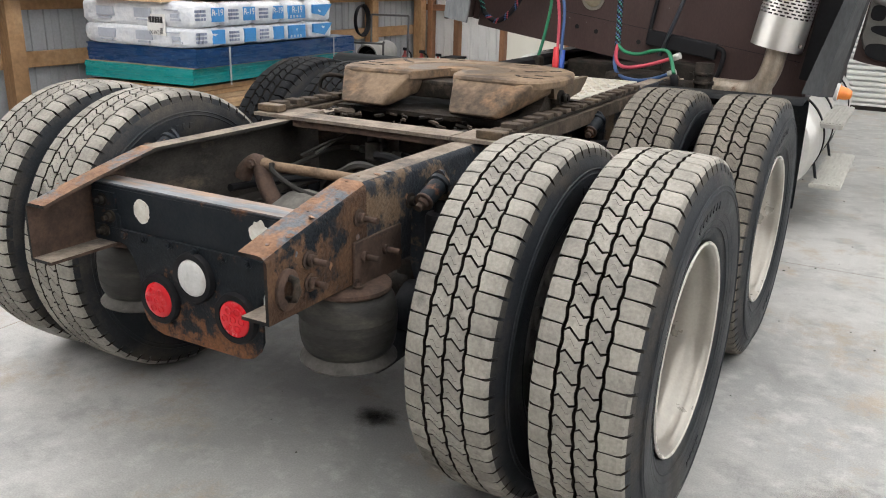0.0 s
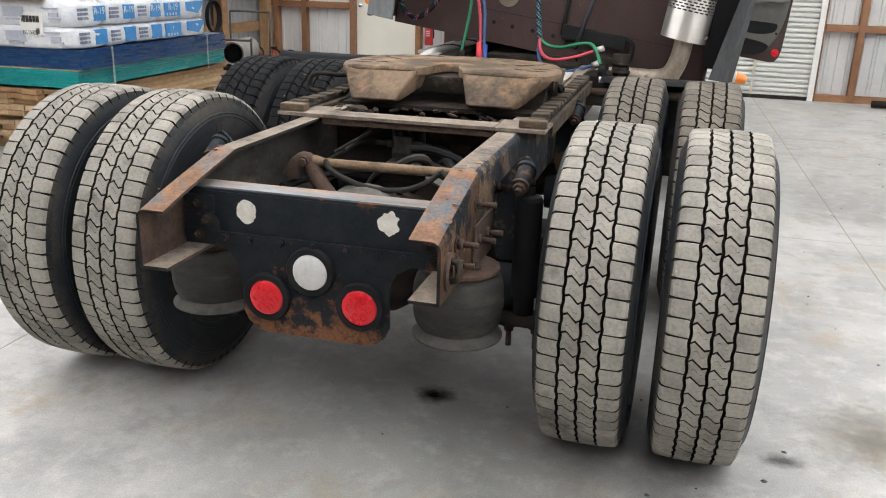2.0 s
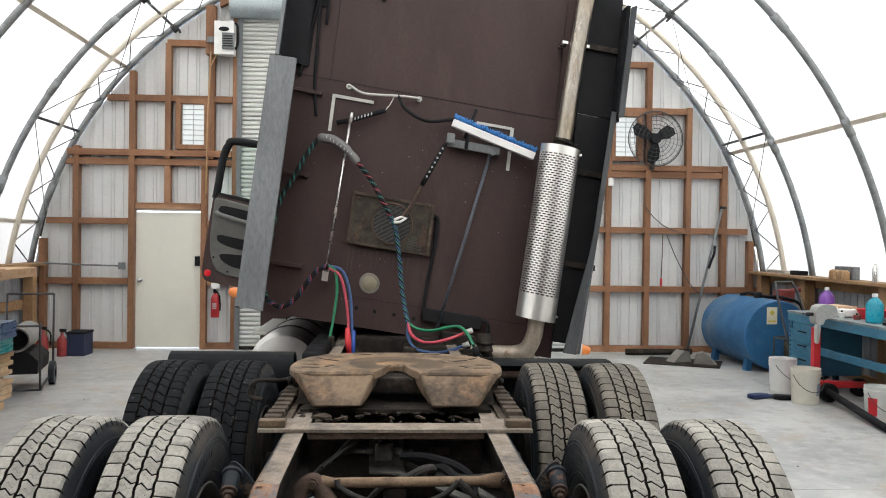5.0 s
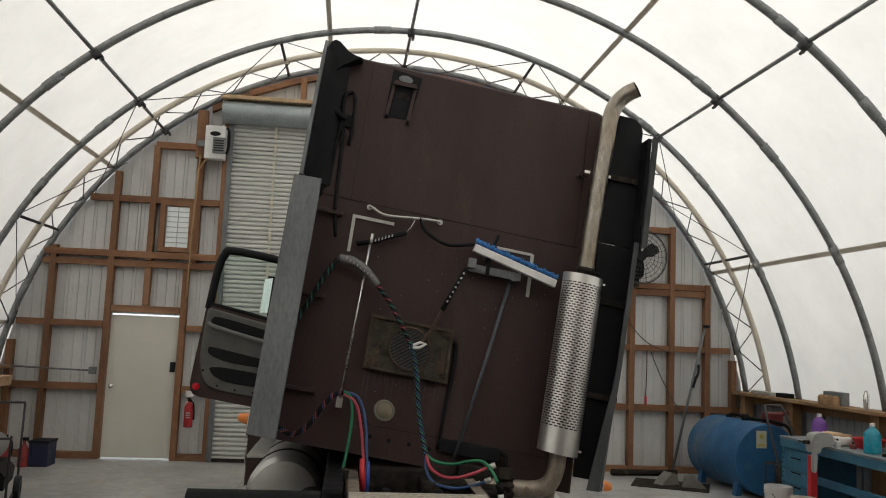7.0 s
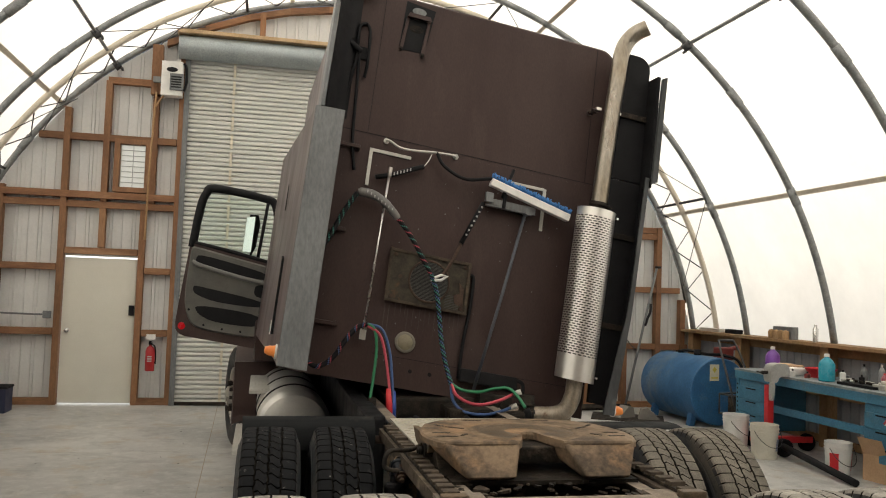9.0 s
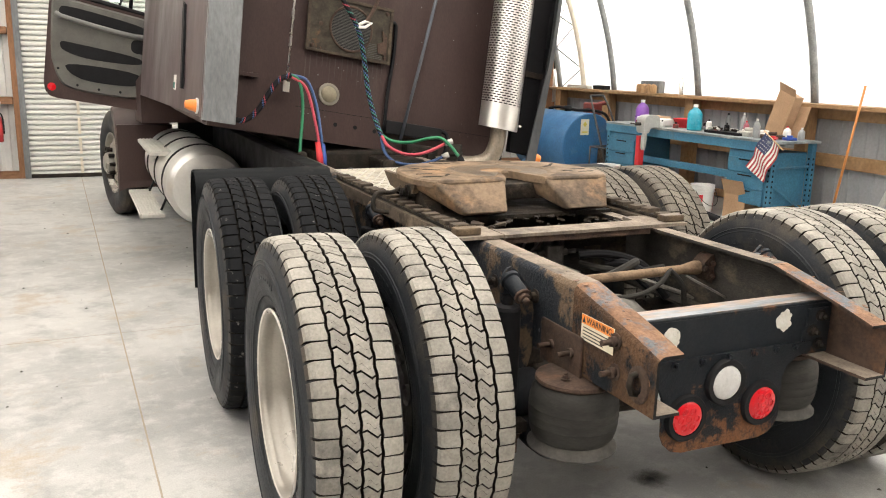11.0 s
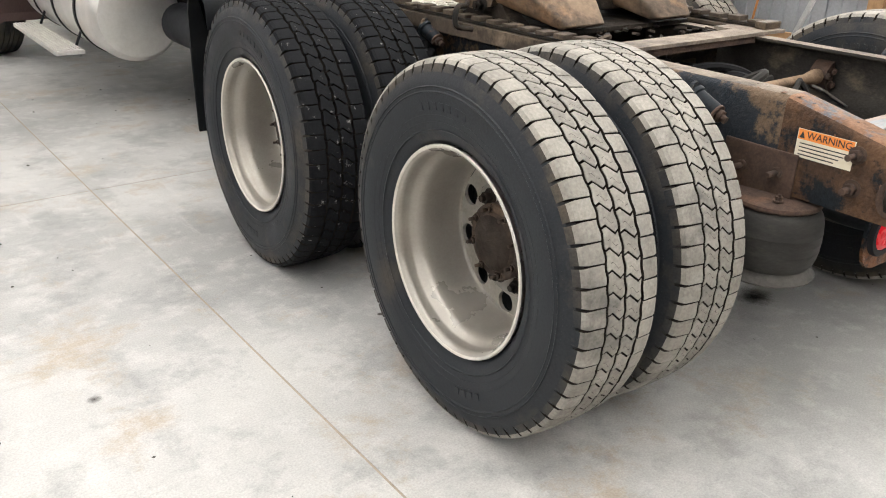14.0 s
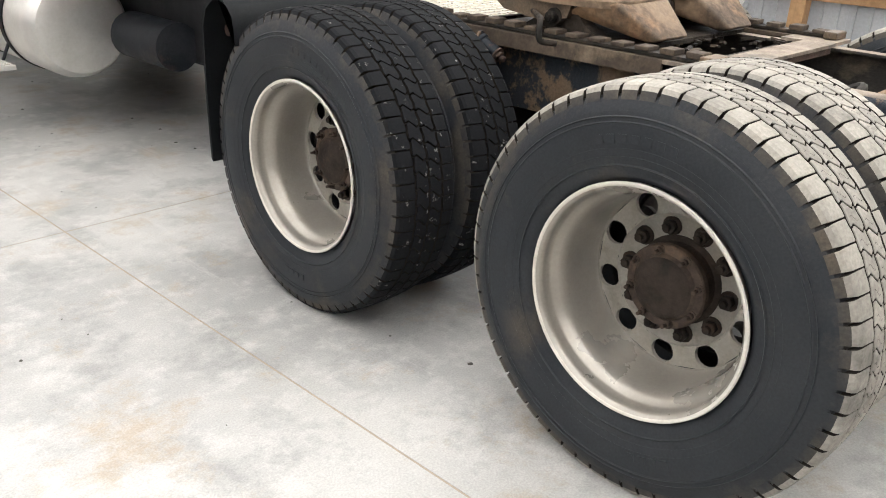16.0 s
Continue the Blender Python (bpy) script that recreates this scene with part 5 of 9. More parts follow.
def coupling_plate():
    """Flat horseshoe top with a throat towards the tail."""
    zt = 1.098
    half = [(0.045, 1.43), (0.055, 1.375), (0.075, 1.31), (0.098, 1.272), (0.13, 1.262), (0.36, 1.262), (0.41, 1.275), (0.44, 1.31), (0.468, 1.39), (0.475, 1.48), (0.462, 1.60), (0.42, 1.72),
            (0.34, 1.815), (0.20, 1.87), (0.0, 1.885)]
    loop = half + [(-x, y) for x, y in half[:-1][::-1]] + [(-0.03, 1.475), (0.0, 1.49), (0.03, 1.475)]
    b = new_bm()

    def wear(x, y):
        return zt - 0.004 * max(0.0, 1 - abs(math.hypot(x / 1.12, y - 1.5) - 0.16) / 0.08)
    rows = []
    for f, dz in ((0.0, -0.032), (0.0, -0.010), (0.008, -0.002), (0.018, 0.0)):
        c = Vector((0, 1.57))
        ring = []
        for x, y in loop:
            d = (c - Vector((x, y)))
            d.normalize()
            ring.append(b.verts.new((x + d.x * f, y + d.y * f, zt + dz)))
        rows.append(ring)
    n = len(loop)
    for p, q in zip(rows, rows[1:]):
        for i in range(n):
            b.faces.new((p[i], p[(i + 1) % n], q[(i + 1) % n], q[i]))
    f0, f1 = b.faces.new(rows[0]), b.faces.new(rows[-1])
    bmesh.ops.triangulate(b, faces=[f0, f1])
    bmesh.ops.recalc_face_normals(b, faces=b.faces[:])
    return b


fw = part("coupling_plate", coupling_plate(), M["fifth"], bed, "rusty brown fifth wheel plate with a worn horseshoe", smooth=20)
for s in (-1, 1):
    b = new_bm()      # sloping ramp under the tail edge of the plate
    top = [(0.098, 1.268, 1.088), (0.42, 1.274, 1.088), (0.462, 1.39, 1.07), (0.062, 1.40, 1.07)]
    low = [(0.150, 1.135, 0.978), (0.335, 1.135, 0.978), (0.345, 1.175, 0.962), (0.145, 1.175, 0.962), (0.43, 1.46, 1.035), (0.07, 1.46, 1.035)]
    v = [b.verts.new((s * x, y, z)) for x, y, z in top + low]
    for f in ((0, 1, 5, 4), (4, 5, 6, 7), (1, 2, 6, 5), (2, 8, 6), (0, 4, 7, 3), (3, 7, 9), (7, 6, 8, 9), (0, 3, 2, 1), (3, 9, 8, 2)):
        b.faces.new([v[i] for i in f])
    bmesh.ops.recalc_face_normals(b, faces=b.faces[:])
    bmesh.ops.bevel(b, geom=b.edges[:], offset=0.013, segments=3, affect='EDGES', profile=0.55)
    part("plate_ramp", b, M["fifth"], fw, "rusty sloping ramp of the coupling plate", smooth=40)
    b = new_bm()
    prism(b, [(1.42, 1.075), (1.80, 1.075), (1.72, 1.02), (1.55, 1.0), (1.44, 1.02)], "x", s * 0.425, s * 0.45)
    part("plate_skirt", b, M["fifthdark"], fw, "rusty side skirt of the coupling plate")
    for x, y, w, turn in ((0.38, 1.385, 0.045, 4), (0.39, 1.47, 0.04, 0), (0.30, 1.60, 0.045, 35), (0.30, 1.42, 0.03, -50), (0.17, 1.80, 0.05, 12), (0.36, 1.66, 0.03, 50)):
        b = new_bm()
        m = pose(s * x, y, 1.0982, 0, 0, s * turn)
        prism(b, [(-w, 0.0), (-w * 0.7, -0.008), (w * 0.7, -0.009), (w, 0.0), (w * 0.75, 0.007), (-w * 0.6, 0.009)], "z", 0, 0.0012, m)
        part("grease_groove", b, M["grease"], fw, "dark grease groove")
b = new_bm()
n = 44
ring = []
for k in range(n + 1):
    a = radians(-58 + 296 * k / n)
    ring.append([b.verts.new((r * math.cos(a) * 1.10, 1.50 + r * math.sin(a), 1.0984 + dz)) for r, dz in ((0.085, 0.0012), (0.10, 0.0), (0.195, 0.0), (0.215, 0.0016), (0.232, 0.0002))])
for p, q in zip(ring, ring[1:]):
    for i in range(4):
        f = b.faces.new((p[i], p[i + 1], q[i + 1], q[i]))
        f.material_index = 1 if i > 1 else 0
part("worn_ring", b, [M["fifthdark"], M["fifth"]], fw, "polished ring worn by trailer plates")
b = new_bm()
box(b, -0.16, 0.16, 1.34, 1.62, 0.99, 1.06, bevel=0.01)
part("lock_jaw", b, M["grease"], fw, "black greasy lock jaws")
b = new_bm()
tube(b, smooth_line([(-0.42, 1.62, 1.03), (-0.52, 1.50, 1.02), (-0.62, 1.42, 1.03), (-0.64, 1.40, 0.97), (-0.58, 1.38, 0.955)], 5), 0.010, 8)
part("release_handle", b, M["grease"], fw, "bent release handle")

# deck plate with slotted holes
b = new_bm()
box(b, -0.41, 0.38, 1.90, 2.75, 0.954, 0.961)
deck = part("deck_plate", b, plain("worn_bare_aluminium", (0.52, 0.49, 0.43), 0.5, 0.4, bump=0.1), truck, "pale aluminium deck plate with grip slots")
b = new_bm()
for i in range(15):
    for j in range(16):
        x, y = -0.38 + i * 0.053 + (0.028 if j % 2 else 0), 1.92 + j * 0.052
        if x < 0.36:
            box(b, x - 0.018, x + 0.018, y - 0.006, y + 0.006, 0.9612, 0.9655)
grip = part("grip_pattern", b, plain("grip_bars_alu", (0.62, 0.58, 0.5), 0.5, 0.4), deck)
tagged(grip, "raised grip pattern", kind="stuff")

# fenders in front of the drive wheels
M["fenderblack"] = material("dull_black_plastic", (0.008, 0.009, 0.010), (0.013, 0.014, 0.015), (0.04, 0.038, 0.035), rough=0.55, rough2=0.75, scale=9, fine=120, bump=0.2, amount=0.4, patch=(0.58, 0.75), spec=0.08)
for s in (-1, 1):
    b = new_bm()
    prof = [(2.47, 0.42), (2.48, 0.70), (2.475, 0.93), (2.45, 0.99), (2.41, 1.022), (2.36, 1.032), (2.315, 1.018), (2.285, 0.985), (2.275, 0.945), (2.272, 0.885)] if s < 0 else [(2.62, 0.45), (2.62, 0.9), (2.60, 0.955), (2.55, 0.975), (2.44, 0.978), (2.36, 0.97)]
    x0, x1 = (-1.235, -0.56) if s < 0 else (0.56, 1.235)
    t = 0.012
    rows = []
    for x in (x0, x1):
        rows.append([b.verts.new((x, y, z)) for y, z in prof] + [b.verts.new((x, y - t, z - t * 0.8)) for y, z in prof[::-1]])
    m = len(rows[0])
    for k in range(m):
        b.faces.new((rows[0][k], rows[0][(k + 1) % m], rows[1][(k + 1) % m], rows[1][k]))
    b.faces.new(rows[0]), b.faces.new(rows[1])
    bmesh.ops.recalc_face_normals(b, faces=b.faces[:])
    f = part("quarter_fender", b, M["fenderblack"], truck, "black plastic fender and mud flap in front of the drive wheels", smooth=40)
    b = new_bm()
    rod(b, (s * 0.43, 2.40, 0.90), (s * 1.15, 2.44, 0.90), 0.022, 10)
    part("fender_arm", b, M["rust"], f, "rusty support tube")

# fuel tanks, straps and steps
for s in (-1, 1):
    b = new_bm()
    cx, cz, r, ty = (-0.88, 0.635, 0.285, 4.32) if s < 0 else (0.90, 0.53, 0.305, 3.72)
    lathe(b, [(ty, 0.001), (ty + 0.005, r * 0.63), (ty + 0.025, r * 0.87), (ty + 0.07, r * 0.97), (ty + 0.11, r), (6.28, r), (6.32, r * 0.95), (6.36, r * 0.63), (6.365, 0.001)], 48, "y", (cx, 0, cz))
    tank = part("fuel_tank", b, M["alu"], truck, "round brushed aluminium fuel tank", smooth=40)
    for y in (ty + 0.4, ty + 1.0, 5.95):
        b = new_bm()
        lathe(b, [(y - 0.025, r + 0.001), (y - 0.025, r + 0.007), (y + 0.025, r + 0.007), (y + 0.025, r + 0.001)], 48, "y", (cx, 0, cz))
        part("tank_strap", b, M["hblack"], tank, "black strap round the tank", smooth=40)
    for z, x0, x1, y0, y1 in (((0.845, 1.02, 1.23, 4.93, 6.1), (0.42, 1.165, 1.34, 4.60, 5.9)) if s < 0 else ((0.655, 1.16, 1.31, 4.0, 4.95), (0.30, 1.18, 1.36, 3.9, 5.05))):
        b = new_bm()
        box(b, min(s * x0, s * x1), max(s * x0, s * x1), y0, y1, z - 0.028, z, bevel=0.006)
        st = part("step_plate", b, M["alustep"], tank, "ribbed aluminium step")
        for k in range(7):
            b = new_bm()
            xx = s * (x0 + 0.02 + (x1 - x0 - 0.04) * k / 6)
            box(b, xx - 0.006, xx + 0.006, y0 + 0.02, y1 - 0.02, z, z + 0.005)
            part("step_rib", b, M["alustep"], tank)
        for y in (y0 + 0.15, y1 - 0.15):
            b = new_bm()
            rod(b, (s * (x0 + 0.03), y, z - 0.03), (s * (abs(cx) + r * 0.9), y, cz + (0.0 if z > 0.6 else -0.12)), 0.009, 8)
            part("step_bracket", b, M["black"], tank)
    b = new_bm()
    rod(b, (s * 0.66, 3.72, 0.60), (s * 0.66, 4.22, 0.60), 0.125, 24)
    part("air_tank", b, M["black"], truck, "black air reservoir", smooth=40)
b = new_bm()
box(b, -0.86, 0.72, 6.22, 6.30, 0.34, 1.42, bevel=0.02)
part("splash_panel", b, M["fairblack"], truck, "black panel between engine bay and cab")
# added black box that fills the shaded gap between tank and rail
b = new_bm()
box(b, -0.56, -0.44, 2.7, 6.2, 0.50, 0.98, bevel=0.02)
part("battery_box", b, M["fairblack"], truck, "black box along the rail, standing in for a dark void")
# gearbox, hoses and clutter under the cab
for x0, x1, y0, y1, z0, z1 in ((-0.30, 0.30, 3.5, 5.2, 0.55, 0.98), (0.36, 0.56, 3.02, 3.3, 0.74, 0.93), (-0.42, 0.42, 2.55, 2.62, 0.72, 0.93), (-0.46, -0.41, 3.32, 3.40, 0.80, 1.0), (0.05, 0.34, 3.2, 3.5, 0.8, 0.95)):
    b = new_bm()
    box(b, x0, x1, y0, y1, z0, z1, bevel=0.02)
    part("gearbox_housing" if y1 - y0 > 1 else "valve_box", b, M["grease"], truck, "dark greasy box under the cab")
b = new_bm()
rod(b, (0.60, 3.3, 0.82), (0.60, 3.3, 1.03), 0.052, 18)
for z in (0.86, 0.91, 0.96):
    rod(b, (0.60, 3.3, z), (0.60, 3.3, z + 0.02), 0.059, 18)
part("air_dryer", b, M["grease"], truck, "dark ribbed filter canister")
for k in range(9):
    b = new_bm()
    x = -0.45 + 0.11 * k
    tube(b, smooth_line([(x, 2.95 + 0.08 * (k % 3), 0.78), (x + 0.05, 3.15, 0.84 + 0.03 * (k % 3)), (x + 0.1, 3.35, 0.80), (x + 0.02 * (k % 4), 3.7, 0.9)], 5), 0.012 + 0.004 * (k % 3), 7)
    part("air_line", b, M["hblack"] if k % 3 else M["grease"], truck, "dark air line")

# ---- tilted cab ----
CU = Vector((math.cos(radians(8.8)), 0, -math.sin(radians(8.8))))
CV = Vector((math.sin(radians(6.3)), 0.08, math.cos(radians(6.3))))
CO = Vector((-CX, 3.6, 1.34))
CAB = Matrix(((CU.x, 0, CV.x, CO.x), (CU.y, 1, CV.y, CO.y), (CU.z, 0, CV.z, CO.z), (0, 0, 0, 1)))      # (across, forward, up) in the leaning cab


def lean(b):
    for v in b.verts:
        v.co = CAB @ v.co
    return b


def cpart(name, b, mat, parent, label="", smooth=False):
    return part(name, lean(b), mat, parent, label, smooth)


def round_outline(x0, x1, z0, z1, r, n=6, corners=(1, 1, 1, 1)):
    out = []
    for (cx, cz, a0), use in zip(((x1, z0, 270), (x1, z1, 0), (x0, z1, 90), (x0, z0, 180)), corners):
        if not use:
            out.append((cx, cz))
            continue
        ox, oz = cx - r if cx == x1 else cx + r, cz - r if cz == z1 else cz + r
        out += [(ox + r * math.cos(radians(a0 + 90 * k / n)), oz + r * math.sin(radians(a0 + 90 * k / n))) for k in range(n + 1)]
    return out


b = new_bm()
ol = round_outline(-0.955, 1.175, -0.335, 2.43, 0.13, 6, (0, 1, 1, 0))
rings = []
for w, inset, front in ((0.0, 0.02, 0), (0.012, 0.006, 0), (0.04, 0.0, 0), (1.7, 0.0, 0), (2.15, 0.02, 0.35), (2.45, 0.05, 0.95)):
    rings.append([b.verts.new((0.11 + (x - 0.11) * (1 - inset / 1.06), w, min(z, 2.43 - front) - (inset if z > 2 else 0))) for x, z in ol])
n = len(ol)
for p, q in zip(rings, rings[1:]):
    for k in range(n):
        b.faces.new((p[k], p[(k + 1) % n], q[(k + 1) % n], q[k]))
b.faces.new(rings[0]), b.faces.new(rings[-1])
bmesh.ops.recalc_face_normals(b, faces=b.faces[:])
cab = cpart("cab", b, M["brownpaint"], truck, "maroon brown sleeper cab leaning to one side", 30)

for sx0, sx1, sz0, sz1 in ((-0.93, 1.15, 1.366, 1.370), (-0.640, -0.637, 1.372, 2.40), (1.005, 1.008, 1.372, 2.41), (-0.40, 1.1, -0.132, -0.129)):
    b = new_bm()       # seams of the back wall
    box(b, sx0, sx1, -0.0025, 0.0, sz0, sz1)
    cpart("panel_seam", b, M["fairblack"], cab, "dark seam between back wall panels")
rb = new_bm()
for k in range(22):
    for z in (1.345, -0.15):
        x = -0.35 + k * 0.068
        rod(rb, (x, 0.0, z), (x, -0.003, z), 0.005, 6)
for k in range(24):
    rod(rb, (-0.80 + 0.02 * (k % 2), 0.0, -0.1 + k * 0.06), (-0.80 + 0.02 * (k % 2), -0.003, -0.1 + k * 0.06), 0.005, 6)
tagged(cpart("rivets", rb, M["brownpaint"], cab, "small rivet heads"), kind="stuff")
for x, z in ((-0.12, -0.21), (0.02, -0.21), (0.16, -0.215), (-0.25, -0.205)):
    b = new_bm()
    rod(b, (x, 0.001, z), (x, -0.003, z), 0.014, 12)
    cpart("drain_hole", b, M["fairblack"], cab)
cb = new_bm()
for k in range(46):
    x, z, r = random.uniform(-0.7, 0.9), random.uniform(-0.2, 1.25), random.uniform(0.002, 0.005)
    rod(cb, (x, 0.0, z), (x, -0.0015, z), r, 5)
tagged(cpart("paint_chips", cb, M["trimgrey"], cab, "small chips of bare metal"), kind="stuff")

# side fairings
b = new_bm()
box(b, -1.03, -1.005, -0.33, 0.25, -0.30, 1.40, bevel=0.006)
box(b, -0.985, -0.95, 0.0, 0.25, -0.30, 1.40)
fairing = cpart("side_fairing", b, M["brownpaint"], cab, "maroon side fairing behind the cab door", 30)
b = new_bm()
prism(b, [(-1.032, -0.30), (-1.028, -0.335), (-0.93, -0.362), (-0.845, -0.372), (-0.840, -0.360), (-0.93, -0.345), (-1.015, -0.315)], "z", -0.29, 1.405)
cpart("rubber_edge", b, M["trimgrey"], cab, "weathered grey flexible edging", 30)
b = new_bm()
prism(b, [(1.42, -0.31), (1.72, -0.30), (2.05, -0.27), (2.30, -0.22), (2.44, -0.16), (2.47, -0.06), (2.40, 0.10), (1.42, 0.22)], "x", -1.0, -0.975, Matrix(((1, 0, 0, 0), (0, 0, 1, 0), (0, 1, 0, 0), (0, 0, 0, 1))))
uf = cpart("upper_fairing", b, M["trimgrey"], cab, "grey upper roof fairing with a curled top")
b = new_bm()
prism(b, [(-0.97, -0.28), (-0.955, -0.24), (-0.90, -0.12), (-0.80, 0.0), (-0.72, 0.02), (-0.80, 0.06), (-0.95, 0.05)], "z", 1.43, 2.36)
prism(b, [(-0.972, 2.28), (-0.970, 2.41), (-0.957, 2.455), (-0.93, 2.475), (-0.90, 2.468), (-0.87, 2.445), (-0.83, 2.412), (-0.78, 2.392), (-0.72, 2.382), (-0.76, 2.365), (-0.85, 2.30), (-0.90, 2.24)], "y", -0.12, 0.03)
cpart("fairing_liner", b, M["fairblack"], cab, "black inner side of the fairing", 40)
b = new_bm()
prism(b, round_outline(1.13, 1.375, 1.42, 2.38, 0.10, 6, (0, 1, 0, 0)), "y", -0.16, -0.13)
box(b, 1.375, 1.40, -0.30, 0.2, 1.38, 2.21)
cpart("upper_fairing", b, M["fairblack"], cab, "black upper fairing behind the exhaust stack", 40)
b = new_bm()
prism(b, [(1.385, 1.40), (1.425, 1.42), (1.435, 2.21), (1.40, 2.19)], "y", -0.34, -0.31)
cpart("rubber_edge", b, M["edgedark"], cab, "dark grey flexible edging")
b = new_bm()
prism(b, [(1.13, -0.2), (1.30, -0.2), (1.36, 0.6), (1.385, 1.41), (1.13, 1.41)], "y", -0.17, -0.14)
prism(b, [(1.30, -0.22), (1.322, -0.22), (1.36, 0.6), (1.398, 1.41), (1.375, 1.41), (1.34, 0.6)], "y", -0.21, 0.2)
cpart("side_fairing", b, M["fairblack"], cab, "black side fairing behind the muffler")
b = new_bm()
rows = []
for z, x0, x1 in ((-0.25, 1.178, 1.325), (-0.1, 1.20, 1.332), (0.1, 1.23, 1.342), (0.3, 1.262, 1.352), (0.42, 1.284, 1.358), (0.6, 1.300, 1.366), (0.8, 1.308, 1.374), (1.05, 1.320, 1.385), (1.44, 1.335, 1.402)):
    rows.append([b.verts.new(p) for p in ((x0, -0.335, z), (x0 + (x1 - x0) * 0.6, -0.315, z), (x1, -0.20, z), (x1 - 0.012, -0.195, z), (x0 + (x1 - x0) * 0.55, -0.300, z), (x0, -0.322, z))])
for p, q in zip(rows, rows[1:]):
    for k in range(6):
        b.faces.new((p[k], p[(k + 1) % 6], q[(k + 1) % 6], q[k]))
b.faces.new(rows[0]), b.faces.new(rows[-1])
bmesh.ops.recalc_face_normals(b, faces=b.faces[:])
cpart("rubber_edge", b, M["edgedark"], cab, "wavy dark grey flexible edging")
for z in (1.9, 1.0, 0.35):
    b = new_bm()
    box(b, 1.13, 1.37, -0.19, -0.172, z - 0.02, z + 0.02, bevel=0.003)
    cpart("fairing_bracket", b, M["grease"], cab)
for z, x0, x1 in ((1.25, -0.95, -0.68), (0.66, -0.88, -0.70), (0.02, -0.90, -0.66)):
    b = new_bm()
    box(b, x0, x1, -0.05, -0.02, z - 0.012, z + 0.012, bevel=0.003)
    box(b, x1 - 0.03, x1, -0.02, 0.0, z - 0.02, z + 0.02)
    cpart("fairing_bracket", b, M["brownpaint"], cab)
# grab slot and window on the near side, marker lamps
b = new_bm()
prism(b, [(-0.20, -0.14), (-0.13, -0.14), (-0.03, 0.36), (-0.05, 0.42), (-0.12, 0.40)], "x", -1.082, -1.066, Matrix(((1, 0, 0, 0), (0, 1, 0, 0.5), (0, 0, 1, 0), (0, 0, 0, 1))))
cpart("grab_recess", b, M["fairblack"], fairing)
b = new_bm()
prism(b, [(-1.0305, -0.26), (-1.175, 2.3), (-0.96, 2.3), (-0.96, 0.27), (-1.004, 0.25)], "z", -0.28, 1.40)
prism(b, [(-0.99, 0.26), (-1.03, 2.2), (-0.957, 2.2), (-0.957, 0.27)], "z", 1.401, 2.05)
side = cpart("cab_side", b, M["sheenpaint"], cab, "glossy maroon cab side with grey reflections painted in")
b = new_bm()
prism(b, [(0.95, 0.80), (0.99, 0.80), (1.06, 1.02), (1.02, 1.02)], "x", -1.106, -1.094)
cpart("grab_recess", b, M["fairblack"], side)
b = new_bm()
box(b, -1.085, -1.072, 0.60, 0.72, -0.16, -0.06)
cpart("side_sticker", b, M["white"], side, "small pale sticker")
b = new_bm()
box(b, -1.088, -1.0853, 0.62, 0.70, -0.15, -0.11)
cpart("sticker_band", b, M["hteal"], side)
for x, w, z in ((-1.055, -0.16, -0.22), (1.352, -0.134, -0.225)):
    b = new_bm()
    s = -1 if x < 0 else 1
    lathe(b, [(0.0, 0.040), (s * 0.012, 0.042), (s * 0.02, 0.036), (s * 0.05, 0.032), (s * 0.075, 0.022), (s * 0.08, 0.001)], 20, "x", (x - s * 0.02, w, z))
    cpart("marker_lamp", b, M["amber"], cab, "amber marker lamp", 40)
    b = new_bm()
    lathe(b, [(-s * 0.03, 0.02), (-s * 0.02, 0.046), (-s * 0.005, 0.048), (-s * 0.002, 0.038)], 20, "x", (x - s * 0.005, w, z))
    cpart("lamp_base", b, M["white"], cab, "pale lamp base", 40)

# roof air duct bracket, aerial bracket with cable
b = new_bm()
prism(b, [(-0.505, 2.02), (-0.50, 2.02), (-0.44, 2.03), (-0.335, 2.03), (-0.32, 2.015), (-0.27, 2.37), (-0.49, 2.395)], "y", -0.004, -0.0005)
duct = cpart("duct_recess", b, M["fairblack"], cab, "dark recess of a roof duct")
b = new_bm()
prism(b, [(-0.475, 2.27), (-0.30, 2.27), (-0.31, 2.30), (-0.465, 2.30)], "y", -0.05, -0.005)
prism(b, [(-0.505, 2.015), (-0.48, 2.015), (-0.455, 2.28), (-0.475, 2.28)], "y", -0.02, -0.005)
prism(b, [(-0.345, 2.0), (-0.318, 2.0), (-0.30, 2.28), (-0.32, 2.28)], "y", -0.02, -0.005)
cpart("duct_bracket", b, M["brownpaint"], duct)
for x, z in ((-0.39, 2.335), (-0.395, 2.20)):
    b = new_bm()
    lathe(b, [(-0.0045, 0.001), (-0.0055, 0.048), (-0.005, 0.052)], 24, "y", (0, 0, 0))
    for v in b.verts:
        v.co = Vector((x + v.co.x, v.co.y, z + v.co.z * 0.55))
    cpart("duct_hole", b, M["trimgrey"] if z > 2.3 else M["grease"], duct)
for x, z in ((-0.49, 2.03), (-0.33, 2.015)):
    b = new_bm()
    bolt(b, (x, -0.02, z), (0, -1, 0), 0.009, 0.016)
    cpart("bolt", b, M["grease"], duct)
b = new_bm()
tube(b, smooth_line([(-0.95, -0.05, 2.02), (-0.85, -0.05, 1.97), (-0.77, -0.03, 1.93)], 4), 0.022, 8)
box(b, -0.79, -0.72, -0.02, -0.002, 1.88, 1.97, bevel=0.003)
arm = cpart("fairing_arm", b, M["fairblack"], cab, "black fairing strut with a bolted foot")
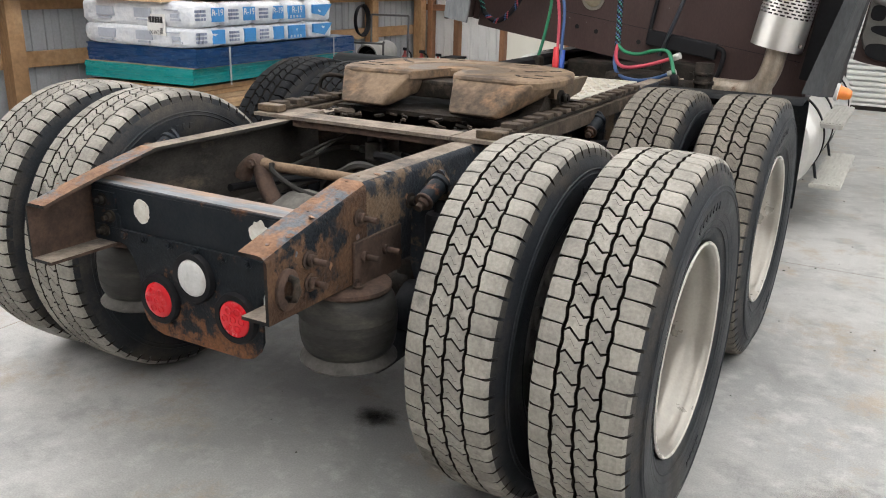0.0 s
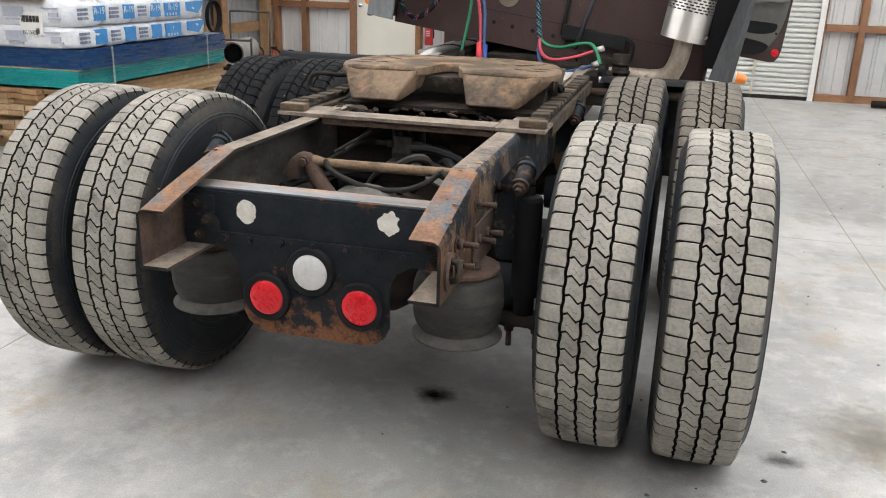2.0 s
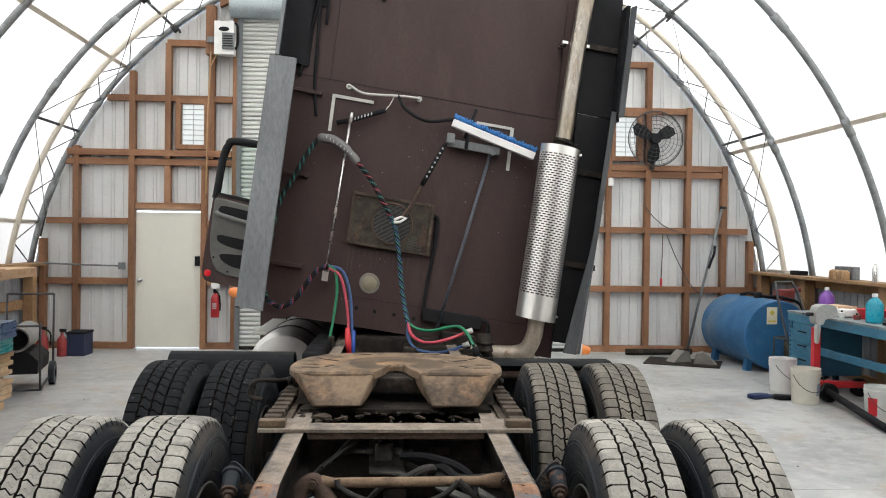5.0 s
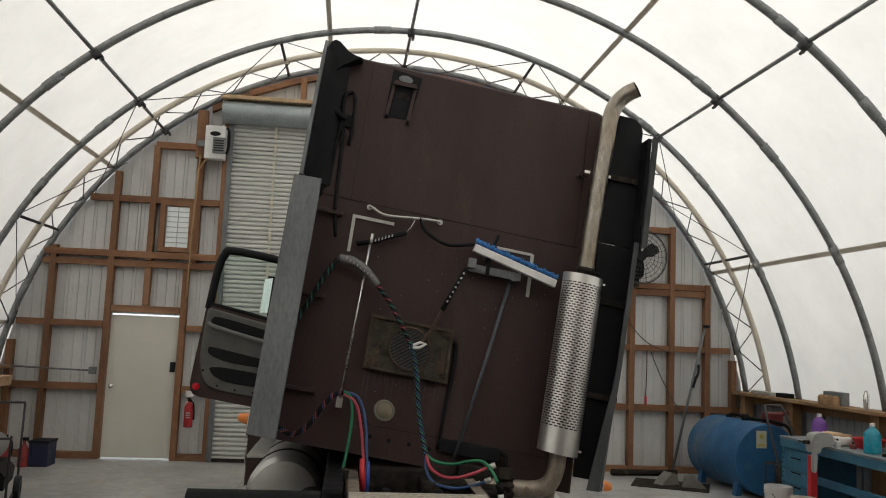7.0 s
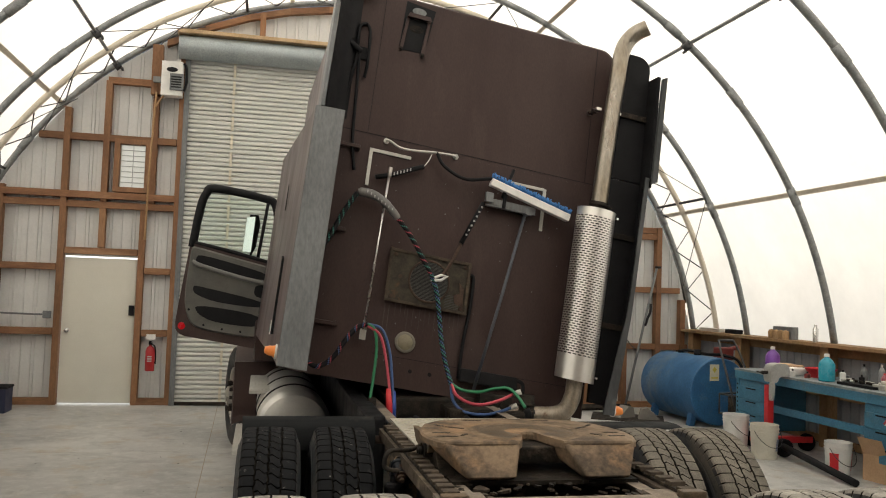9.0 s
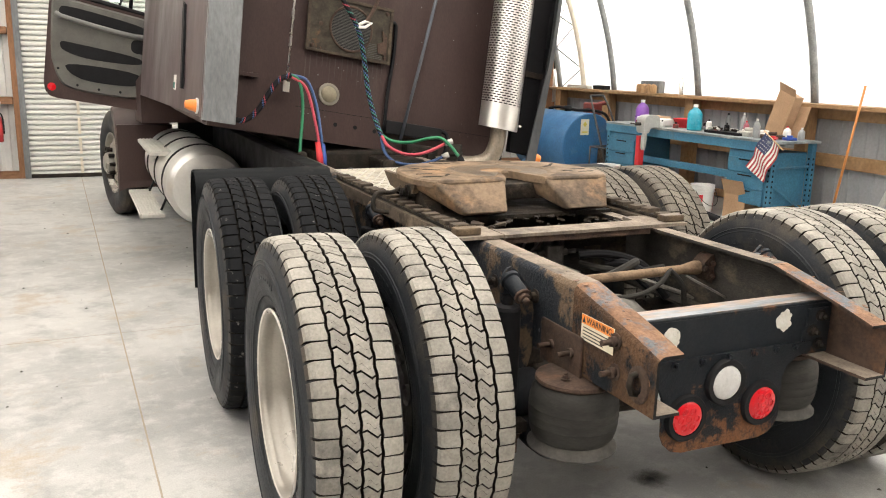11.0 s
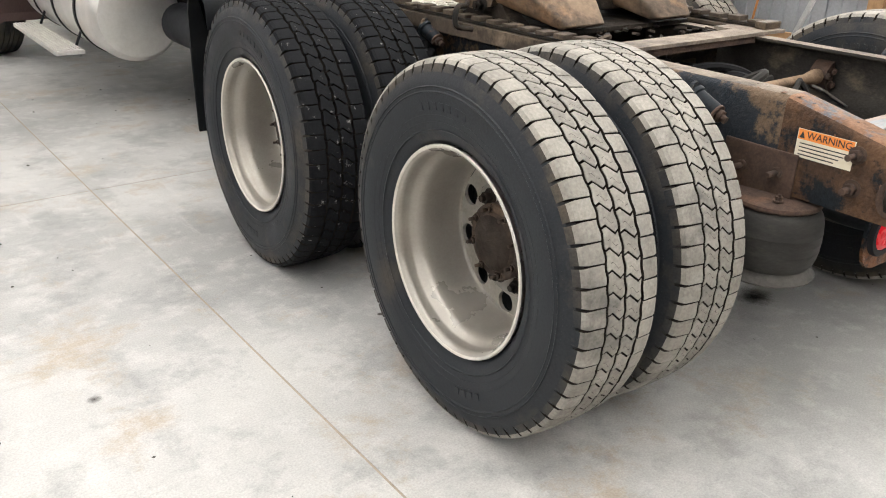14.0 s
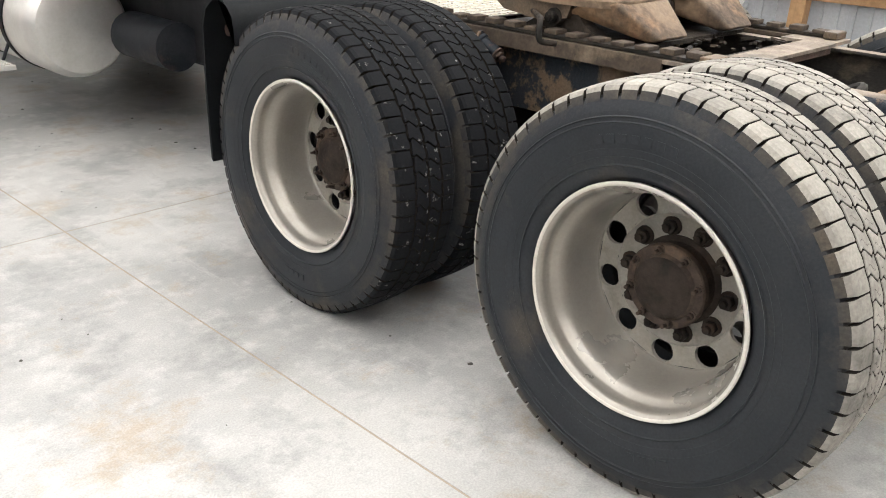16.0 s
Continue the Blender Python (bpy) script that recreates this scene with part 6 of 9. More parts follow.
for pts in ([(-0.755, -0.01, 2.15), (-0.80, -0.03, 2.11), (-0.80, -0.03, 2.0), (-0.785, -0.03, 1.9)], [(-0.755, -0.01, 2.15), (-0.73, -0.04, 2.1), (-0.72, -0.05, 2.0), (-0.715, -0.04, 1.84), (-0.72, -0.02, 1.75)],
            [(-0.79, -0.03, 1.92), (-0.83, -0.02, 1.6), (-0.86, -0.02, 1.35)], [(-0.78, -0.03, 1.92), (-0.76, -0.03, 1.6), (-0.74, -0.03, 1.3), (-0.70, -0.04, 1.08)]):
    b = new_bm()
    tube(b, smooth_line(pts, 6), 0.012, 8)
    cpart("cable", b, M["hblack"], cab, "black cable")

# rusty condenser with round mesh
DRIP = plain("dried_dirt_run", (0.062, 0.045, 0.042), 0.7)
b = new_bm()
prism(b, [(-0.365, 0.245), (0.20, 0.25), (0.205, 0.595), (0.18, 0.60), (0.18, 0.585), (-0.33, 0.60), (-0.365, 0.615)], "y", -0.045, -0.002)
grl = cpart("condenser", b, material("rusty_olive_sheet", (0.045, 0.036, 0.022), (0.022, 0.017, 0.012), (0.12, 0.058, 0.026), rough=0.7, scale=16, fine=90, bump=0.5, amount=0.6, patch=(0.56, 0.66)), cab, "rusty square condenser housing")
for x0, x1, z0, z1 in ((-0.372, 0.212, 0.238, 0.256), (-0.372, 0.212, 0.584, 0.604), (-0.372, -0.352, 0.257, 0.583), (0.190, 0.212, 0.257, 0.583)):
    b = new_bm()
    box(b, x0, x1, -0.056, -0.0455, z0, z1, bevel=0.002)
    cpart("housing_rim", b, M["greasedust"], grl, "dark folded rim")
for x, z in ((-0.33, 0.565), (0.17, 0.565), (-0.33, 0.275), (0.17, 0.275), (-0.28, 0.42)):
    b = new_bm()
    bolt(b, (x, -0.045, z), (0, -1, 0), 0.010, 0.016)
    cpart("screw", b, M["rust"], grl)
b = new_bm()
lathe(b, [(-0.048, 0.150), (-0.056, 0.146), (-0.056, 0.138), (-0.047, 0.134)], 40, "y", (-0.075, 0, 0.42))
cpart("fan_ring", b, M["rust"], grl, "rusty ring", 40)
b = new_bm()
disc(b, (-0.075, -0.0465, 0.42), 0.136, "y", 40)
cpart("mesh_backing", b, M["fairblack"], grl)
b = new_bm()
for k in range(-14, 15):
    z = k * 0.0092
    hw = math.sqrt(max(0, 0.134 ** 2 - z * z))
    if hw > 0.01:
        box(b, -0.075 - hw, -0.075 + hw, -0.052, -0.048, 0.42 + z - 0.0022, 0.42 + z + 0.0022)
for k in range(9):
    box(b, 0.05, 0.15, -0.050, -0.046, 0.262 + k * 0.011, 0.266 + k * 0.011)
tagged(cpart("condenser_face", b, plain("dusty_dark_fin", (0.075, 0.073, 0.068), 0.6), grl, "fine dark fins"), kind="stuff")
b = new_bm()
prism(b, [(0.12, 0.30), (0.18, 0.29), (0.175, 0.42), (0.14, 0.45), (0.15, 0.38), (0.11, 0.36)], "y", -0.058, -0.047)
cpart("torn_flap", b, M["rust"], grl, "torn orange rusty flap")
b = new_bm()
tube(b, smooth_line([(0.21, -0.02, 0.52), (0.245, -0.02, 0.5), (0.245, -0.02, 0.3), (0.225, -0.02, 0.05), (0.22, -0.02, -0.2)], 5), 0.013, 8)
cpart("drain_pipe", b, M["fairblack"], cab)
for k in range(16):
    b = new_bm()
    x, h = -0.36 + 0.036 * k + random.uniform(-0.012, 0.012), random.uniform(0.06, 0.26)
    w = random.uniform(0.002, 0.005)
    z1 = 0.24 - random.uniform(0.0, 0.03)
    prism(b, [(x - w, z1), (x + w, z1), (x + w * 0.7, z1 - h * 0.6), (x, z1 - h), (x - w * 0.6, z1 - h * 0.5)], "y", -0.0012, 0.0)
    cpart("dirt_drip", b, DRIP, cab, "pale dirt run")
# round plate
b = new_bm()
lathe(b, [(0.0, 0.072), (-0.008, 0.072), (-0.010, 0.067), (-0.009, 0.055), (-0.005, 0.052)], 36, "y", (-0.18, 0, -0.02))
rp = cpart("round_vent", b, plain("dull_aluminium_ring", (0.22, 0.20, 0.165), 0.5, 0.4), cab, "round bolted aluminium ring with a tan cover", 40)
b = new_bm()
lathe(b, [(-0.004, 0.056), (-0.012, 0.050), (-0.014, 0.001)], 32, "y", (-0.18, 0, -0.02))
cpart("vent_cover", b, plain("tan_cover", (0.235, 0.205, 0.14), 0.55), rp, "tan cover")
# grab bars, steel tape strips
b = new_bm()
tube(b, smooth_line([(-0.50, -0.005, 1.34), (-0.48, -0.06, 1.335), (-0.38, -0.065, 1.30), (-0.15, -0.065, 1.325), (-0.03, -0.06, 1.335), (0.01, -0.005, 1.34)], 5), 0.009, 10)
for x in (-0.50, 0.01):
    rod(b, (x, 0, 1.34), (x, -0.012, 1.34), 0.020, 14)
cpart("grab_bar", b, M["alustep"], cab, "chrome grab bar", 40)
for x0, x1, z0, z1 in ((-0.60, -0.31, 1.245, 1.268), (-0.608, -0.585, 1.0, 1.268), (0.44, 0.70, 1.235, 1.255), (0.69, 0.715, 0.94, 1.25)):
    b = new_bm()
    box(b, x0, x1, -0.012, -0.004, z0, z1, bevel=0.002)
    cpart("steel_strip", b, M["alustep"], cab, "flat bare steel strip")


# hose suspension: pogo rods, springs and spiral-wrapped air lines
M["palegrey"] = plain("pale_grey_print", (0.42, 0.42, 0.41), 0.5)


def hose(name, pts, r, mats, label, stripe=None, steps=10, seg=10):
    b = new_bm()
    tube(b, smooth_line(pts, steps), r, seg, stripe=stripe)
    return cpart(name, b, mats, truck, label)


b = new_bm()
tube(b, [(-0.455, -0.07, 1.10), (-0.47, -0.08, 0.6), (-0.488, -0.09, 0.02)], 0.009, 8)
rod(b, (-0.455, -0.07, 1.08), (-0.452, -0.07, 1.15), 0.014, 8)
box(b, -0.51, -0.468, -0.1, -0.075, -0.05, 0.04, bevel=0.004)
cpart("hose_hanger_rod", b, M["chrome"], truck, "thin bright hanger rod")
b = new_bm()
tube(b, [(0.56, -0.05, 1.03), (0.45, -0.06, 0.4), (0.325, -0.07, -0.26)], 0.012, 8)
cpart("hose_hanger_rod", b, plain("dull_grey_tube", (0.09, 0.10, 0.115), 0.5, 0.3), truck, "dull grey hanger tube")
b = new_bm()
tube(b, [(-0.55, -0.06, 1.06), (-0.44, -0.06, 1.10), (-0.22, -0.06, 1.21)], 0.018, 10)
hg = cpart("hanger_spring", b, M["hblack"], truck, "black sleeved hanger spring")
b = new_bm()
tube(b, smooth_line([(-0.22, -0.06, 1.21), (-0.19, -0.06, 1.26), (-0.17, -0.06, 1.32)], 4), 0.004, 6)
cpart("hook", b, M["chrome"], hg)
b = new_bm()
for k in range(7):
    box(b, -0.45 + 0.022 * k, -0.441 + 0.022 * k, -0.081, -0.077, 1.088 + 0.011 * k, 1.108 + 0.011 * k)
cpart("print_bars", b, M["palegrey"], hg, "white printed bars")
hose("hose_wrap", [(-0.66, -0.10, 0.93), (-0.55, -0.11, 0.93), (-0.45, -0.12, 0.88), (-0.36, -0.12, 0.80)], [0.022, 0.027] + [0.033] * 10 + [0.031] * 9 + [0.029] * 8 + [0.026, 0.020], plain("grey_plastic_wrap", (0.15, 0.147, 0.142), 0.25, bump=0.8, scale=26), "grey plastic wrap with white printed marks")
b = new_bm()
for k in range(8):
    box(b, -0.60 + 0.026 * k, -0.593 + 0.026 * k, -0.158, -0.153, 0.930 - 0.012 * k, 0.95 - 0.013 * k)
cpart("print_bars", b, M["palegrey"], hg, "white printed bars")
b = new_bm()
tube(b, [(0.23, -0.10, 1.04), (0.10, -0.12, 0.72)], 0.017, 10)
hs = cpart("hanger_spring", b, M["hblack"], truck, "black sleeved hanger spring with white marks")
b = new_bm()
for k in range(7):
    t0 = k / 9 + 0.12
    box(b, 0.23 - 0.13 * t0 - 0.007, 0.23 - 0.13 * t0 + 0.006, -0.14, -0.136, 1.04 - 0.32 * t0 - 0.007, 1.04 - 0.32 * t0 + 0.006)
cpart("print_bars", b, M["palegrey"], hs, "white printed bars")
hose("hanger_strap", [(0.10, -0.12, 0.72), (0.04, -0.13, 0.56), (-0.02, -0.14, 0.46)], 0.012, M["rust"], "brown strap")
b = new_bm()
tube(b, [(-0.08, -0.15, 0.43), (-0.02, -0.17, 0.44), (0.02, -0.17, 0.475), (-0.02, -0.16, 0.475), (-0.06, -0.15, 0.45)], 0.010, 8, closed=True)
cpart("snap_hook", b, M["white"], hs, "white snap hook")
LOOM = [M["hblack"], M["hteal"], M["hred"], M["hblue"]]
hose("air_line_loom", [(-0.36, -0.12, 0.80), (-0.26, -0.13, 0.70), (-0.17, -0.14, 0.58), (-0.09, -0.15, 0.47)], 0.0165, LOOM, "spiral-wrapped red, green and black air line loom", [0, 0, 0, 2, 0, 0, 0, 1], 14)
hose("air_line_loom", [(-0.09, -0.15, 0.47), (-0.04, -0.15, 0.37), (0.0, -0.15, 0.22), (0.035, -0.16, 0.05), (0.075, -0.2, -0.10), (0.117, -0.266, -0.231)], 0.0165, LOOM, "spiral-wrapped green, blue and black air line loom", [0, 3, 0, 1, 0, 3, 0, 1], 14)
hose("air_line_loom", [(-0.66, -0.10, 0.92), (-0.73, -0.11, 0.78), (-0.80, -0.11, 0.60), (-0.87, -0.10, 0.42), (-0.90, -0.09, 0.1), (-0.91, -0.09, -0.12), (-0.86, -0.1, -0.24)], 0.0165, LOOM, "spiral-wrapped green and black air line loom", [0, 0, 1, 0, 0, 1, 0, 0], 14)
hose("air_line_loom", [(-0.86, -0.10, -0.24), (-0.76, -0.12, -0.27), (-0.67, -0.12, -0.2), (-0.60, -0.12, -0.07), (-0.54, -0.12, 0.02), (-0.47, -0.13, 0.06)], 0.0165, LOOM, "spiral-wrapped red, blue and black air line loom", [0, 0, 0, 0, 0, 3, 0, 2], 14)
hose("air_hose", [(-0.47, -0.13, 0.06), (-0.42, -0.14, 0.03), (-0.39, -0.15, -0.1), (-0.39, -0.17, -0.3), (-0.40, -0.2, -0.48)], 0.010, M["hgreen"], "green air hose")
hose("air_hose", [(-0.47, -0.13, 0.05), (-0.38, -0.15, 0.0), (-0.32, -0.16, -0.15), (-0.27, -0.2, -0.36)], 0.0095, M["hred"], "red air hose")
hose("air_hose", [(-0.47, -0.12, 0.06), (-0.37, -0.14, 0.04), (-0.30, -0.15, -0.1), (-0.26, -0.18, -0.3), (-0.23, -0.2, -0.5)], 0.010, M["hblue"], "blue air hose")
for pts, key, label in (([(0.08, 3.316, 1.10), (0.14, 3.27, 1.065), (0.24, 3.21, 1.06), (0.34, 3.16, 1.088), (0.42, 3.14, 1.092), (0.465, 3.08, 1.05), (0.50, 3.02, 0.985)], "hgreen", "green air hose"),
                        ([(0.08, 3.316, 1.10), (0.10, 3.24, 1.035), (0.16, 3.14, 0.998), (0.24, 3.09, 0.995), (0.35, 3.10, 1.02), (0.45, 3.13, 1.055)], "hred", "pink air hose"),
                        ([(0.08, 3.32, 1.10), (0.085, 3.27, 1.0), (0.14, 3.21, 0.935), (0.26, 3.17, 0.918), (0.36, 3.15, 0.938), (0.44, 3.14, 0.968)], "hblue", "blue air hose")):
    b = new_bm()
    tube(b, smooth_line(pts, 8), 0.0105, 10)
    part("air_hose", b, M[key], truck, label)
for pts, r, key, label in (([(0.505, 3.01, 0.975), (0.512, 3.0, 0.955), (0.515, 2.995, 0.92)], 0.022, "hblack", "black hose end"), ([(0.515, 2.994, 0.919), (0.517, 2.99, 0.885)], 0.019, "white", "white fitting"),
                           ([(0.45, 3.13, 1.055), (0.50, 3.12, 1.075)], 0.018, "alustep", "brass fitting"), ([(0.44, 3.14, 0.968), (0.48, 3.135, 0.985)], 0.018, "alustep", "steel fitting")):
    b = new_bm()
    tube(b, pts, r, 12)
    part("hose_coupling", b, M[key], truck, label)
for a, c, r, m, l in (((-0.285, -0.195, -0.33), (-0.25, -0.21, -0.52), 0.022, "red", "red coupling handle"), ((-0.245, -0.175, -0.34), (-0.225, -0.2, -0.53), 0.02, "blue", "blue coupling handle"),
                      ((-0.40, -0.2, -0.42), (-0.40, -0.21, -0.55), 0.024, "grease", "dirty coupling")):
    b = new_bm()
    tube(b, [a, Vector(a).lerp(Vector(c), 0.5), c], [r * 0.75, r, r * 0.8], 12)
    cpart("hose_coupling", b, M[m], truck, l)
hose("cable", [(-0.14, -0.06, 1.33), (-0.08, -0.09, 1.24), (0.08, -0.1, 1.18), (0.28, -0.11, 1.22), (0.37, -0.11, 1.17), (0.38, -0.11, 1.03)], 0.013, M["hblack"], "black looped cable")
# bracket shelf on the back wall
b = new_bm()
box(b, 0.25, 0.62, -0.10, -0.002, 1.035, 1.05, bevel=0.003)
box(b, 0.25, 0.62, -0.10, -0.092, 1.03, 1.085, bevel=0.002)
box(b, 0.235, 0.29, -0.14, -0.1, 1.05, 1.12, bevel=0.006)
rod(b, (0.57, -0.11, 1.05), (0.57, -0.02, 1.05), 0.03, 12)
cpart("back_shelf", b, M["trimgrey"], cab, "small dirty metal bracket shelf")
b = new_bm()
box(b, 0.22, 0.64, -0.06, -0.003, -0.215, -0.125, bevel=0.01)
tube(b, smooth_line([(0.60, -0.04, -0.14), (0.68, -0.05, -0.16), (0.685, -0.05, -0.25), (0.67, -0.04, -0.33)], 5), 0.014, 8)
cpart("lower_bracket", b, M["fairblack"], cab, "black lower bracket with a cable")
b = new_bm()
box(b, 0.36, 0.60, -0.12, -0.02, -0.42, -0.26, bevel=0.012)
for x in (0.42, 0.54):
    rod(b, (x, -0.12, -0.33), (x, -0.15, -0.33), 0.03, 12)
cpart("valve_block", b, M["grease"], cab, "greasy valve block")

# exhaust: elbow, muffler with slotted shield, curved stack
MU0, MU1 = Vector((0.990, -0.24, -0.06)), Vector((1.035, -0.24, 1.14))
b = new_bm()
rod(b, MU0, MU1, 0.098, 32)
rod(b, MU1, MU1 + (MU1 - MU0) * 0.05, 0.062, 24)
muf = cpart("muffler", b, M["grease"], truck, "dark muffler body", 40)


def shield():
    b = new_bm()
    rows, cols = 58, 17
    ax = (MU1 - MU0).normalized()
    side = ax.cross(Vector((0, 1, 0))).normalized()
    fwd = side.cross(ax)

    def at(a, t):
        return MU0.lerp(MU1, t) + Vector((-0.010, 0, 0)) + 0.137 * (math.cos(a) * side + math.sin(a) * fwd)
    span = radians(250)
    a0 = radians(-90) - span / 2
    t0, t1 = 0.135, 0.95
    dt = (t1 - t0) / rows
    pitch = span / cols

    def quad(aa, ab, ta, tb):
        n = max(1, int((ab - aa) / radians(9)))
        for k in range(n):
            p, q = aa + (ab - aa) * k / n, aa + (ab - aa) * (k + 1) / n
            b.faces.new([b.verts.new(v) for v in (at(p, ta), at(q, ta), at(q, tb), at(p, tb))]).smooth = True
    for r in range(rows):
        quad(a0, a0 + span, t0 + dt * r, t0 + dt * (r + 0.5))
        off = 0.5 * (r % 2)
        for c in range(-1, cols + 1):
            lo, hi = a0 + pitch * (c + off - 0.15), a0 + pitch * (c + off + 0.15)
            lo, hi = max(lo, a0), min(hi, a0 + span)
            if hi > lo:
                quad(lo, hi, t0 + dt * (r + 0.5), t0 + dt * (r + 1))
    quad(a0, a0 + span, 0.0, t0)
    quad(a0, a0 + span, t1, 1.0)
    bmesh.ops.remove_doubles(b, verts=b.verts[:], dist=0.0003)
    return b


cpart("heat_shield", shield(), M["shield"], muf, "bright perforated steel heat shield with slots")
for z in (-0.02, 1.10):
    for a in (-0.11, 0.11):
        b = new_bm()
        rod(b, (1.0 + a + (z * 0.04), -0.31, z), (1.0 + a + z * 0.04, -0.325, z), 0.009, 8)
        cpart("rivet", b, M["chrome"], muf)
b = new_bm()
tube(b, smooth_line([(1.04, -0.24, 1.18), (1.055, -0.24, 1.6), (1.085, -0.24, 2.1), (1.10, -0.24, 2.33), (1.135, -0.255, 2.44), (1.185, -0.29, 2.505), (1.245, -0.335, 2.545)], 6), 0.058, 28, cap=False)
cpart("exhaust_pipe", b, M["stackpipe"], truck, "tall curved exhaust stack, heat-stained at its foot", 40)
b = new_bm()
tube(b, smooth_line([(1.085, -0.24, 2.1), (1.10, -0.24, 2.33), (1.135, -0.255, 2.44), (1.185, -0.29, 2.505), (1.244, -0.334, 2.5445)], 6), 0.0535, 28, cap=False)
cpart("pipe_bore", b, plain("exhaust_soot", (0.008, 0.0075, 0.007), 0.9, spec=0.1), truck, "sooty inside of the exhaust stack", 40)
b = new_bm()
tube(b, [(1.038, -0.24, 1.165), (1.042, -0.24, 1.195)], 0.068, 24)
bolt(b, (1.11, -0.24, 1.18), (1, 0, 0), 0.01, 0.03)
cpart("stack_clamp", b, M["grease"], truck)
b = new_bm()
tube(b, smooth_line([(0.99, -0.24, -0.05), (0.985, -0.235, -0.17), (0.955, -0.21, -0.27), (0.885, -0.17, -0.322), (0.75, -0.13, -0.347), (0.58, -0.10, -0.372), (0.3, 0.0, -0.41)], 6), 0.057, 20)
rod(b, (0.975, -0.20, -0.25), (0.985, -0.14, -0.39), 0.035, 16)
cpart("exhaust_elbow", b, M["exhaust"], truck, "rusty tan exhaust elbow", 40)
for x in (0.985, 1.14):
    b = new_bm()
    box(b, x - 0.02, x + 0.02, -0.2, -0.01, 1.885, 1.905)
    cpart("stack_bracket", b, M["chrome"], cab)


# open doors
def cab_door(s):
    """Truck door standing open at a right angle, its trimmed inside towards the tail."""
    x0, x1 = (-1.06, -1.93) if s < 0 else (1.22, 1.88)
    m = Matrix(((-(x1 - x0) * -1, 0, 0, x0), (0, 1, 0, 2.62), (0, 0, 1, 0), (0, 0, 0, 1)))
    zb = -0.42 if s < 0 else -0.27
    b = new_bm()
    prism(b, [(0, zb), (0.15, zb - 0.01), (0.88, zb - 0.005), (0.945, zb + 0.008), (0.985, zb + 0.045), (1.003, zb + 0.11), (1.0, zb + 0.3), (0.985, 0.46), (0.90, 0.455), (0.0, 0.39)], "y", 0.0, 0.07, m)
    d = cpart("cab_door", b, M["brownpaint"], truck, "open maroon cab door with grey inner trim")
    frame_pts = [(0.02, 0.39), (0.045, 0.66), (0.13, 0.97), (0.28, 1.03), (0.82, 1.03), (0.905, 0.97), (0.945, 0.82), (0.962, 0.42)]
    b = new_bm()
    tube(b, [m @ p for p in smooth_line([(x, 0.035, z) for x, z in frame_pts], 5)], 0.040, 12)
    cpart("window_frame", b, M["fairblack"], d, "black window frame")
    b = new_bm()
    rod(b, m @ Vector((0.24, 0.03, 0.40)), m @ Vector((0.22, 0.03, 1.01)), 0.016, 8)
    cpart("window_bar", b, M["fairblack"], d)
    b = new_bm()
    tube(b, [m @ p for p in smooth_line([(0.03, 0.02, 0.405), (0.3, 0.018, 0.43), (0.6, 0.018, 0.452), (0.955, 0.02, 0.468)], 4)], 0.020, 10)
    cpart("window_sill", b, M["fairblack"], d, "black rubber sill strip", 40)
    b = new_bm()
    prism(b, frame_pts, "y", 0.032, 0.037, m)
    gl = cpart("window_pane", b, GLASS, d, "faintly green window glass")
    gl.visible_shadow = False
    b = new_bm()
    trim_line = soften([(0.02, zb + 0.10), (0.30, zb + 0.075), (0.70, zb + 0.08), (0.83, zb + 0.11), (0.90, zb + 0.20), (0.955, zb + 0.36), (0.965, 0.30), (0.962, 0.42), (0.93, 0.435), (0.5, 0.40), (0.06, 0.37), (0.01, 0.36), (0.01, 0.2)], 1)
    mid = (0.5, 0.02)
    inner = [(mid[0] + (x - mid[0]) * 0.965, mid[1] + (z - mid[1]) * 0.955) for x, z in trim_line]
    low, high = ([b.verts.new(m @ Vector((x, y, z))) for x, z in line] for line, y in ((trim_line, -0.001), (inner, -0.032)))
    for k in range(len(low)):
        b.faces.new((low[k], low[(k + 1) % len(low)], high[(k + 1) % len(low)], high[k]))
    b.faces.new(high)
    bmesh.ops.recalc_face_normals(b, faces=b.faces[:])
    trim = cpart("door_trim", b, TRIM, d, "dull grey moulded door trim", 30)
    for shape in ([(0.10, -0.04), (0.62, -0.06), (0.86, -0.015), (0.88, 0.06), (0.80, 0.065), (0.10, 0.03)], [(0.10, -0.23), (0.60, -0.25), (0.78, -0.20), (0.84, -0.11), (0.10, -0.10)],
                  [(0.06, 0.22), (0.88, 0.265), (0.90, 0.32), (0.86, 0.37), (0.06, 0.30)], [(0.05, 0.06), (0.22, 0.06), (0.22, 0.18), (0.05, 0.18)]):
        b = new_bm()
        prism(b, soften(shape, 2), "y", -0.036, -0.0322, m)
        cpart("door_pocket", b, M["fairblack"], trim, "dark pocket of the door trim")
    b = new_bm()
    tube(b, [m @ p for p in smooth_line([(0.92, -0.04, 0.285), (0.84, -0.075, 0.262), (0.5, -0.085, 0.225), (0.2, -0.08, 0.205), (0.06, -0.04, 0.215)], 5)], 0.021, 10)
    cpart("pull_handle", b, plain("grey_handle", (0.16, 0.16, 0.15), 0.45), trim, "long grey pull handle", 40)
    for k, (u, z) in enumerate(((0.30, zb + 0.125), (0.50, zb + 0.12), (0.70, zb + 0.13), (0.88, zb + 0.25))):
        b = new_bm()
        rod(b, m @ Vector((u, -0.0325, z)), m @ Vector((u, -0.036, z)), 0.011, 10)
        cpart("trim_screw", b, M["hblack"], trim)
    b = new_bm()
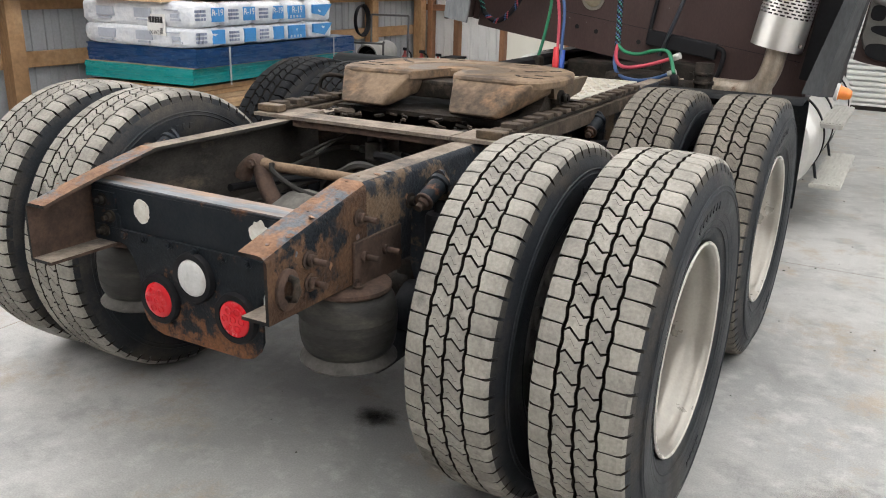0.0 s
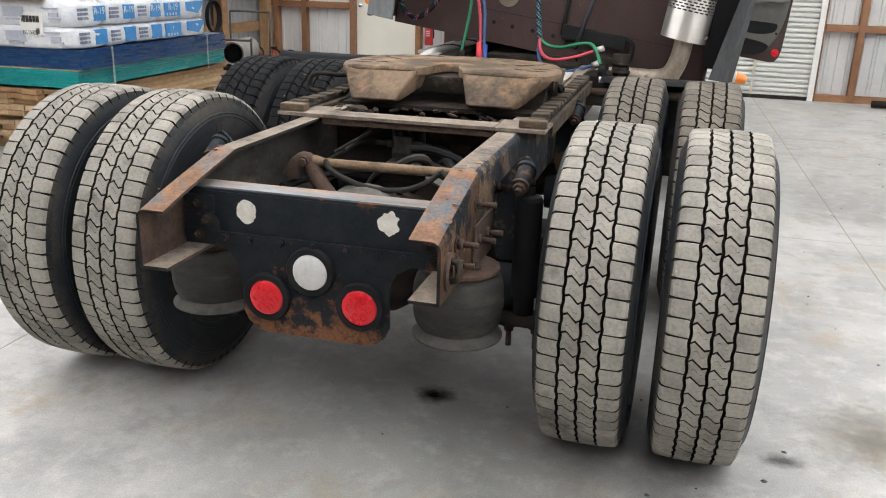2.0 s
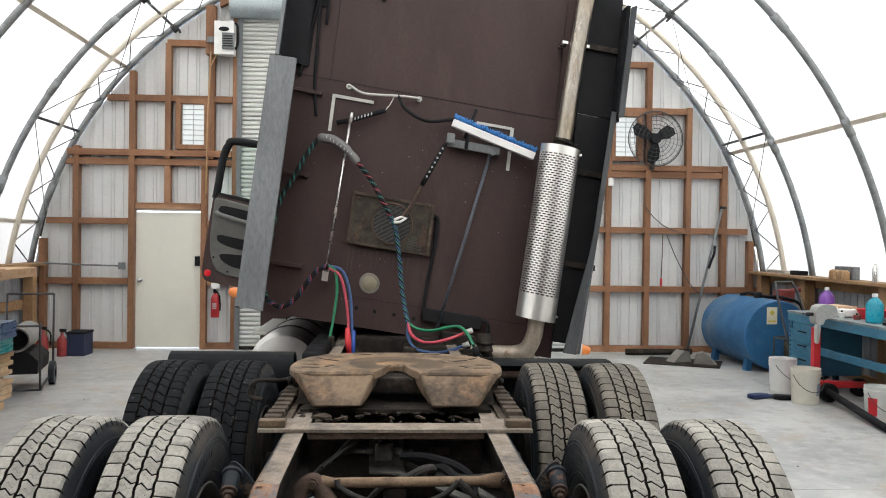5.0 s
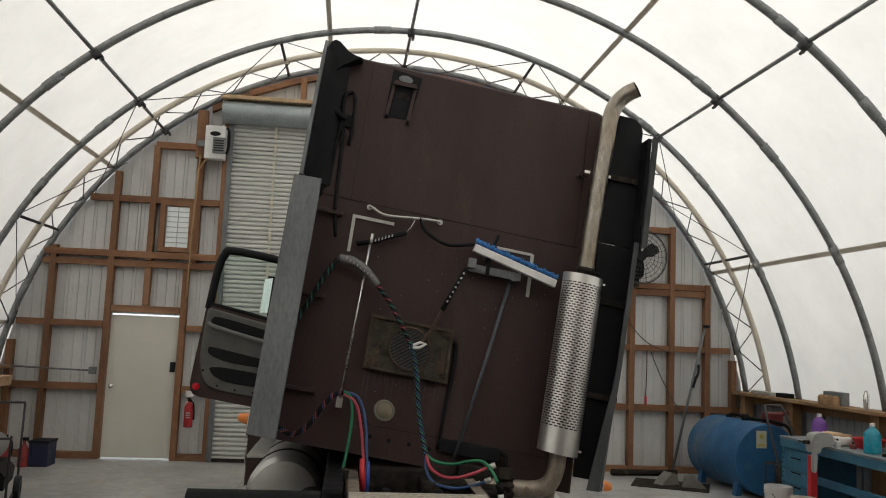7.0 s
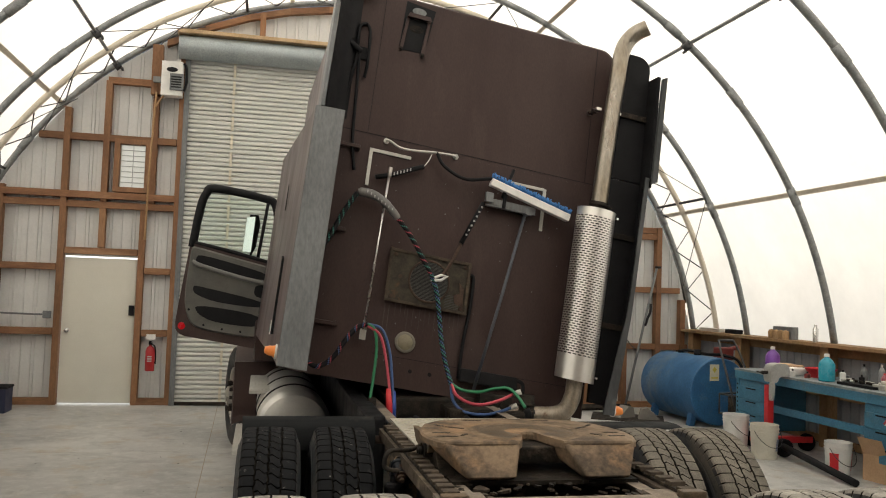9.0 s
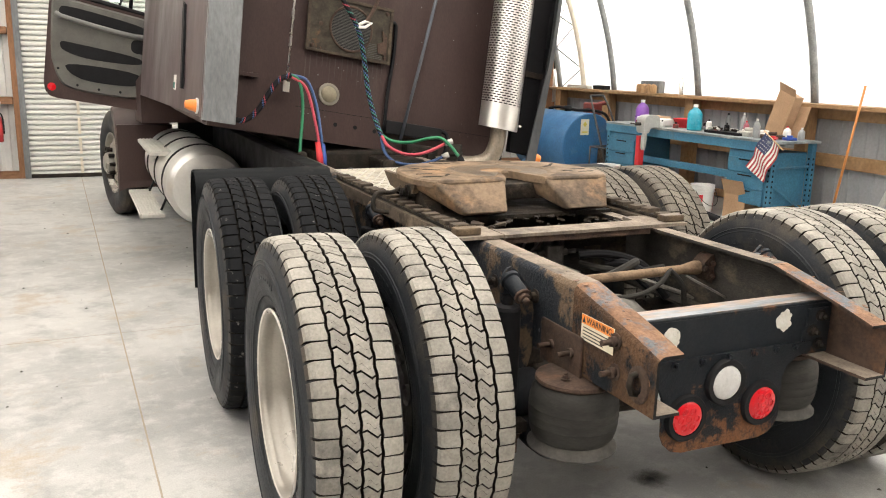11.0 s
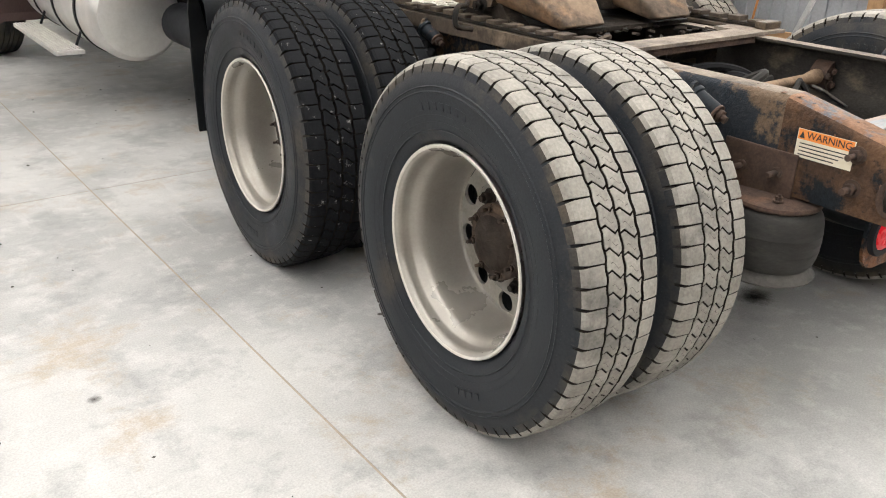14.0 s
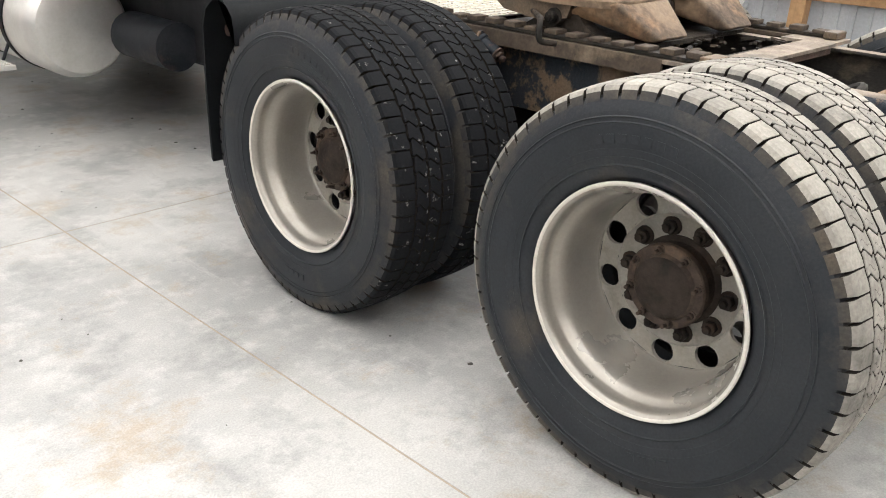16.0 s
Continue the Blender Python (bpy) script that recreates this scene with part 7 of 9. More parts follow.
    rod(b, m @ Vector((0.93, -0.001, zb + 0.085)), m @ Vector((0.93, -0.008, zb + 0.085)), 0.034, 18)
    cpart("door_reflector", b, M["red_lens"], d, "round red reflector")
    if s < 0:
        b = new_bm()
        prism(b, soften([(0.29, 0.46), (0.42, 0.45), (0.44, 0.86), (0.27, 0.88)], 1), "y", 0.28, 0.36, m)
        mr = cpart("side_mirror", b, M["fairblack"], d, "black side mirror housing")
        b = new_bm()
        face = [(0.33, 0.49), (0.425, 0.48), (0.435, 0.83), (0.34, 0.85)]
        near, far = ([b.verts.new(m @ Vector((u, 0.208 + d + (u - 0.28) * 0.41, z))) for u, z in face] for d in (0.0, 0.006))
        b.faces.new(near), b.faces.new(far[::-1])
        for k in range(4):
            b.faces.new((near[k], far[k], far[(k + 1) % 4], near[(k + 1) % 4]))
        bmesh.ops.recalc_face_normals(b, faces=b.faces[:])
        cpart("mirror_glass", b, MIRROR, mr, "bright mirror glass")
        b = new_bm()
        prism(b, [(0.33, 0.42), (0.48, 0.40), (0.49, 0.47), (0.345, 0.485)], "y", 0.24, 0.30, m)
        cpart("mirror_base", b, M["white"], mr)
    return d


def glass_material():
    m = bpy.data.materials.new("window_glass")
    m.use_nodes = True
    p = m.node_tree.nodes["Principled BSDF"]
    p.inputs["Base Color"].default_value = (0.86, 0.95, 0.92, 1)
    p.inputs["Roughness"].default_value, p.inputs["Transmission Weight"].default_value, p.inputs["IOR"].default_value = 0.02, 1.0, 1.0 + 0.02
    return m


def mirror_material():
    m = bpy.data.materials.new("mirror_glass")
    m.use_nodes = True
    p = m.node_tree.nodes["Principled BSDF"]
    p.inputs["Base Color"].default_value = (0.85, 0.87, 0.88, 1)
    p.inputs["Roughness"].default_value, p.inputs["Metallic"].default_value = 0.04, 1.0
    return m


GLASS, MIRROR = glass_material(), mirror_material()
TRIM = material("grey_door_trim", (0.115, 0.112, 0.10), (0.088, 0.086, 0.078), (0.15, 0.145, 0.13), rough=0.55, scale=6, fine=160, bump=0.12, amount=0.25)
cab_door(-1), cab_door(1)

# hood, front fenders, steer wheels
b = new_bm()
rings = []
for y, hw, zt in ((5.9, 1.0, 1.55), (6.3, 1.02, 1.62), (7.4, 0.92, 1.56), (8.3, 0.74, 1.46), (8.75, 0.6, 1.36)):
    rings.append([b.verts.new((x - 0.2, y, z)) for x, z in ((-hw, 1.0), (-hw, zt - 0.25), (-hw * 0.85, zt - 0.05), (-hw * 0.5, zt), (hw * 0.5, zt), (hw * 0.85, zt - 0.05), (hw, zt - 0.25), (hw, 1.0))])
for p, q in zip(rings, rings[1:]):
    for k in range(7):
        b.faces.new((p[k], p[k + 1], q[k + 1], q[k])).smooth = True
b.faces.new(rings[-1]), b.faces.new(rings[0])
bmesh.ops.recalc_face_normals(b, faces=b.faces[:])
hood = part("hood", b, M["brownpaint"], truck, "maroon sloping hood", 40)
for s in (-1, 1):
    b = new_bm()
    pts = [(6.55, 0.50), (6.60, 0.80), (6.75, 1.05), (7.0, 1.18), (7.4, 1.22), (7.75, 1.14), (8.0, 0.95), (8.1, 0.7)]
    rows = [[b.verts.new((s * x - 0.2, y - 0.2 + dy, z - 0.13 - dz)) for y, z in pts] for x, dy, dz in ((0.70, 0, 0), (1.12, 0, 0), (1.19, 0, 0.03), (1.20, 0.02, 0.08))]
    for p, q in zip(rows, rows[1:]):
        for k in range(len(pts) - 1):
            b.faces.new((p[k], p[k + 1], q[k + 1], q[k])).smooth = True
    box(b, min(s * 0.7, s * 1.19) - 0.2, max(s * 0.7, s * 1.19) - 0.2, 6.36, 6.40, 0.38, 0.95, bevel=0.01)
    part("front_fender", b, M["brownpaint"], hood, "maroon front fender", 40)
    st = new_bm()
    lathe(st, [(0.10, 0.297), (0.118, 0.303), (0.112, 0.285), (0.06, 0.27), (0.07, 0.22), (0.10, 0.20), (0.118, 0.16), (0.12, 0.11), (0.17, 0.10), (0.19, 0.07), (0.19, 0.001)], 40)
    lathe(st, [(0.11, 0.297), (-0.11, 0.297)], 40)
    w = part("steer_wheel", st, M["rimwhite"], truck, "white steer wheel with long lug nuts", 40)
    b = new_bm()
    lathe(b, [(-0.10, 0.297), (-0.128, 0.345), (-0.139, 0.41), (-0.13, 0.465), (-0.108, 0.508), (-0.10, 0.515), (-0.066, 0.517), (-0.064, 0.505), (-0.056, 0.505), (-0.054, 0.518), (-0.022, 0.519), (-0.02, 0.506),
              (-0.012, 0.506), (-0.010, 0.519), (0.010, 0.519), (0.012, 0.506), (0.02, 0.506), (0.022, 0.519), (0.054, 0.518), (0.056, 0.505), (0.064, 0.505), (0.066, 0.517), (0.10, 0.515), (0.108, 0.508),
              (0.13, 0.465), (0.139, 0.41), (0.128, 0.345), (0.10, 0.297)], 64)
    part("tyre", b, M["rubber"], w, "black ribbed steer tyre", 30)
    for k in range(10):
        a = 2 * math.pi * k / 10
        b = new_bm()
        tube(b, [(0.11, 0.1425 * math.cos(a), 0.1425 * math.sin(a)), (0.17, 0.1425 * math.cos(a), 0.1425 * math.sin(a))], [0.022, 0.018], 8)
        part("lug_nut", b, M["grease"], w)
    w.matrix_basis = pose(s * 1.10 - 0.2, 7.13, 0.517, 0, 0, (190 if s < 0 else 10))

# ---- end wall fittings ----
leaf = new_bm()
box(leaf, -3.785, -2.855, 10.09, 10.13, 0.022, 1.995, bevel=0.003)
door1 = tagged(finish("door_1", leaf, M["doorpaint"]), "closed cream steel door with a round knob", "door", kind="structure")
b = new_bm()
lathe(b, [(10.09, 0.032), (10.082, 0.032), (10.078, 0.014), (10.055, 0.014), (10.05, 0.028), (10.03, 0.03), (10.02, 0.02), (10.018, 0.001)], 20, "y", (-3.71, 0, 1.0))
part("door_knob", b, M["chrome"], door1, "round steel knob", 40)
b = new_bm()
box(b, -2.93, -2.86, 10.06, 10.088, 1.22, 1.36, bevel=0.003)
part("door_latch", b, M["hblack"], door1)

roll = thing("roll_up_door", "closed grey corrugated steel roll-up door", "roll-up door", kind="structure")
slat_mesh = None
for k in range(74):
    z = 0.02 + k * 0.0655
    if slat_mesh is None:
        b = new_bm()
        rows = [[b.verts.new((x, y, zz)) for y, zz in ((0.026, 0.0), (0.0, 0.006), (-0.010, 0.018), (-0.010, 0.041), (0.0, 0.054), (0.026, 0.0653))] for x in (-2.30, 2.70)]
        for i in range(5):
            b.faces.new((rows[0][i], rows[1][i], rows[1][i + 1], rows[0][i + 1]))
        bmesh.ops.recalc_face_normals(b, faces=b.faces[:])
        ob = part("slat", b, M["rollsteel"], roll, place=pose(0, 10.05, z))
        slat_mesh = ob.data
    else:
        ob = new("slat", slat_mesh)
        ob.parent = roll
        ob.matrix_basis = pose(0, 10.05, z)
b = new_bm()
rod(b, (-2.42, 9.93, 4.99), (2.80, 9.93, 4.99), 0.165, 32)
part("door_drum", b, material("galvanised_drum", (0.36, 0.40, 0.41), (0.30, 0.34, 0.35), rough=0.4, metal=0.5, scale=3, fine=50, bump=0.03), roll, "galvanised drum housing", 40)
b = new_bm()
box(b, -2.45, 2.82, 9.78, 10.1, 5.165, 5.215, bevel=0.004)
part("drum_shelf", b, M["lumber"], roll, "pale board above the drum")
for x0, x1 in ((-2.335, -2.265), (2.665, 2.735)):
    b = new_bm()
    box(b, x0, x1, 9.985, 10.03, 0, 4.85, bevel=0.004)
    part("guide_rail", b, M["trimgrey"] if x0 < 0 else M["white"], roll, "steel guide rail")
for x in (-1.66, 1.95):
    for k in range(19):
        b = new_bm()
        box(b, x - 0.017, x + 0.017, 10.02, 10.036, 0.05 + k * 0.255, 0.255 + k * 0.255)
        part("wind_clip", b, M["creampipe"], roll)
b = new_bm()
box(b, -2.28, 2.68, 10.01, 10.05, 0.0, 0.05, bevel=0.004)
part("bottom_bar", b, M["grease"], roll, "dark bottom bar")


GLAZING = plain("dull_aluminium_bar", (0.42, 0.42, 0.40), 0.45, 0.3)


def jalousie(name, x0, x1, z0, z1):
    w = thing(name, "small louvred window in a brown timber frame", "window", kind="structure")
    b = new_bm()
    for bx in ((x0 - 0.07, x0, z0 - 0.07, z1 + 0.07), (x1, x1 + 0.07, z0 - 0.07, z1 + 0.07), (x0, x1, z0 - 0.07, z0), (x0, x1, z1, z1 + 0.07)):
        box(b, bx[0], bx[1], 10.02, 10.15, bx[2], bx[3], bevel=0.003)
    part("window_frame", b, M["stud"], w, "brown timber frame")
    n = 8
    for k in range(n):
        b = new_bm()
        dz = (z1 - z0) / n
        box(b, x0, x1, -0.004, 0.004, -dz * 0.5, dz * 0.5, pose(0, 10.15, z0 + dz * (k + 0.5), 18, 0, 0))
        part("pane", b, M["frosted"], w, "frosted glass louvre")
    for x in (x0 + 0.01, x0 + (x1 - x0) * 0.5, x1 - 0.01):
        b = new_bm()
        box(b, x - 0.004, x + 0.004, 10.10, 10.112, z0, z1)
        part("glazing_bar", b, GLAZING, w)
    for k in range(n + 1):
        b = new_bm()
        z = z0 + (z1 - z0) * k / n
        box(b, x0, x1, 10.113, 10.125, max(z - 0.005, z0), min(z + 0.005, z1))
        part("louvre_rail", b, GLAZING, w, "dull metal louvre clip rail")


jalousie("window_1", -3.15, -2.81, 2.99, 3.59)
jalousie("window_2", 3.29, 3.63, 2.95, 3.55)

ext = thing("fire_extinguisher", "red fire extinguisher hung on the wall stud", "fire extinguisher", pose(-2.60, 9.93, 0.48))
b = new_bm()
lathe(b, [(0.0, 0.001), (0.0, 0.055), (0.01, 0.062), (0.28, 0.062), (0.32, 0.045), (0.34, 0.02), (0.36, 0.018)], 24, "z")
part("cylinder", b, plain("dark_red_enamel", (0.42, 0.02, 0.025), 0.35), ext, "red steel cylinder", 40)
b = new_bm()
box(b, -0.02, 0.02, -0.05, 0.05, 0.36, 0.385, bevel=0.004)
box(b, -0.015, 0.015, -0.09, 0.0, 0.39, 0.41, bevel=0.004)
part("valve", b, M["hblack"], ext)
b = new_bm()
tube(b, smooth_line([(0.0, -0.04, 0.37), (0.06, -0.05, 0.34), (0.075, -0.02, 0.2), (0.07, 0.0, 0.1)], 5), 0.01, 8)
part("hose", b, M["hblack"], ext)
b = new_bm()
box(b, -0.06, 0.06, -0.01, 0.0, 0.42, 0.50)
part("sign_plate", b, M["white"], ext, "small white sign")
b = new_bm()
box(b, -0.03, 0.03, 0.055, 0.219, 0.24, 0.30)
part("wall_bracket", b, M["grease"], ext)
b = new_bm()
for k in range(3):
    box(b, -0.03, 0.03, -0.0655, -0.060, 0.13 + 0.03 * k, 0.147 + 0.03 * k)
part("print_bars", b, M["palegrey"], ext, "pale printed bars")

hc = thing("control_box", "white electric control box on a brown board", "control box", pose(-2.49, 9.90, 4.27))
b = new_bm()
box(b, -0.14, 0.14, -0.10, 0.09, 0.0, 0.48, bevel=0.012)
part("housing", b, M["white"], hc, "white steel housing")
b = new_bm()
lathe(b, [(-0.104, 0.075), (-0.108, 0.07), (-0.108, 0.001)], 24, "y", (0, 0, 0))
for v in b.verts:
    v.co = Vector((v.co.x, v.co.y, 0.36 + v.co.z * 0.45))
part("badge", b, M["hblack"], hc, "dark oval badge")
b = new_bm()
box(b, -0.02, 0.155, -0.15, -0.1005, 0.07, 0.30, bevel=0.008)
hood = part("motor_cover", b, M["trimgrey"], hc, "grey louvred motor cover")
for k in range(5):
    b = new_bm()
    box(b, 0.0, 0.135, -0.1535, -0.1505, 0.10 + 0.035 * k, 0.118 + 0.035 * k)
    part("louvre", b, M["hblack"], hood)
b = new_bm()
tube(b, smooth_line([(0.15, -0.08, 0.46), (0.185, -0.06, 0.40), (0.19, -0.05, 0.2), (0.16, -0.05, 0.08)], 5), 0.018, 8)
part("cable", b, M["hblack"], hc, "black cable", smooth=40)
b = new_bm()
box(b, -0.28, -0.14, 0.0, 0.12, 0.02, 0.72, bevel=0.004)
part("mount_board", b, M["stud"], hc, "brown mounting board")
b = new_bm()
tube(b, smooth_line([(-0.20, -0.02, 0.05), (-0.22, 0.02, -0.3), (-0.25, 0.05, -1.0), (-0.27, 0.09, -2.0)], 5), 0.014, 8)
tube(b, smooth_line([(-0.10, -0.05, 0.0), (-0.16, -0.03, -0.08), (-0.20, 0.0, -0.15)], 5), 0.012, 8)
part("conduit", b, M["timber"], hc, "thin conduit")
b = new_bm()
box(b, -0.25, -0.14, -0.05, 0.05, 0.18, 0.26, bevel=0.004)
part("junction_box", b, M["trimgrey"], hc)

cd = thing("conduit_pipe", "grey electrical conduit with a round box on the wall", "conduit")
b = new_bm()
tube(b, smooth_line([(-5.2, 9.96, 1.24), (-4.8, 9.97, 1.23), (-4.3, 9.98, 1.215), (-3.99, 9.99, 1.21)], 4), 0.012, 8)
part("pipe", b, M["trimgrey"], cd)
b = new_bm()
box(b, -4.0, -3.90, 9.955, 10.0, 1.16, 1.26, bevel=0.008)
part("junction_box", b, M["trimgrey"], cd)

fan = thing("wall_fan", "round black wire-guarded fan in front of the window", "fan", pose(3.84, 9.85, 3.20))
for r in (0.41, 0.39, 0.33, 0.27, 0.21, 0.15):
    b = new_bm()
    tube(b, [(r * math.cos(2 * math.pi * k / 32), -0.06 * math.cos(r / 0.41 * 1.5), r * math.sin(2 * math.pi * k / 32)) for k in range(32)], 0.004 if r < 0.4 else 0.009, 6, closed=True)
    part("guard_ring", b, M["rod"], fan)
for k in range(24):
    a = 2 * math.pi * k / 24
    b = new_bm()
    tube(b, [(0.1 * math.cos(a), -0.07, 0.1 * math.sin(a)), (0.41 * math.cos(a), 0.0, 0.41 * math.sin(a))], 0.003, 5)
    part("guard_wire", b, M["rod"], fan)
for k in range(3):
    a = math.pi / 2 + 2 * math.pi * k / 3
    b = new_bm()
    m = Matrix.Rotation(a, 4, 'Y') @ pose(0, 0, 0, 0, 0, 18)
    prism(b, [(0.05, -0.04), (0.2, -0.10), (0.36, -0.09), (0.38, 0.0), (0.3, 0.09), (0.15, 0.08), (0.05, 0.04)], "y", 0.0, 0.006, m)
    part("blade", b, M["hblack"], fan)
b = new_bm()
rod(b, (0, -0.06, 0), (0, 0.12, 0), 0.075, 20)
rod(b, (0, 0.1, 0), (0, 0.14, 0), 0.045, 12)
part("motor", b, M["hblack"], fan)
b = new_bm()
box(b, -0.03, 0.03, 0.12, 0.18, -0.45, 0.1)
part("bracket", b, M["grease"], fan)

pole = thing("leaning_pole", "long bare steel pole leaning on the wall", "pole")
b = new_bm()
rod(b, (4.36, 9.85, 0.0), (4.92, 9.98, 2.20), 0.019, 10)
part("shaft", b, M["trimgrey"], pole)
b = new_bm()
tube(b, smooth_line([(4.80, 9.93, 1.62), (4.78, 9.90, 1.5), (4.74, 9.90, 1.4), (4.70, 9.90, 1.28)], 4), 0.02, 8)
part("handle", b, M["hblack"], pole)
b = new_bm()
rod(b, (4.89, 9.97, 2.2), (4.98, 9.98, 2.2), 0.02, 8)
part("end_grip", b, M["hblack"], pole)
wr = thing("hanging_cord", "thin dark cords hanging on the wall", "cord")
for pts in ([(3.75, 10.0, 2.2), (3.9, 10.0, 2.02), (4.1, 10.0, 1.88), (4.4, 10.0, 1.78)], [(4.02, 10.0, 1.80), (4.02, 10.0, 1.5), (4.01, 10.0, 1.12)], [(4.08, 10.0, 1.78), (4.25, 10.0, 1.4), (4.45, 10.0, 1.05), (4.6, 10.0, 0.9)]):
    b = new_bm()
    tube(b, smooth_line(pts, 5), 0.007, 6)
    part("cord", b, M["rust"] if pts[0][0] == 4.02 else M["rod"], wr)
b = new_bm()
rod(b, (4.01, 10.0, 1.12), (4.01, 10.0, 1.0), 0.018, 8)
part("tassel", b, M["red"], wr)
sw = thing("wall_switch", "small white box on the stud", "switch")
b = new_bm()
box(b, 3.18, 3.25, 9.98, 10.02, 2.50, 2.62, bevel=0.004)
part("plate", b, M["white"], sw)

# ---- stack of panels, lumber and insulation ----
SM = pose(-3.60, 3.50, 0, 0, 0, 2.5)          # near corner; x to the wall is minus, y along
M["kraft"] = plain("cardboard", (0.42, 0.27, 0.16), 0.8)
M["bluepanel"] = plain("blue_panel_edge", (0.010, 0.05, 0.15), 0.2, scale=3)
M["tealpanel"] = plain("teal_panel_edge", (0.015, 0.27, 0.27), 0.2, scale=3)
M["film"] = material("white_bag_film", (0.72, 0.735, 0.76), (0.62, 0.645, 0.69), (0.80, 0.81, 0.83), rough=0.22, rough2=0.4, scale=7, fine=26, bump=0.9, amount=0.5, bump_dist=0.008)
M["filmblue"] = plain("blue_bag_print", (0.06, 0.27, 0.62), 0.35, bump=0.2, scale=14)
M["faded"] = plain("faded_grey_print", (0.42, 0.45, 0.52), 0.4)
M["filmgrey"] = plain("grey_bag_print", (0.25, 0.28, 0.38), 0.4)
ls = thing("lumber_stack", "stack of pale sawn boards under the panels", "lumber stack", SM)
for layer in range(11):
    z0 = 0.03 + layer * 0.044
    if layer in (0, 5):
        for y in (0.15, 1.2, 2.25):
            b = new_bm()
            box(b, -1.22, 0.02, y - 0.045, y + 0.045, z0 - 0.03, z0 + 0.036, bevel=0.003)
            part("bearer", b, M["lumber"], ls)
        continue
    for k in range(8):
        b = new_bm()
        dx = random.uniform(-0.012, 0.012)
        box(b, -0.150 * (k + 1) + 0.004 + dx, -0.150 * k - 0.002 + dx, random.uniform(-0.04, 0.05), 2.48 + random.uniform(-0.05, 0.1), z0, z0 + 0.040, bevel=0.003)
        part("board", b, M["lumber"] if layer < 9 else M["timber"], ls)


def panel_pack(name, label, mat, z0, z1, n, x1=0.0, y1=2.48):
    t = thing(name, label, "panel stack", SM)
    for k in range(n):
        b = new_bm()
        h = (z1 - z0) / n
        j = random.uniform(-0.004, 0.004)
        box(b, x1 - 1.26 + j, x1 + j, 0.0 + j, y1 + j, z0 + h * k, z0 + h * (k + 1) - 0.0008)
        part("panel", b, mat, t)
    return t


panel_pack("panel_stack", "pack of teal-edged boards strapped on the lumber", M["tealpanel"], 0.535, 0.668, 9, 0.045, 2.42)
b = new_bm()
box(b, -1.20, 0.065, 0.004, 2.42, 0.669, 0.679)
tagged(finish("spacer_sheet", b, M["kraft"], place=SM), "thin brown board between two packs", "board")
panel_pack("panel_stack", "pack of dark blue-edged boards under the insulation", M["bluepanel"], 0.680, 0.832, 10, 0.095, 2.37)
st = thing("packing_strap", "pale plastic straps round the stack", "strap", SM)
for y in (0.40, 1.98):
    b = new_bm()
    box(b, 0.101, 0.103, y - 0.01, y + 0.01, 0.51, 0.838)
    box(b, -1.18, 0.103, y - 0.01, y + 0.01, 0.836, 0.839)
    part("strap", b, M["palegrey"], st)


def pillow(w, l, h, seed):
    """A soft bag: a box with bulging faces and creases."""
    b = new_bm()
    bmesh.ops.create_cube(b, size=1.0)
    bmesh.ops.subdivide_edges(b, edges=b.edges[:], cuts=7, use_grid_fill=True)
    for v in b.verts:
        p = v.co * 2
        q = Vector([math.copysign(abs(c) ** 0.9, c) for c in p])
        n = max(abs(q.x) ** 7 + abs(q.y) ** 7 + abs(q.z) ** 7, 1e-6) ** (1 / 7)
        q = q / n * max(abs(p.x), abs(p.y), abs(p.z))
        d = noise.noise(Vector((p.x * 2.2 + seed, p.y * 3.1, p.z * 2.0))) * 0.05
        v.co = Vector((q.x * l / 2 * (1 + d * 0.4), q.y * w / 2 * (1 + d * 0.8), q.z * h / 2 * (1 + d)))
    return b


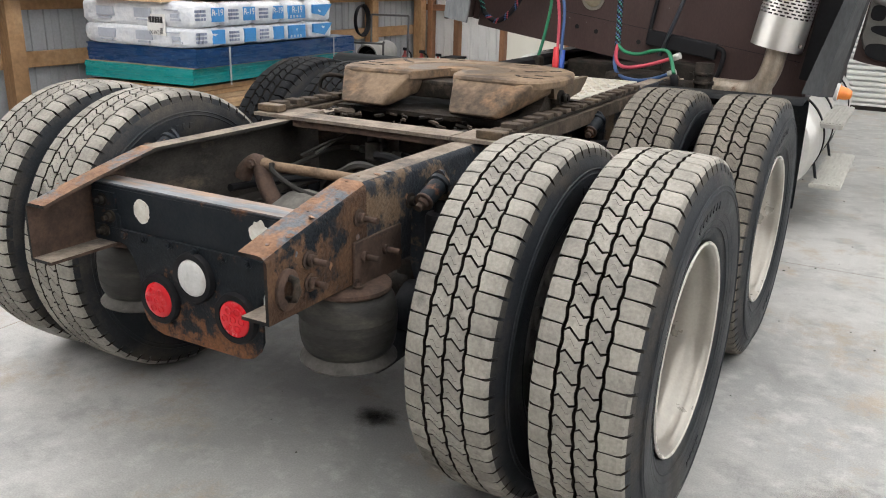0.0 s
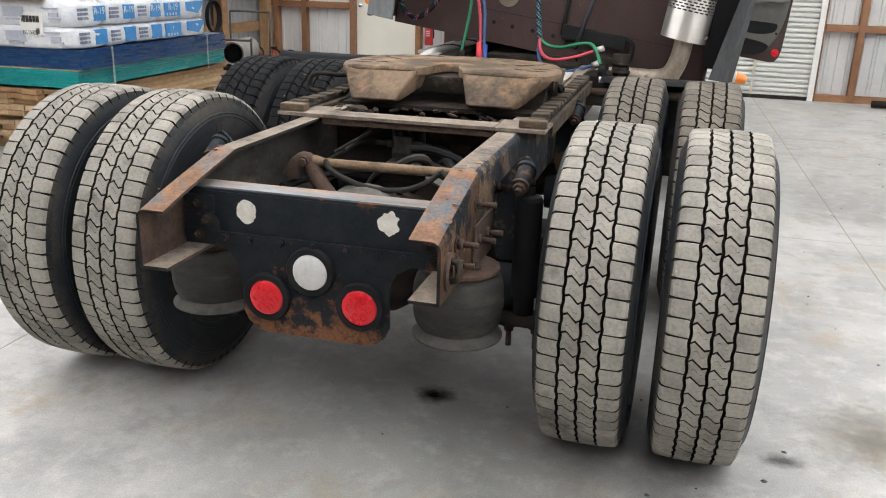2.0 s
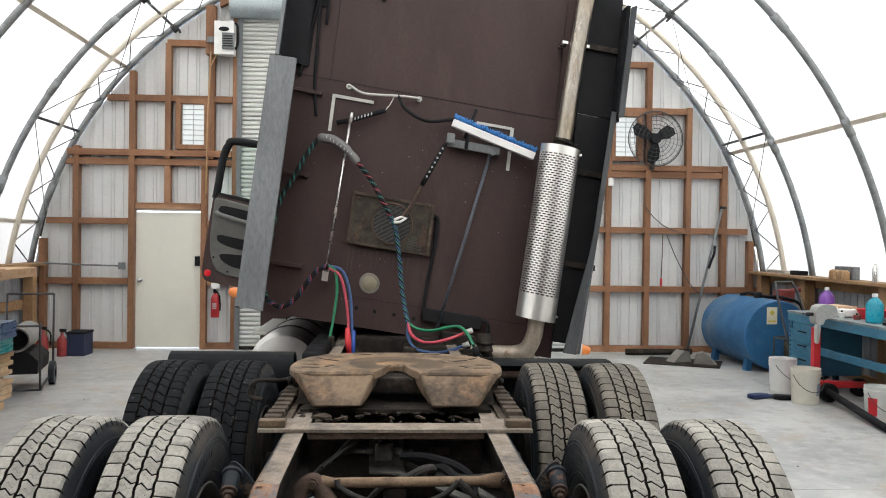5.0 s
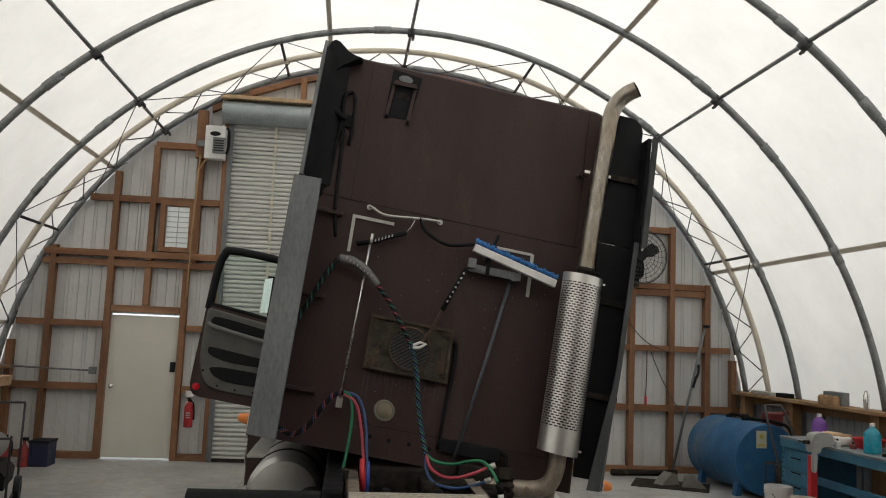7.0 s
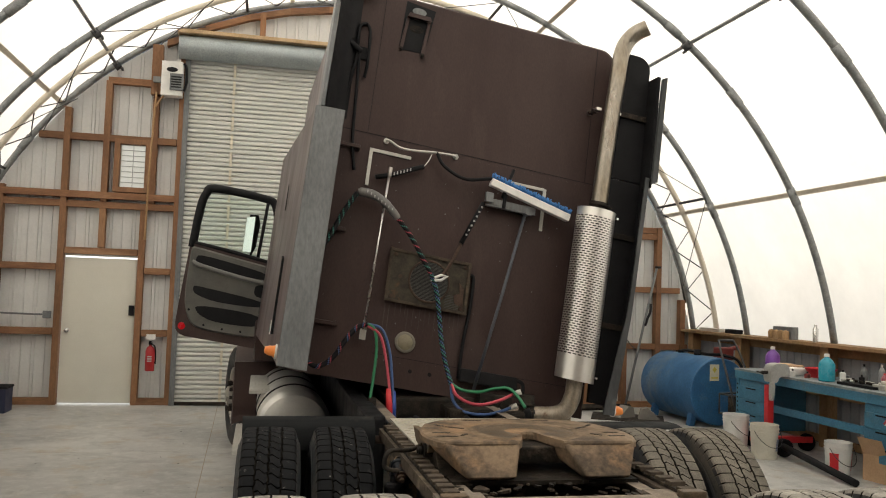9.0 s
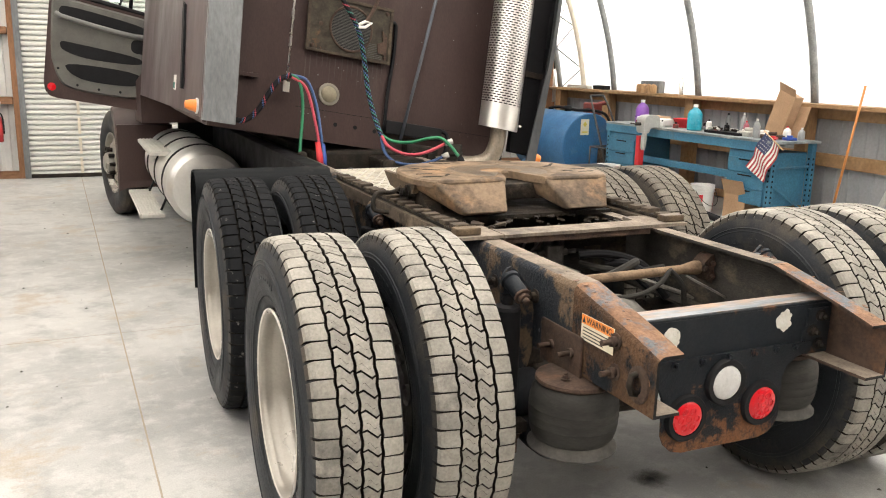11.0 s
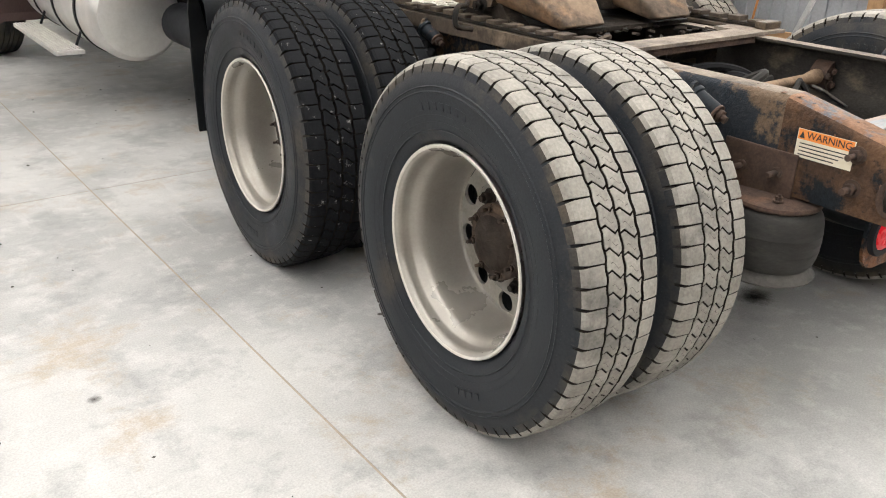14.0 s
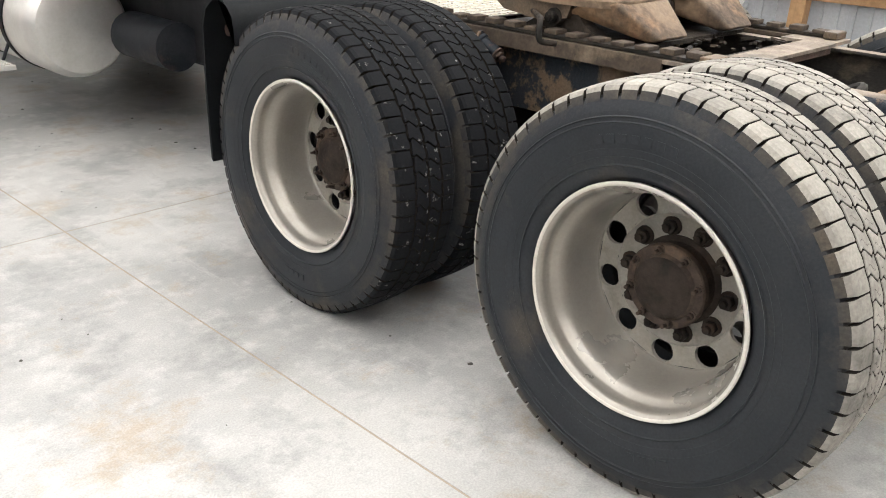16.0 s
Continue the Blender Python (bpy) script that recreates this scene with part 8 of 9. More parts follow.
def insulation_bag(i, y, z, w, blue):
    t = thing("insulation_bag", "white plastic bag of insulation with blue printed end", "insulation bag", SM @ pose(-0.545, y, z), "insulation bags on the stack")
    part("bag", pillow(w * 0.995, 1.30, 0.180 if z < 0.95 else 0.222, i * 3.7), M["film"], t, "white shiny plastic film", 60)
    xe = 0.655
    b = new_bm()
    if blue == 0:
        box(b, xe - 0.02, xe, 0.02, w * 0.44, -0.055, 0.06, bevel=0.004)
    elif blue == 1:
        box(b, xe - 0.02, xe, -w * 0.36, w * 0.40, -0.06, 0.06, bevel=0.004)
    else:
        prism(b, [(-w * 0.42, -0.02), (-w * 0.42, 0.06), (w * 0.40, 0.062), (w * 0.05, -0.05)], "x", xe - 0.02, xe)
    part("print_panel", b, M["filmblue"], t, "bright blue printed panel")
    if y < 0.3:
        yf = -w * 0.52
        for x0, x1, z0, z1 in ((-0.42, -0.22, -0.03, 0.045), (0.02, 0.20, -0.03, 0.045), (-0.40, -0.25, -0.055, -0.04), (0.04, 0.17, -0.055, -0.04), (0.36, 0.50, 0.035, 0.045), (0.42, 0.50, -0.02, 0.01), (0.42, 0.52, -0.045, -0.03)):
            b = new_bm()
            box(b, x0, x1, yf - 0.0015, yf + 0.02, z0, z1)
            part("print_mark", b, M["faded"], t)
    if blue < 2:
        b = new_bm()
        for r in range(3):
            for c in range(4):
                y0 = (-w * 0.42 + c * 0.032) if blue == 0 else (-w * 0.30 + c * 0.05)
                z0 = (-0.04 + r * 0.032) if blue == 0 else (-0.05 + r * 0.008)
                box(b, xe - 0.01, xe + 0.0015, y0, y0 + 0.022, z0, z0 + (0.02 if blue == 0 else 0.005))
        tagged(part("printed_pattern", b, M["filmgrey"] if blue == 0 else M["white"], t, "small printed bars"), kind="stuff")
        if z > 0.95:
            words("R-19", 0.075 if blue == 0 else 0.085, Matrix(((0, 0, 1, xe + 0.002), (1, 0, 0, w * 0.23 if blue == 0 else 0.01), (0, 1, 0, 0.018), (0, 0, 0, 1))), M["white"], t)
    return t


ys, n = 0.0, 0
for k, (w, blue) in enumerate(((0.40, 0), (0.40, 0), (0.40, 0), (0.34, 1), (0.40, 2))):
    y = -0.03 + 0.405 * k + w / 2
    for layer in (0, 1):
        insulation_bag(k * 2 + layer, y, 0.918 + 0.180 * layer, w, (blue if layer else (blue + 0) % 3))
b = new_bm()
box(b, -0.42, -0.22, -0.050, -0.044, 0.93, 1.10)
lb = thing("shipping_label", "white shipping label with a bar code on the bags", "label", SM @ pose(0.035, 0.012, 0))
part("paper", b, M["white"], lb)
for k in range(16):
    b = new_bm()
    box(b, -0.40 + k * 0.010, -0.396 + k * 0.010 + (0.003 if k % 3 else 0), -0.0535, -0.0505, 1.03, 1.08)
    part("bar", b, INK, lb)
for k in range(6):
    b = new_bm()
    box(b, -0.28, -0.25, -0.0535, -0.0505, 0.985 - k * 0.008, 0.989 - k * 0.008)
    part("bar", b, INK, lb)
words("524192", 0.045, Matrix(((-1, 0, 0, -0.335), (0, 0, -1, -0.0515), (0, -1, 0, 0.955), (0, 0, 0, 1))), INK, lb)
# boards and flat boxes lying on top
bo = thing("long_board", "pale long boards lying over the bags", "board", SM)
for k in range(2):
    b = new_bm()
    box(b, -0.55 - 0.42 * k, -0.15 - 0.42 * k, -0.1, 3.15, 1.196, 1.2155, bevel=0.003)
    part("plank", b, M["lumber"], bo)
for i, (x0, x1, y0, y1, z0, z1) in enumerate(((-0.62, 0.02, 0.1, 2.30, 1.216, 1.33), (-0.60, -0.02, 2.32, 3.18, 1.216, 1.31), (-0.75, -0.1, 0.4, 2.36, 1.331, 1.40))):
    t = thing("cardboard_box", "long flat brown cardboard box on the boards", "cardboard box", SM, "flat boxes on the stack")
    b = new_bm()
    box(b, x0, x1, y0, y1, z0, z1, bevel=0.004)
    part("carton", b, M["kraft"], t)
    if i < 2:
        b = new_bm()
        box(b, x1 - 0.001, x1 + 0.0015, y1 - 0.5, y1 - 0.3, z0 + 0.03, z0 + 0.075)
        box(b, x1 - 0.001, x1 + 0.0015, y1 - 0.16, y1 - 0.08, z0 + 0.03, z0 + 0.08)
        tagged(part("print_bars", b, M["timber"], t), kind="stuff")
    else:
        b = new_bm()
        prism(b, [(y0, z1), (y1, z1), (y1 + 0.05, z1 + 0.05), (y0 + 0.2, z1 + 0.11)], "x", x1 - 0.01, x1)
        part("flap", b, M["kraft"], t)

# torpedo heater on its wheeled frame
ht = thing("torpedo_heater", "round dull grey kerosene heater on a black wheeled frame", "heater", pose(-3.98, 6.85, 0, 0, 0, 14))
b = new_bm()
lathe(b, [(-0.32, 0.108), (-0.33, 0.126), (-0.30, 0.131), (0.40, 0.131), (0.42, 0.115)], 32, "y", (0, 0, 0.555))
part("barrel", b, plain("grey_enamel", (0.24, 0.235, 0.22), 0.4), ht, "pale grey round barrel", 40)
b = new_bm()
lathe(b, [(-0.31, 0.112), (-0.20, 0.095), (-0.19, 0.06), (-0.22, 0.05), (-0.22, 0.001)], 28, "y", (0, 0, 0.555))
part("nozzle", b, M["hblack"], ht, "dark round nozzle", 40)
b = new_bm()
prism(b, [(-0.2, 0.20), (0.2, 0.20), (0.21, 0.33), (0.12, 0.42), (-0.12, 0.42), (-0.21, 0.33)], "y", -0.34, 0.40)
part("fuel_tank", b, M["fairblack"], ht, "black fuel tank")
b = new_bm()
for x in (-0.24, 0.24):
    tube(b, smooth_line([(x, -0.42, 0.05), (x, -0.43, 0.4), (x, -0.43, 0.70), (x, -0.40, 0.72)], 4), 0.012, 8)
    rod(b, (x, -0.42, 0.05), (x, 0.45, 0.12), 0.012, 8)
    rod(b, (x, 0.45, 0.12), (x, 0.5, 0.98), 0.012, 8)
rod(b, (-0.24, -0.43, 0.71), (0.24, -0.43, 0.71), 0.012, 8)
rod(b, (-0.24, 0.5, 0.98), (0.24, 0.5, 0.98), 0.012, 8)
rod(b, (-0.24, -0.42, 0.05), (0.24, -0.42, 0.05), 0.012, 8)
part("frame", b, M["rod"], ht, "black tube frame")
for x in (-0.27, 0.27):
    b = new_bm()
    lathe(b, [(-0.03, 0.05), (-0.03, 0.12), (-0.02, 0.13), (0.02, 0.13), (0.03, 0.12), (0.03, 0.05)], 24, "x", (x, 0.2, 0.13))
    part("wheel", b, M["rubber"], ht, "small black wheel", 40)
# red cans and rags in the corner
M["oldred"] = material("old_dull_red", (0.30, 0.03, 0.028), (0.2, 0.022, 0.02), (0.10, 0.06, 0.05), rough=0.5, scale=12, fine=80, bump=0.1)
for i, (x, y, r, h, m) in enumerate(((-4.72, 9.15, 0.075, 0.32, "oldred"), (-4.50, 9.25, 0.065, 0.28, "oldred"), (-4.88, 8.95, 0.07, 0.36, "oldred"))):
    t = thing("fire_extinguisher", "old red extinguisher standing in the corner", "fire extinguisher", pose(x, y, 0), "extinguishers in the corner")
    b = new_bm()
    lathe(b, [(0, 0.001), (0, r), (h * 0.8, r), (h * 0.92, r * 0.6), (h, r * 0.3), (h + 0.08, r * 0.25)], 20, "z")
    part("cylinder", b, M[m], t, "", 40)
    b = new_bm()
    box(b, -0.03, 0.05, -0.02, 0.02, h + 0.05, h + 0.09, bevel=0.004)
    tube(b, smooth_line([(0.03, 0, h + 0.06), (r + 0.03, 0, h), (r + 0.03, 0, h * 0.5)], 5), 0.012, 8)
    part("valve", b, M["hblack"], t)
t = thing("storage_crate", "dark blue plastic crate in the corner", "crate", pose(-4.32, 9.40, 0))
b = new_bm()
box(b, -0.12, 0.12, -0.16, 0.16, 0, 0.30, bevel=0.01)
part("crate", b, plain("navy_plastic", (0.015, 0.022, 0.06), 0.5), t)
b = new_bm()
box(b, -0.13, 0.13, -0.17, 0.17, 0.30, 0.33, bevel=0.006)
part("lid", b, M["hblack"], t)
t = thing("hose_coil", "coil of dark hose hung on the side wall post", "hose coil", pose(XL + 0.27, 8.1, 0.85))
for k in range(4):
    b = new_bm()
    tube(b, [(0.015 * k, (0.15 + 0.006 * k) * math.cos(2 * math.pi * i / 20), (0.19 + 0.006 * k) * math.sin(2 * math.pi * i / 20)) for i in range(20)], 0.011, 8, closed=True)
    part("hose_loop", b, M["hblack"], t)

# ---- fuel tank, junk, bench along the east wall ----
TN, TF = Vector((4.97, 8.18, -0.075)), Vector((4.90, 9.52, -0.075))
td = (TF - TN).normalized()
tm = Matrix.Translation(TN) @ Matrix(((td.y, td.x, 0, 0), (-td.x, td.y, 0, 0), (0, 0, 1, 0), (0, 0, 0, 1)))
tk = thing("storage_tank", "blue dusty horizontal steel fuel tank on short legs", "fuel tank", tm)
L = (TF - TN).length
M["tankblue"] = material("faded_blue_tank", (0.028, 0.125, 0.27), (0.022, 0.095, 0.215), (0.15, 0.19, 0.21), rough=0.45, scale=2.4, fine=50, bump=0.06, patch=(0.52, 0.74))
b = new_bm()
lathe(b, [(0.0, 0.001), (0.0, 0.44), (0.012, 0.455), (L - 0.012, 0.455), (L, 0.44), (L, 0.001)], 56, "y", (0, 0, 0.55))
part("shell", b, M["tankblue"], tk, "faded blue steel shell, dusty on top", 30)
for y in (0.18, L - 0.2):
    for sd in (-1, 1):
        b = new_bm()
        prism(b, [(sd * 0.37, 0.075), (sd * 0.29, 0.075), (sd * 0.27, 0.24), (sd * 0.33, 0.30)], "y", y - 0.05, y + 0.05)
        part("leg", b, M["tankblue"], tk)
b = new_bm()
box(b, -0.16, -0.02, -0.006, -0.001, 0.70, 0.92)
part("hazard_label", b, plain("yellowed_label", (0.68, 0.66, 0.50), 0.5), tk, "pale hazard label")
b = new_bm()
prism(b, [(-0.125, 0.85), (-0.09, 0.81), (-0.055, 0.85), (-0.09, 0.89)], "y", -0.009, -0.0065)
part("label_diamond", b, plain("yellow_diamond", (0.6, 0.5, 0.08), 0.5), tk)
b = new_bm()
box(b, -0.14, -0.04, -0.008, -0.0065, 0.73, 0.75)
part("label_line", b, plain("yellow_print", (0.6, 0.5, 0.08), 0.5), tk)
b = new_bm()
rod(b, (0, 0.55, 0.98), (0, 0.55, 1.08), 0.05, 14)
rod(b, (0.0, L - 0.35, 0.98), (0.0, L - 0.35, 1.04), 0.04, 12)
tube(b, smooth_line([(0, L - 0.35, 1.03), (0.02, 0.8, 1.05), (0.05, 0.4, 1.03), (0.1, 0.1, 1.04), (0.3, 0.0, 0.95), (0.35, -0.1, 0.6)], 5), 0.02, 8)
part("filler_hose", b, M["hblack"], tk, "black delivery hose")
b = new_bm()
box(b, 0.08, 0.28, 0.10, 0.30, 0.97, 1.14, bevel=0.02)
rod(b, (0.18, 0.2, 1.1), (0.36, 0.1, 1.15), 0.03, 10)
part("hand_pump", b, plain("dark_red_pump", (0.18, 0.03, 0.025), 0.5), tk, "dark red transfer pump")

ct = thing("hand_cart", "black two-wheeled cart carrying a small engine", "cart", pose(5.02, 7.74, 0, 0, 0, 12))
b = new_bm()
for x in (-0.18, 0.18):
    tube(b, smooth_line([(x, -0.15, 0.15), (x, 0.0, 0.55), (x * 0.9, 0.2, 1.0), (x * 0.7, 0.30, 1.18)], 5), 0.015, 8)
rod(b, (-0.13, 0.3, 1.18), (0.13, 0.3, 1.18), 0.015, 8)
rod(b, (-0.22, -0.12, 0.13), (0.22, -0.12, 0.13), 0.015, 8)
tube(b, [(-0.26, -0.25, 0.25), (0.26, -0.25, 0.25), (0.26, 0.12, 0.25), (-0.26, 0.12, 0.25)], 0.012, 6, closed=True)
tube(b, [(-0.26, -0.25, 0.5), (0.26, -0.25, 0.5), (0.26, 0.12, 0.5), (-0.26, 0.12, 0.5)], 0.012, 6, closed=True)
for x in (-0.26, 0.26):
    for y in (-0.25, 0.12):
        rod(b, (x, y, 0.25), (x, y, 0.5), 0.012, 6)
part("frame", b, M["rod"], ct)
for x in (-0.26, 0.26):
    b = new_bm()
    lathe(b, [(-0.035, 0.05), (-0.035, 0.13), (-0.02, 0.145), (0.02, 0.145), (0.035, 0.13), (0.035, 0.05)], 24, "x", (x, -0.12, 0.145))
    part("wheel", b, M["rubber"], ct, "", 40)
b = new_bm()
box(b, -0.16, 0.20, -0.18, 0.08, 0.22, 0.48, bevel=0.02)
tube(b, smooth_line([(-0.2, -0.2, 0.45), (-0.1, -0.26, 0.56), (0.05, -0.26, 0.54), (0.15, -0.2, 0.48)], 5), 0.014, 8)
part("engine_block", b, M["grease"], ct, "grimy small engine")

jk = thing("rubber_mat", "dark rubber mat with odd metal parts beside the tank", "mat", pose(4.05, 8.95, 0, 0, 0, -25))
b = new_bm()
box(b, -0.55, 0.45, -0.35, 0.35, 0.0005, 0.014, bevel=0.003)
part("sheet", b, M["grease"], jk)
t = thing("wheel_chock", "grey wheel chocks on the mat", "wheel chock", pose(3.95, 9.0, 0.015, 0, 0, 20), "chocks on the mat")
b = new_bm()
prism(b, [(-0.15, 0), (0.15, 0), (0.11, 0.14), (0.03, 0.16), (-0.08, 0.07)], "y", -0.09, 0.09)
part("wedge", b, plain("grey_rubber", (0.2, 0.19, 0.17), 0.8), t)
copy_thing(t, pose(4.25, 8.8, 0.015, 0, 0, 160))
t = thing("pipe_offcut", "short dull steel pipe lying on the floor", "pipe", pose(3.9, 9.72, 0.05, 0, 0, 4))
b = new_bm()
rod(b, (-0.5, 0, 0), (0.5, 0, 0), 0.045, 16)
part("tube", b, M["grease"], t)

# work bench
BXF, BXB, BY0, BY1, BZT = 4.76, 5.36, 4.55, 7.45, 0.87
M["benchblue"] = material("blue_bench_paint", (0.04, 0.17, 0.27), (0.035, 0.14, 0.23), (0.09, 0.15, 0.18), rough=0.45, scale=5, fine=60, bump=0.05, patch=(0.58, 0.75))
bench = thing("work_bench", "blue steel work bench with drawers, cluttered top", "work bench")
b = new_bm()
box(b, BXF - 0.03, BXB, BY0 - 0.05, BY1, BZT - 0.025, BZT, bevel=0.003)
part("bench_top", b, material("worn_bench_top", (0.20, 0.235, 0.25), (0.13, 0.15, 0.16), (0.30, 0.30, 0.29), rough=0.45, scale=7, fine=60, bump=0.1, patch=(0.55, 0.68)), bench, "scuffed pale bench top")
b = new_bm()
box(b, BXF - 0.02, BXF, BY0, BY1, BZT - 0.12, BZT - 0.026, bevel=0.002)
part("apron", b, M["benchblue"], bench)
b = new_bm()
box(b, BXF + 0.02, BXF + 0.06, BY0 + 0.5, BY1 - 0.5, 0.42, 0.50, bevel=0.002)
part("stretcher", b, M["benchblue"], bench)
for x in (BXF, BXB - 0.06):
    for y in (BY0, BY1 - 0.06):
        b = new_bm()
        box(b, x, x + 0.06, y, y + 0.06, 0, BZT - 0.026, bevel=0.003)
        leg = part("leg", b, M["benchblue"], bench, "blue leg with rows of holes")
        b = new_bm()
        for k in range(12):
            z = 0.06 + k * 0.055
            box(b, x - 0.002, x - 0.0005, y + 0.02, y + 0.038, z, z + 0.022)
            box(b, x + 0.02, x + 0.038, y - 0.002, y - 0.0005, z, z + 0.022)
        tagged(part("leg_holes", b, M["hblack"], bench), kind="stuff")
for y0, y1 in ((BY0 + 0.07, BY0 + 0.62), (BY1 - 0.62, BY1 - 0.07)):
    b = new_bm()
    box(b, BXF + 0.005, BXB - 0.05, y0, y1, 0.18, BZT - 0.13, bevel=0.004)
    cbn = part("drawer_case", b, M["benchblue"], bench)
    for k in range(3):
        b = new_bm()
        box(b, BXF - 0.012, BXF + 0.004, y0 + 0.01, y1 - 0.01, 0.19 + k * 0.162, 0.34 + k * 0.162, bevel=0.004)
        dr = part("drawer", b, M["benchblue"], bench)
        b = new_bm()
        box(b, BXF - 0.026, BXF - 0.013, y0 + 0.18, y1 - 0.18, 0.315 + k * 0.162, 0.328 + k * 0.162)
        part("drawer_pull", b, M["hblack"], bench)
b = new_bm()
rod(b, (BXF + 0.04, BY0 + 0.03, 0.42), (BXB - 0.03, BY0 + 0.03, 0.10), 0.012, 8)
rod(b, (BXB - 0.03, BY0 + 0.03, 0.6), (BXF + 0.04, BY0 + 0.03, 0.58), 0.012, 8)
part("side_brace", b, M["benchblue"], bench)


def bottle(x, y, r, h, mat, label, cap="white", z=BZT, handle=True):
    t = thing("plastic_bottle", label, "bottle", pose(x, y, z), "bottles on the bench")
    b = new_bm()
    lathe(b, [(0, 0.001), (0, r * 0.9), (0.01, r), (h * 0.62, r), (h * 0.75, r * 0.75), (h * 0.86, r * 0.32), (h * 0.9, r * 0.28)], 24, "z")
    part("body", b, mat, t, "", 40)
    b = new_bm()
    lathe(b, [(h * 0.89, r * 0.34), (h, r * 0.32), (h, 0.001)], 16, "z")
    part("cap", b, M[cap], t, "", 40)
    return t


PURPLE, CYAN = plain("purple_cleaner", (0.20, 0.07, 0.36), 0.25), plain("cyan_washer_fluid", (0.03, 0.33, 0.45), 0.2)
bottle(5.0, 7.05, 0.085, 0.30, PURPLE, "gallon bottle of purple cleaner")
bottle(4.92, 5.95, 0.085, 0.30, CYAN, "gallon bottle of bright blue washer fluid")
CLEAR = plain("clear_grey_plastic", (0.34, 0.35, 0.36), 0.25, spec=0.5)
bottle(5.12, 5.62, 0.034, 0.22, M["trimgrey"], "grey spray bottle with black nozzle", "hblack")
bottle(5.22, 5.48, 0.034, 0.23, CLEAR, "clear spray bottle with white nozzle", "white")
bottle(5.15, 5.36, 0.032, 0.15, plain("faded_pink_plastic", (0.42, 0.12, 0.16), 0.4), "small pink bottle with red cap", "red")
bottle(4.93, 4.98, 0.036, 0.20, CLEAR, "clear spray bottle by the box", "white")
bottle(5.1, 4.72, 0.04, 0.14, M["white"], "small white jar with red lid", "red")
bottle(5.2, 4.62, 0.033, 0.13, CLEAR, "clear jar with a pale cap", "white")
t = thing("shop_rags", "pile of pale rags and paper on the bench", "rags", pose(4.98, 6.75, BZT))
for k in range(5):
    b = pillow(0.16, 0.20, 0.09, k * 5.1)
    for v in b.verts:
        v.co = pose(0.05 * (k % 2), 0.10 * k - 0.2, 0.05 + 0.02 * (k % 2), 0, 0, 40 * k) @ v.co
    part("rag", b, (M["white"], M["kraft"], M["white"], M["lumber"], M["film"])[k], t, "", 60)
t = thing("plastic_basin", "red plastic basin on the bench", "basin", pose(5.15, 6.35, BZT))
b = new_bm()
lathe(b, [(0.0, 0.001), (0.0, 0.12), (0.10, 0.16), (0.105, 0.175), (0.095, 0.17), (0.01, 0.115), (0.01, 0.001)], 28, "z")
part("basin", b, M["red"], t, "", 40)
t = thing("tool_tray", "black tool tray with loose tools", "tray", pose(4.95, 5.45, BZT))
b = new_bm()
box(b, -0.10, 0.12, -0.30, 0.25, 0, 0.03, bevel=0.006)
part("tray", b, M["hblack"], t)
for k in range(7):
    b = new_bm()
    rod(b, (random.uniform(-0.08, 0.08), -0.28 + 0.08 * k, 0.045), (random.uniform(-0.08, 0.1), -0.2 + 0.07 * k, 0.055), 0.014, 8)
    part("tool", b, M["grease"] if k % 2 else M["alustep"], t)
for i, (x, y, sx, sy, sz, m) in enumerate(((5.0, 5.15, 0.10, 0.09, 0.09, "alustep"), (5.12, 5.05, 0.08, 0.12, 0.07, "white"), (5.0, 4.82, 0.07, 0.12, 0.07, "rust"), (5.05, 4.63, 0.05, 0.06, 0.05, "blue"), (5.2, 6.02, 0.10, 0.08, 0.06, "trimgrey"),
                                         (4.9, 4.72, 0.05, 0.08, 0.04, "red"))):
    t = thing("small_part", "odd small machine part on the bench", "machine part", pose(x, y, BZT, 0, 0, 25 * i), "parts on the bench")
    b = new_bm()
    box(b, -sx, sx, -sy, sy, 0, sz * 0.6, bevel=0.012)
    rod(b, (0, 0, sz * 0.6), (0, 0, sz), min(sx, sy) * 0.6, 12)
    part("casting", b, M[m], t)
t = thing("cardboard_box", "open cardboard box leaning on the bench", "cardboard box", pose(5.2, 4.98, BZT, 20, 0, 0))
b = new_bm()
box(b, -0.06, 0.06, -0.12, 0.12, 0.045, 0.50, bevel=0.004)
part("carton", b, M["kraft"], t)
b = new_bm()
prism(b, [(-0.06, 0.50), (-0.052, 0.50), (-0.10, 0.59), (-0.108, 0.59)], "y", -0.12, 0.12)
part("flap", b, M["kraft"], t)
t = thing("cardboard_sheet", "grey cardboard sheet leaning by the wall", "cardboard", pose(5.26, 4.80, BZT, 0, 20, 0))
b = new_bm()
box(b, -0.004, 0.004, -0.1, 0.1, 0.0, 0.36)
part("sheet", b, M["kraft"], t)
vs = thing("bench_vise", "grey bench vise on the bench corner", "vise", pose(4.66, 6.45, BZT - 0.12))
b = new_bm()
prism(b, soften([(-0.13, 0.05), (-0.135, 0.20), (-0.10, 0.262), (0.04, 0.27), (0.10, 0.24), (0.10, 0.121), (-0.03, 0.121), (-0.05, 0.05)], 2), "y", -0.075, 0.075)
prism(b, soften([(-0.130, 0.06), (-0.085, 0.06), (-0.095, -0.12), (-0.115, -0.16), (-0.132, -0.12)], 1), "y", -0.085, -0.03)
part("jaw", b, plain("grey_cast_iron", (0.40, 0.40, 0.38), 0.6, bump=0.2), vs)
b = new_bm()
rod(b, (-0.12, 0, 0.16), (-0.2, 0, 0.16), 0.02, 10)
rod(b, (-0.2, -0.1, 0.16), (-0.2, 0.1, 0.16), 0.009, 8)
part("screw", b, M["grease"], vs)

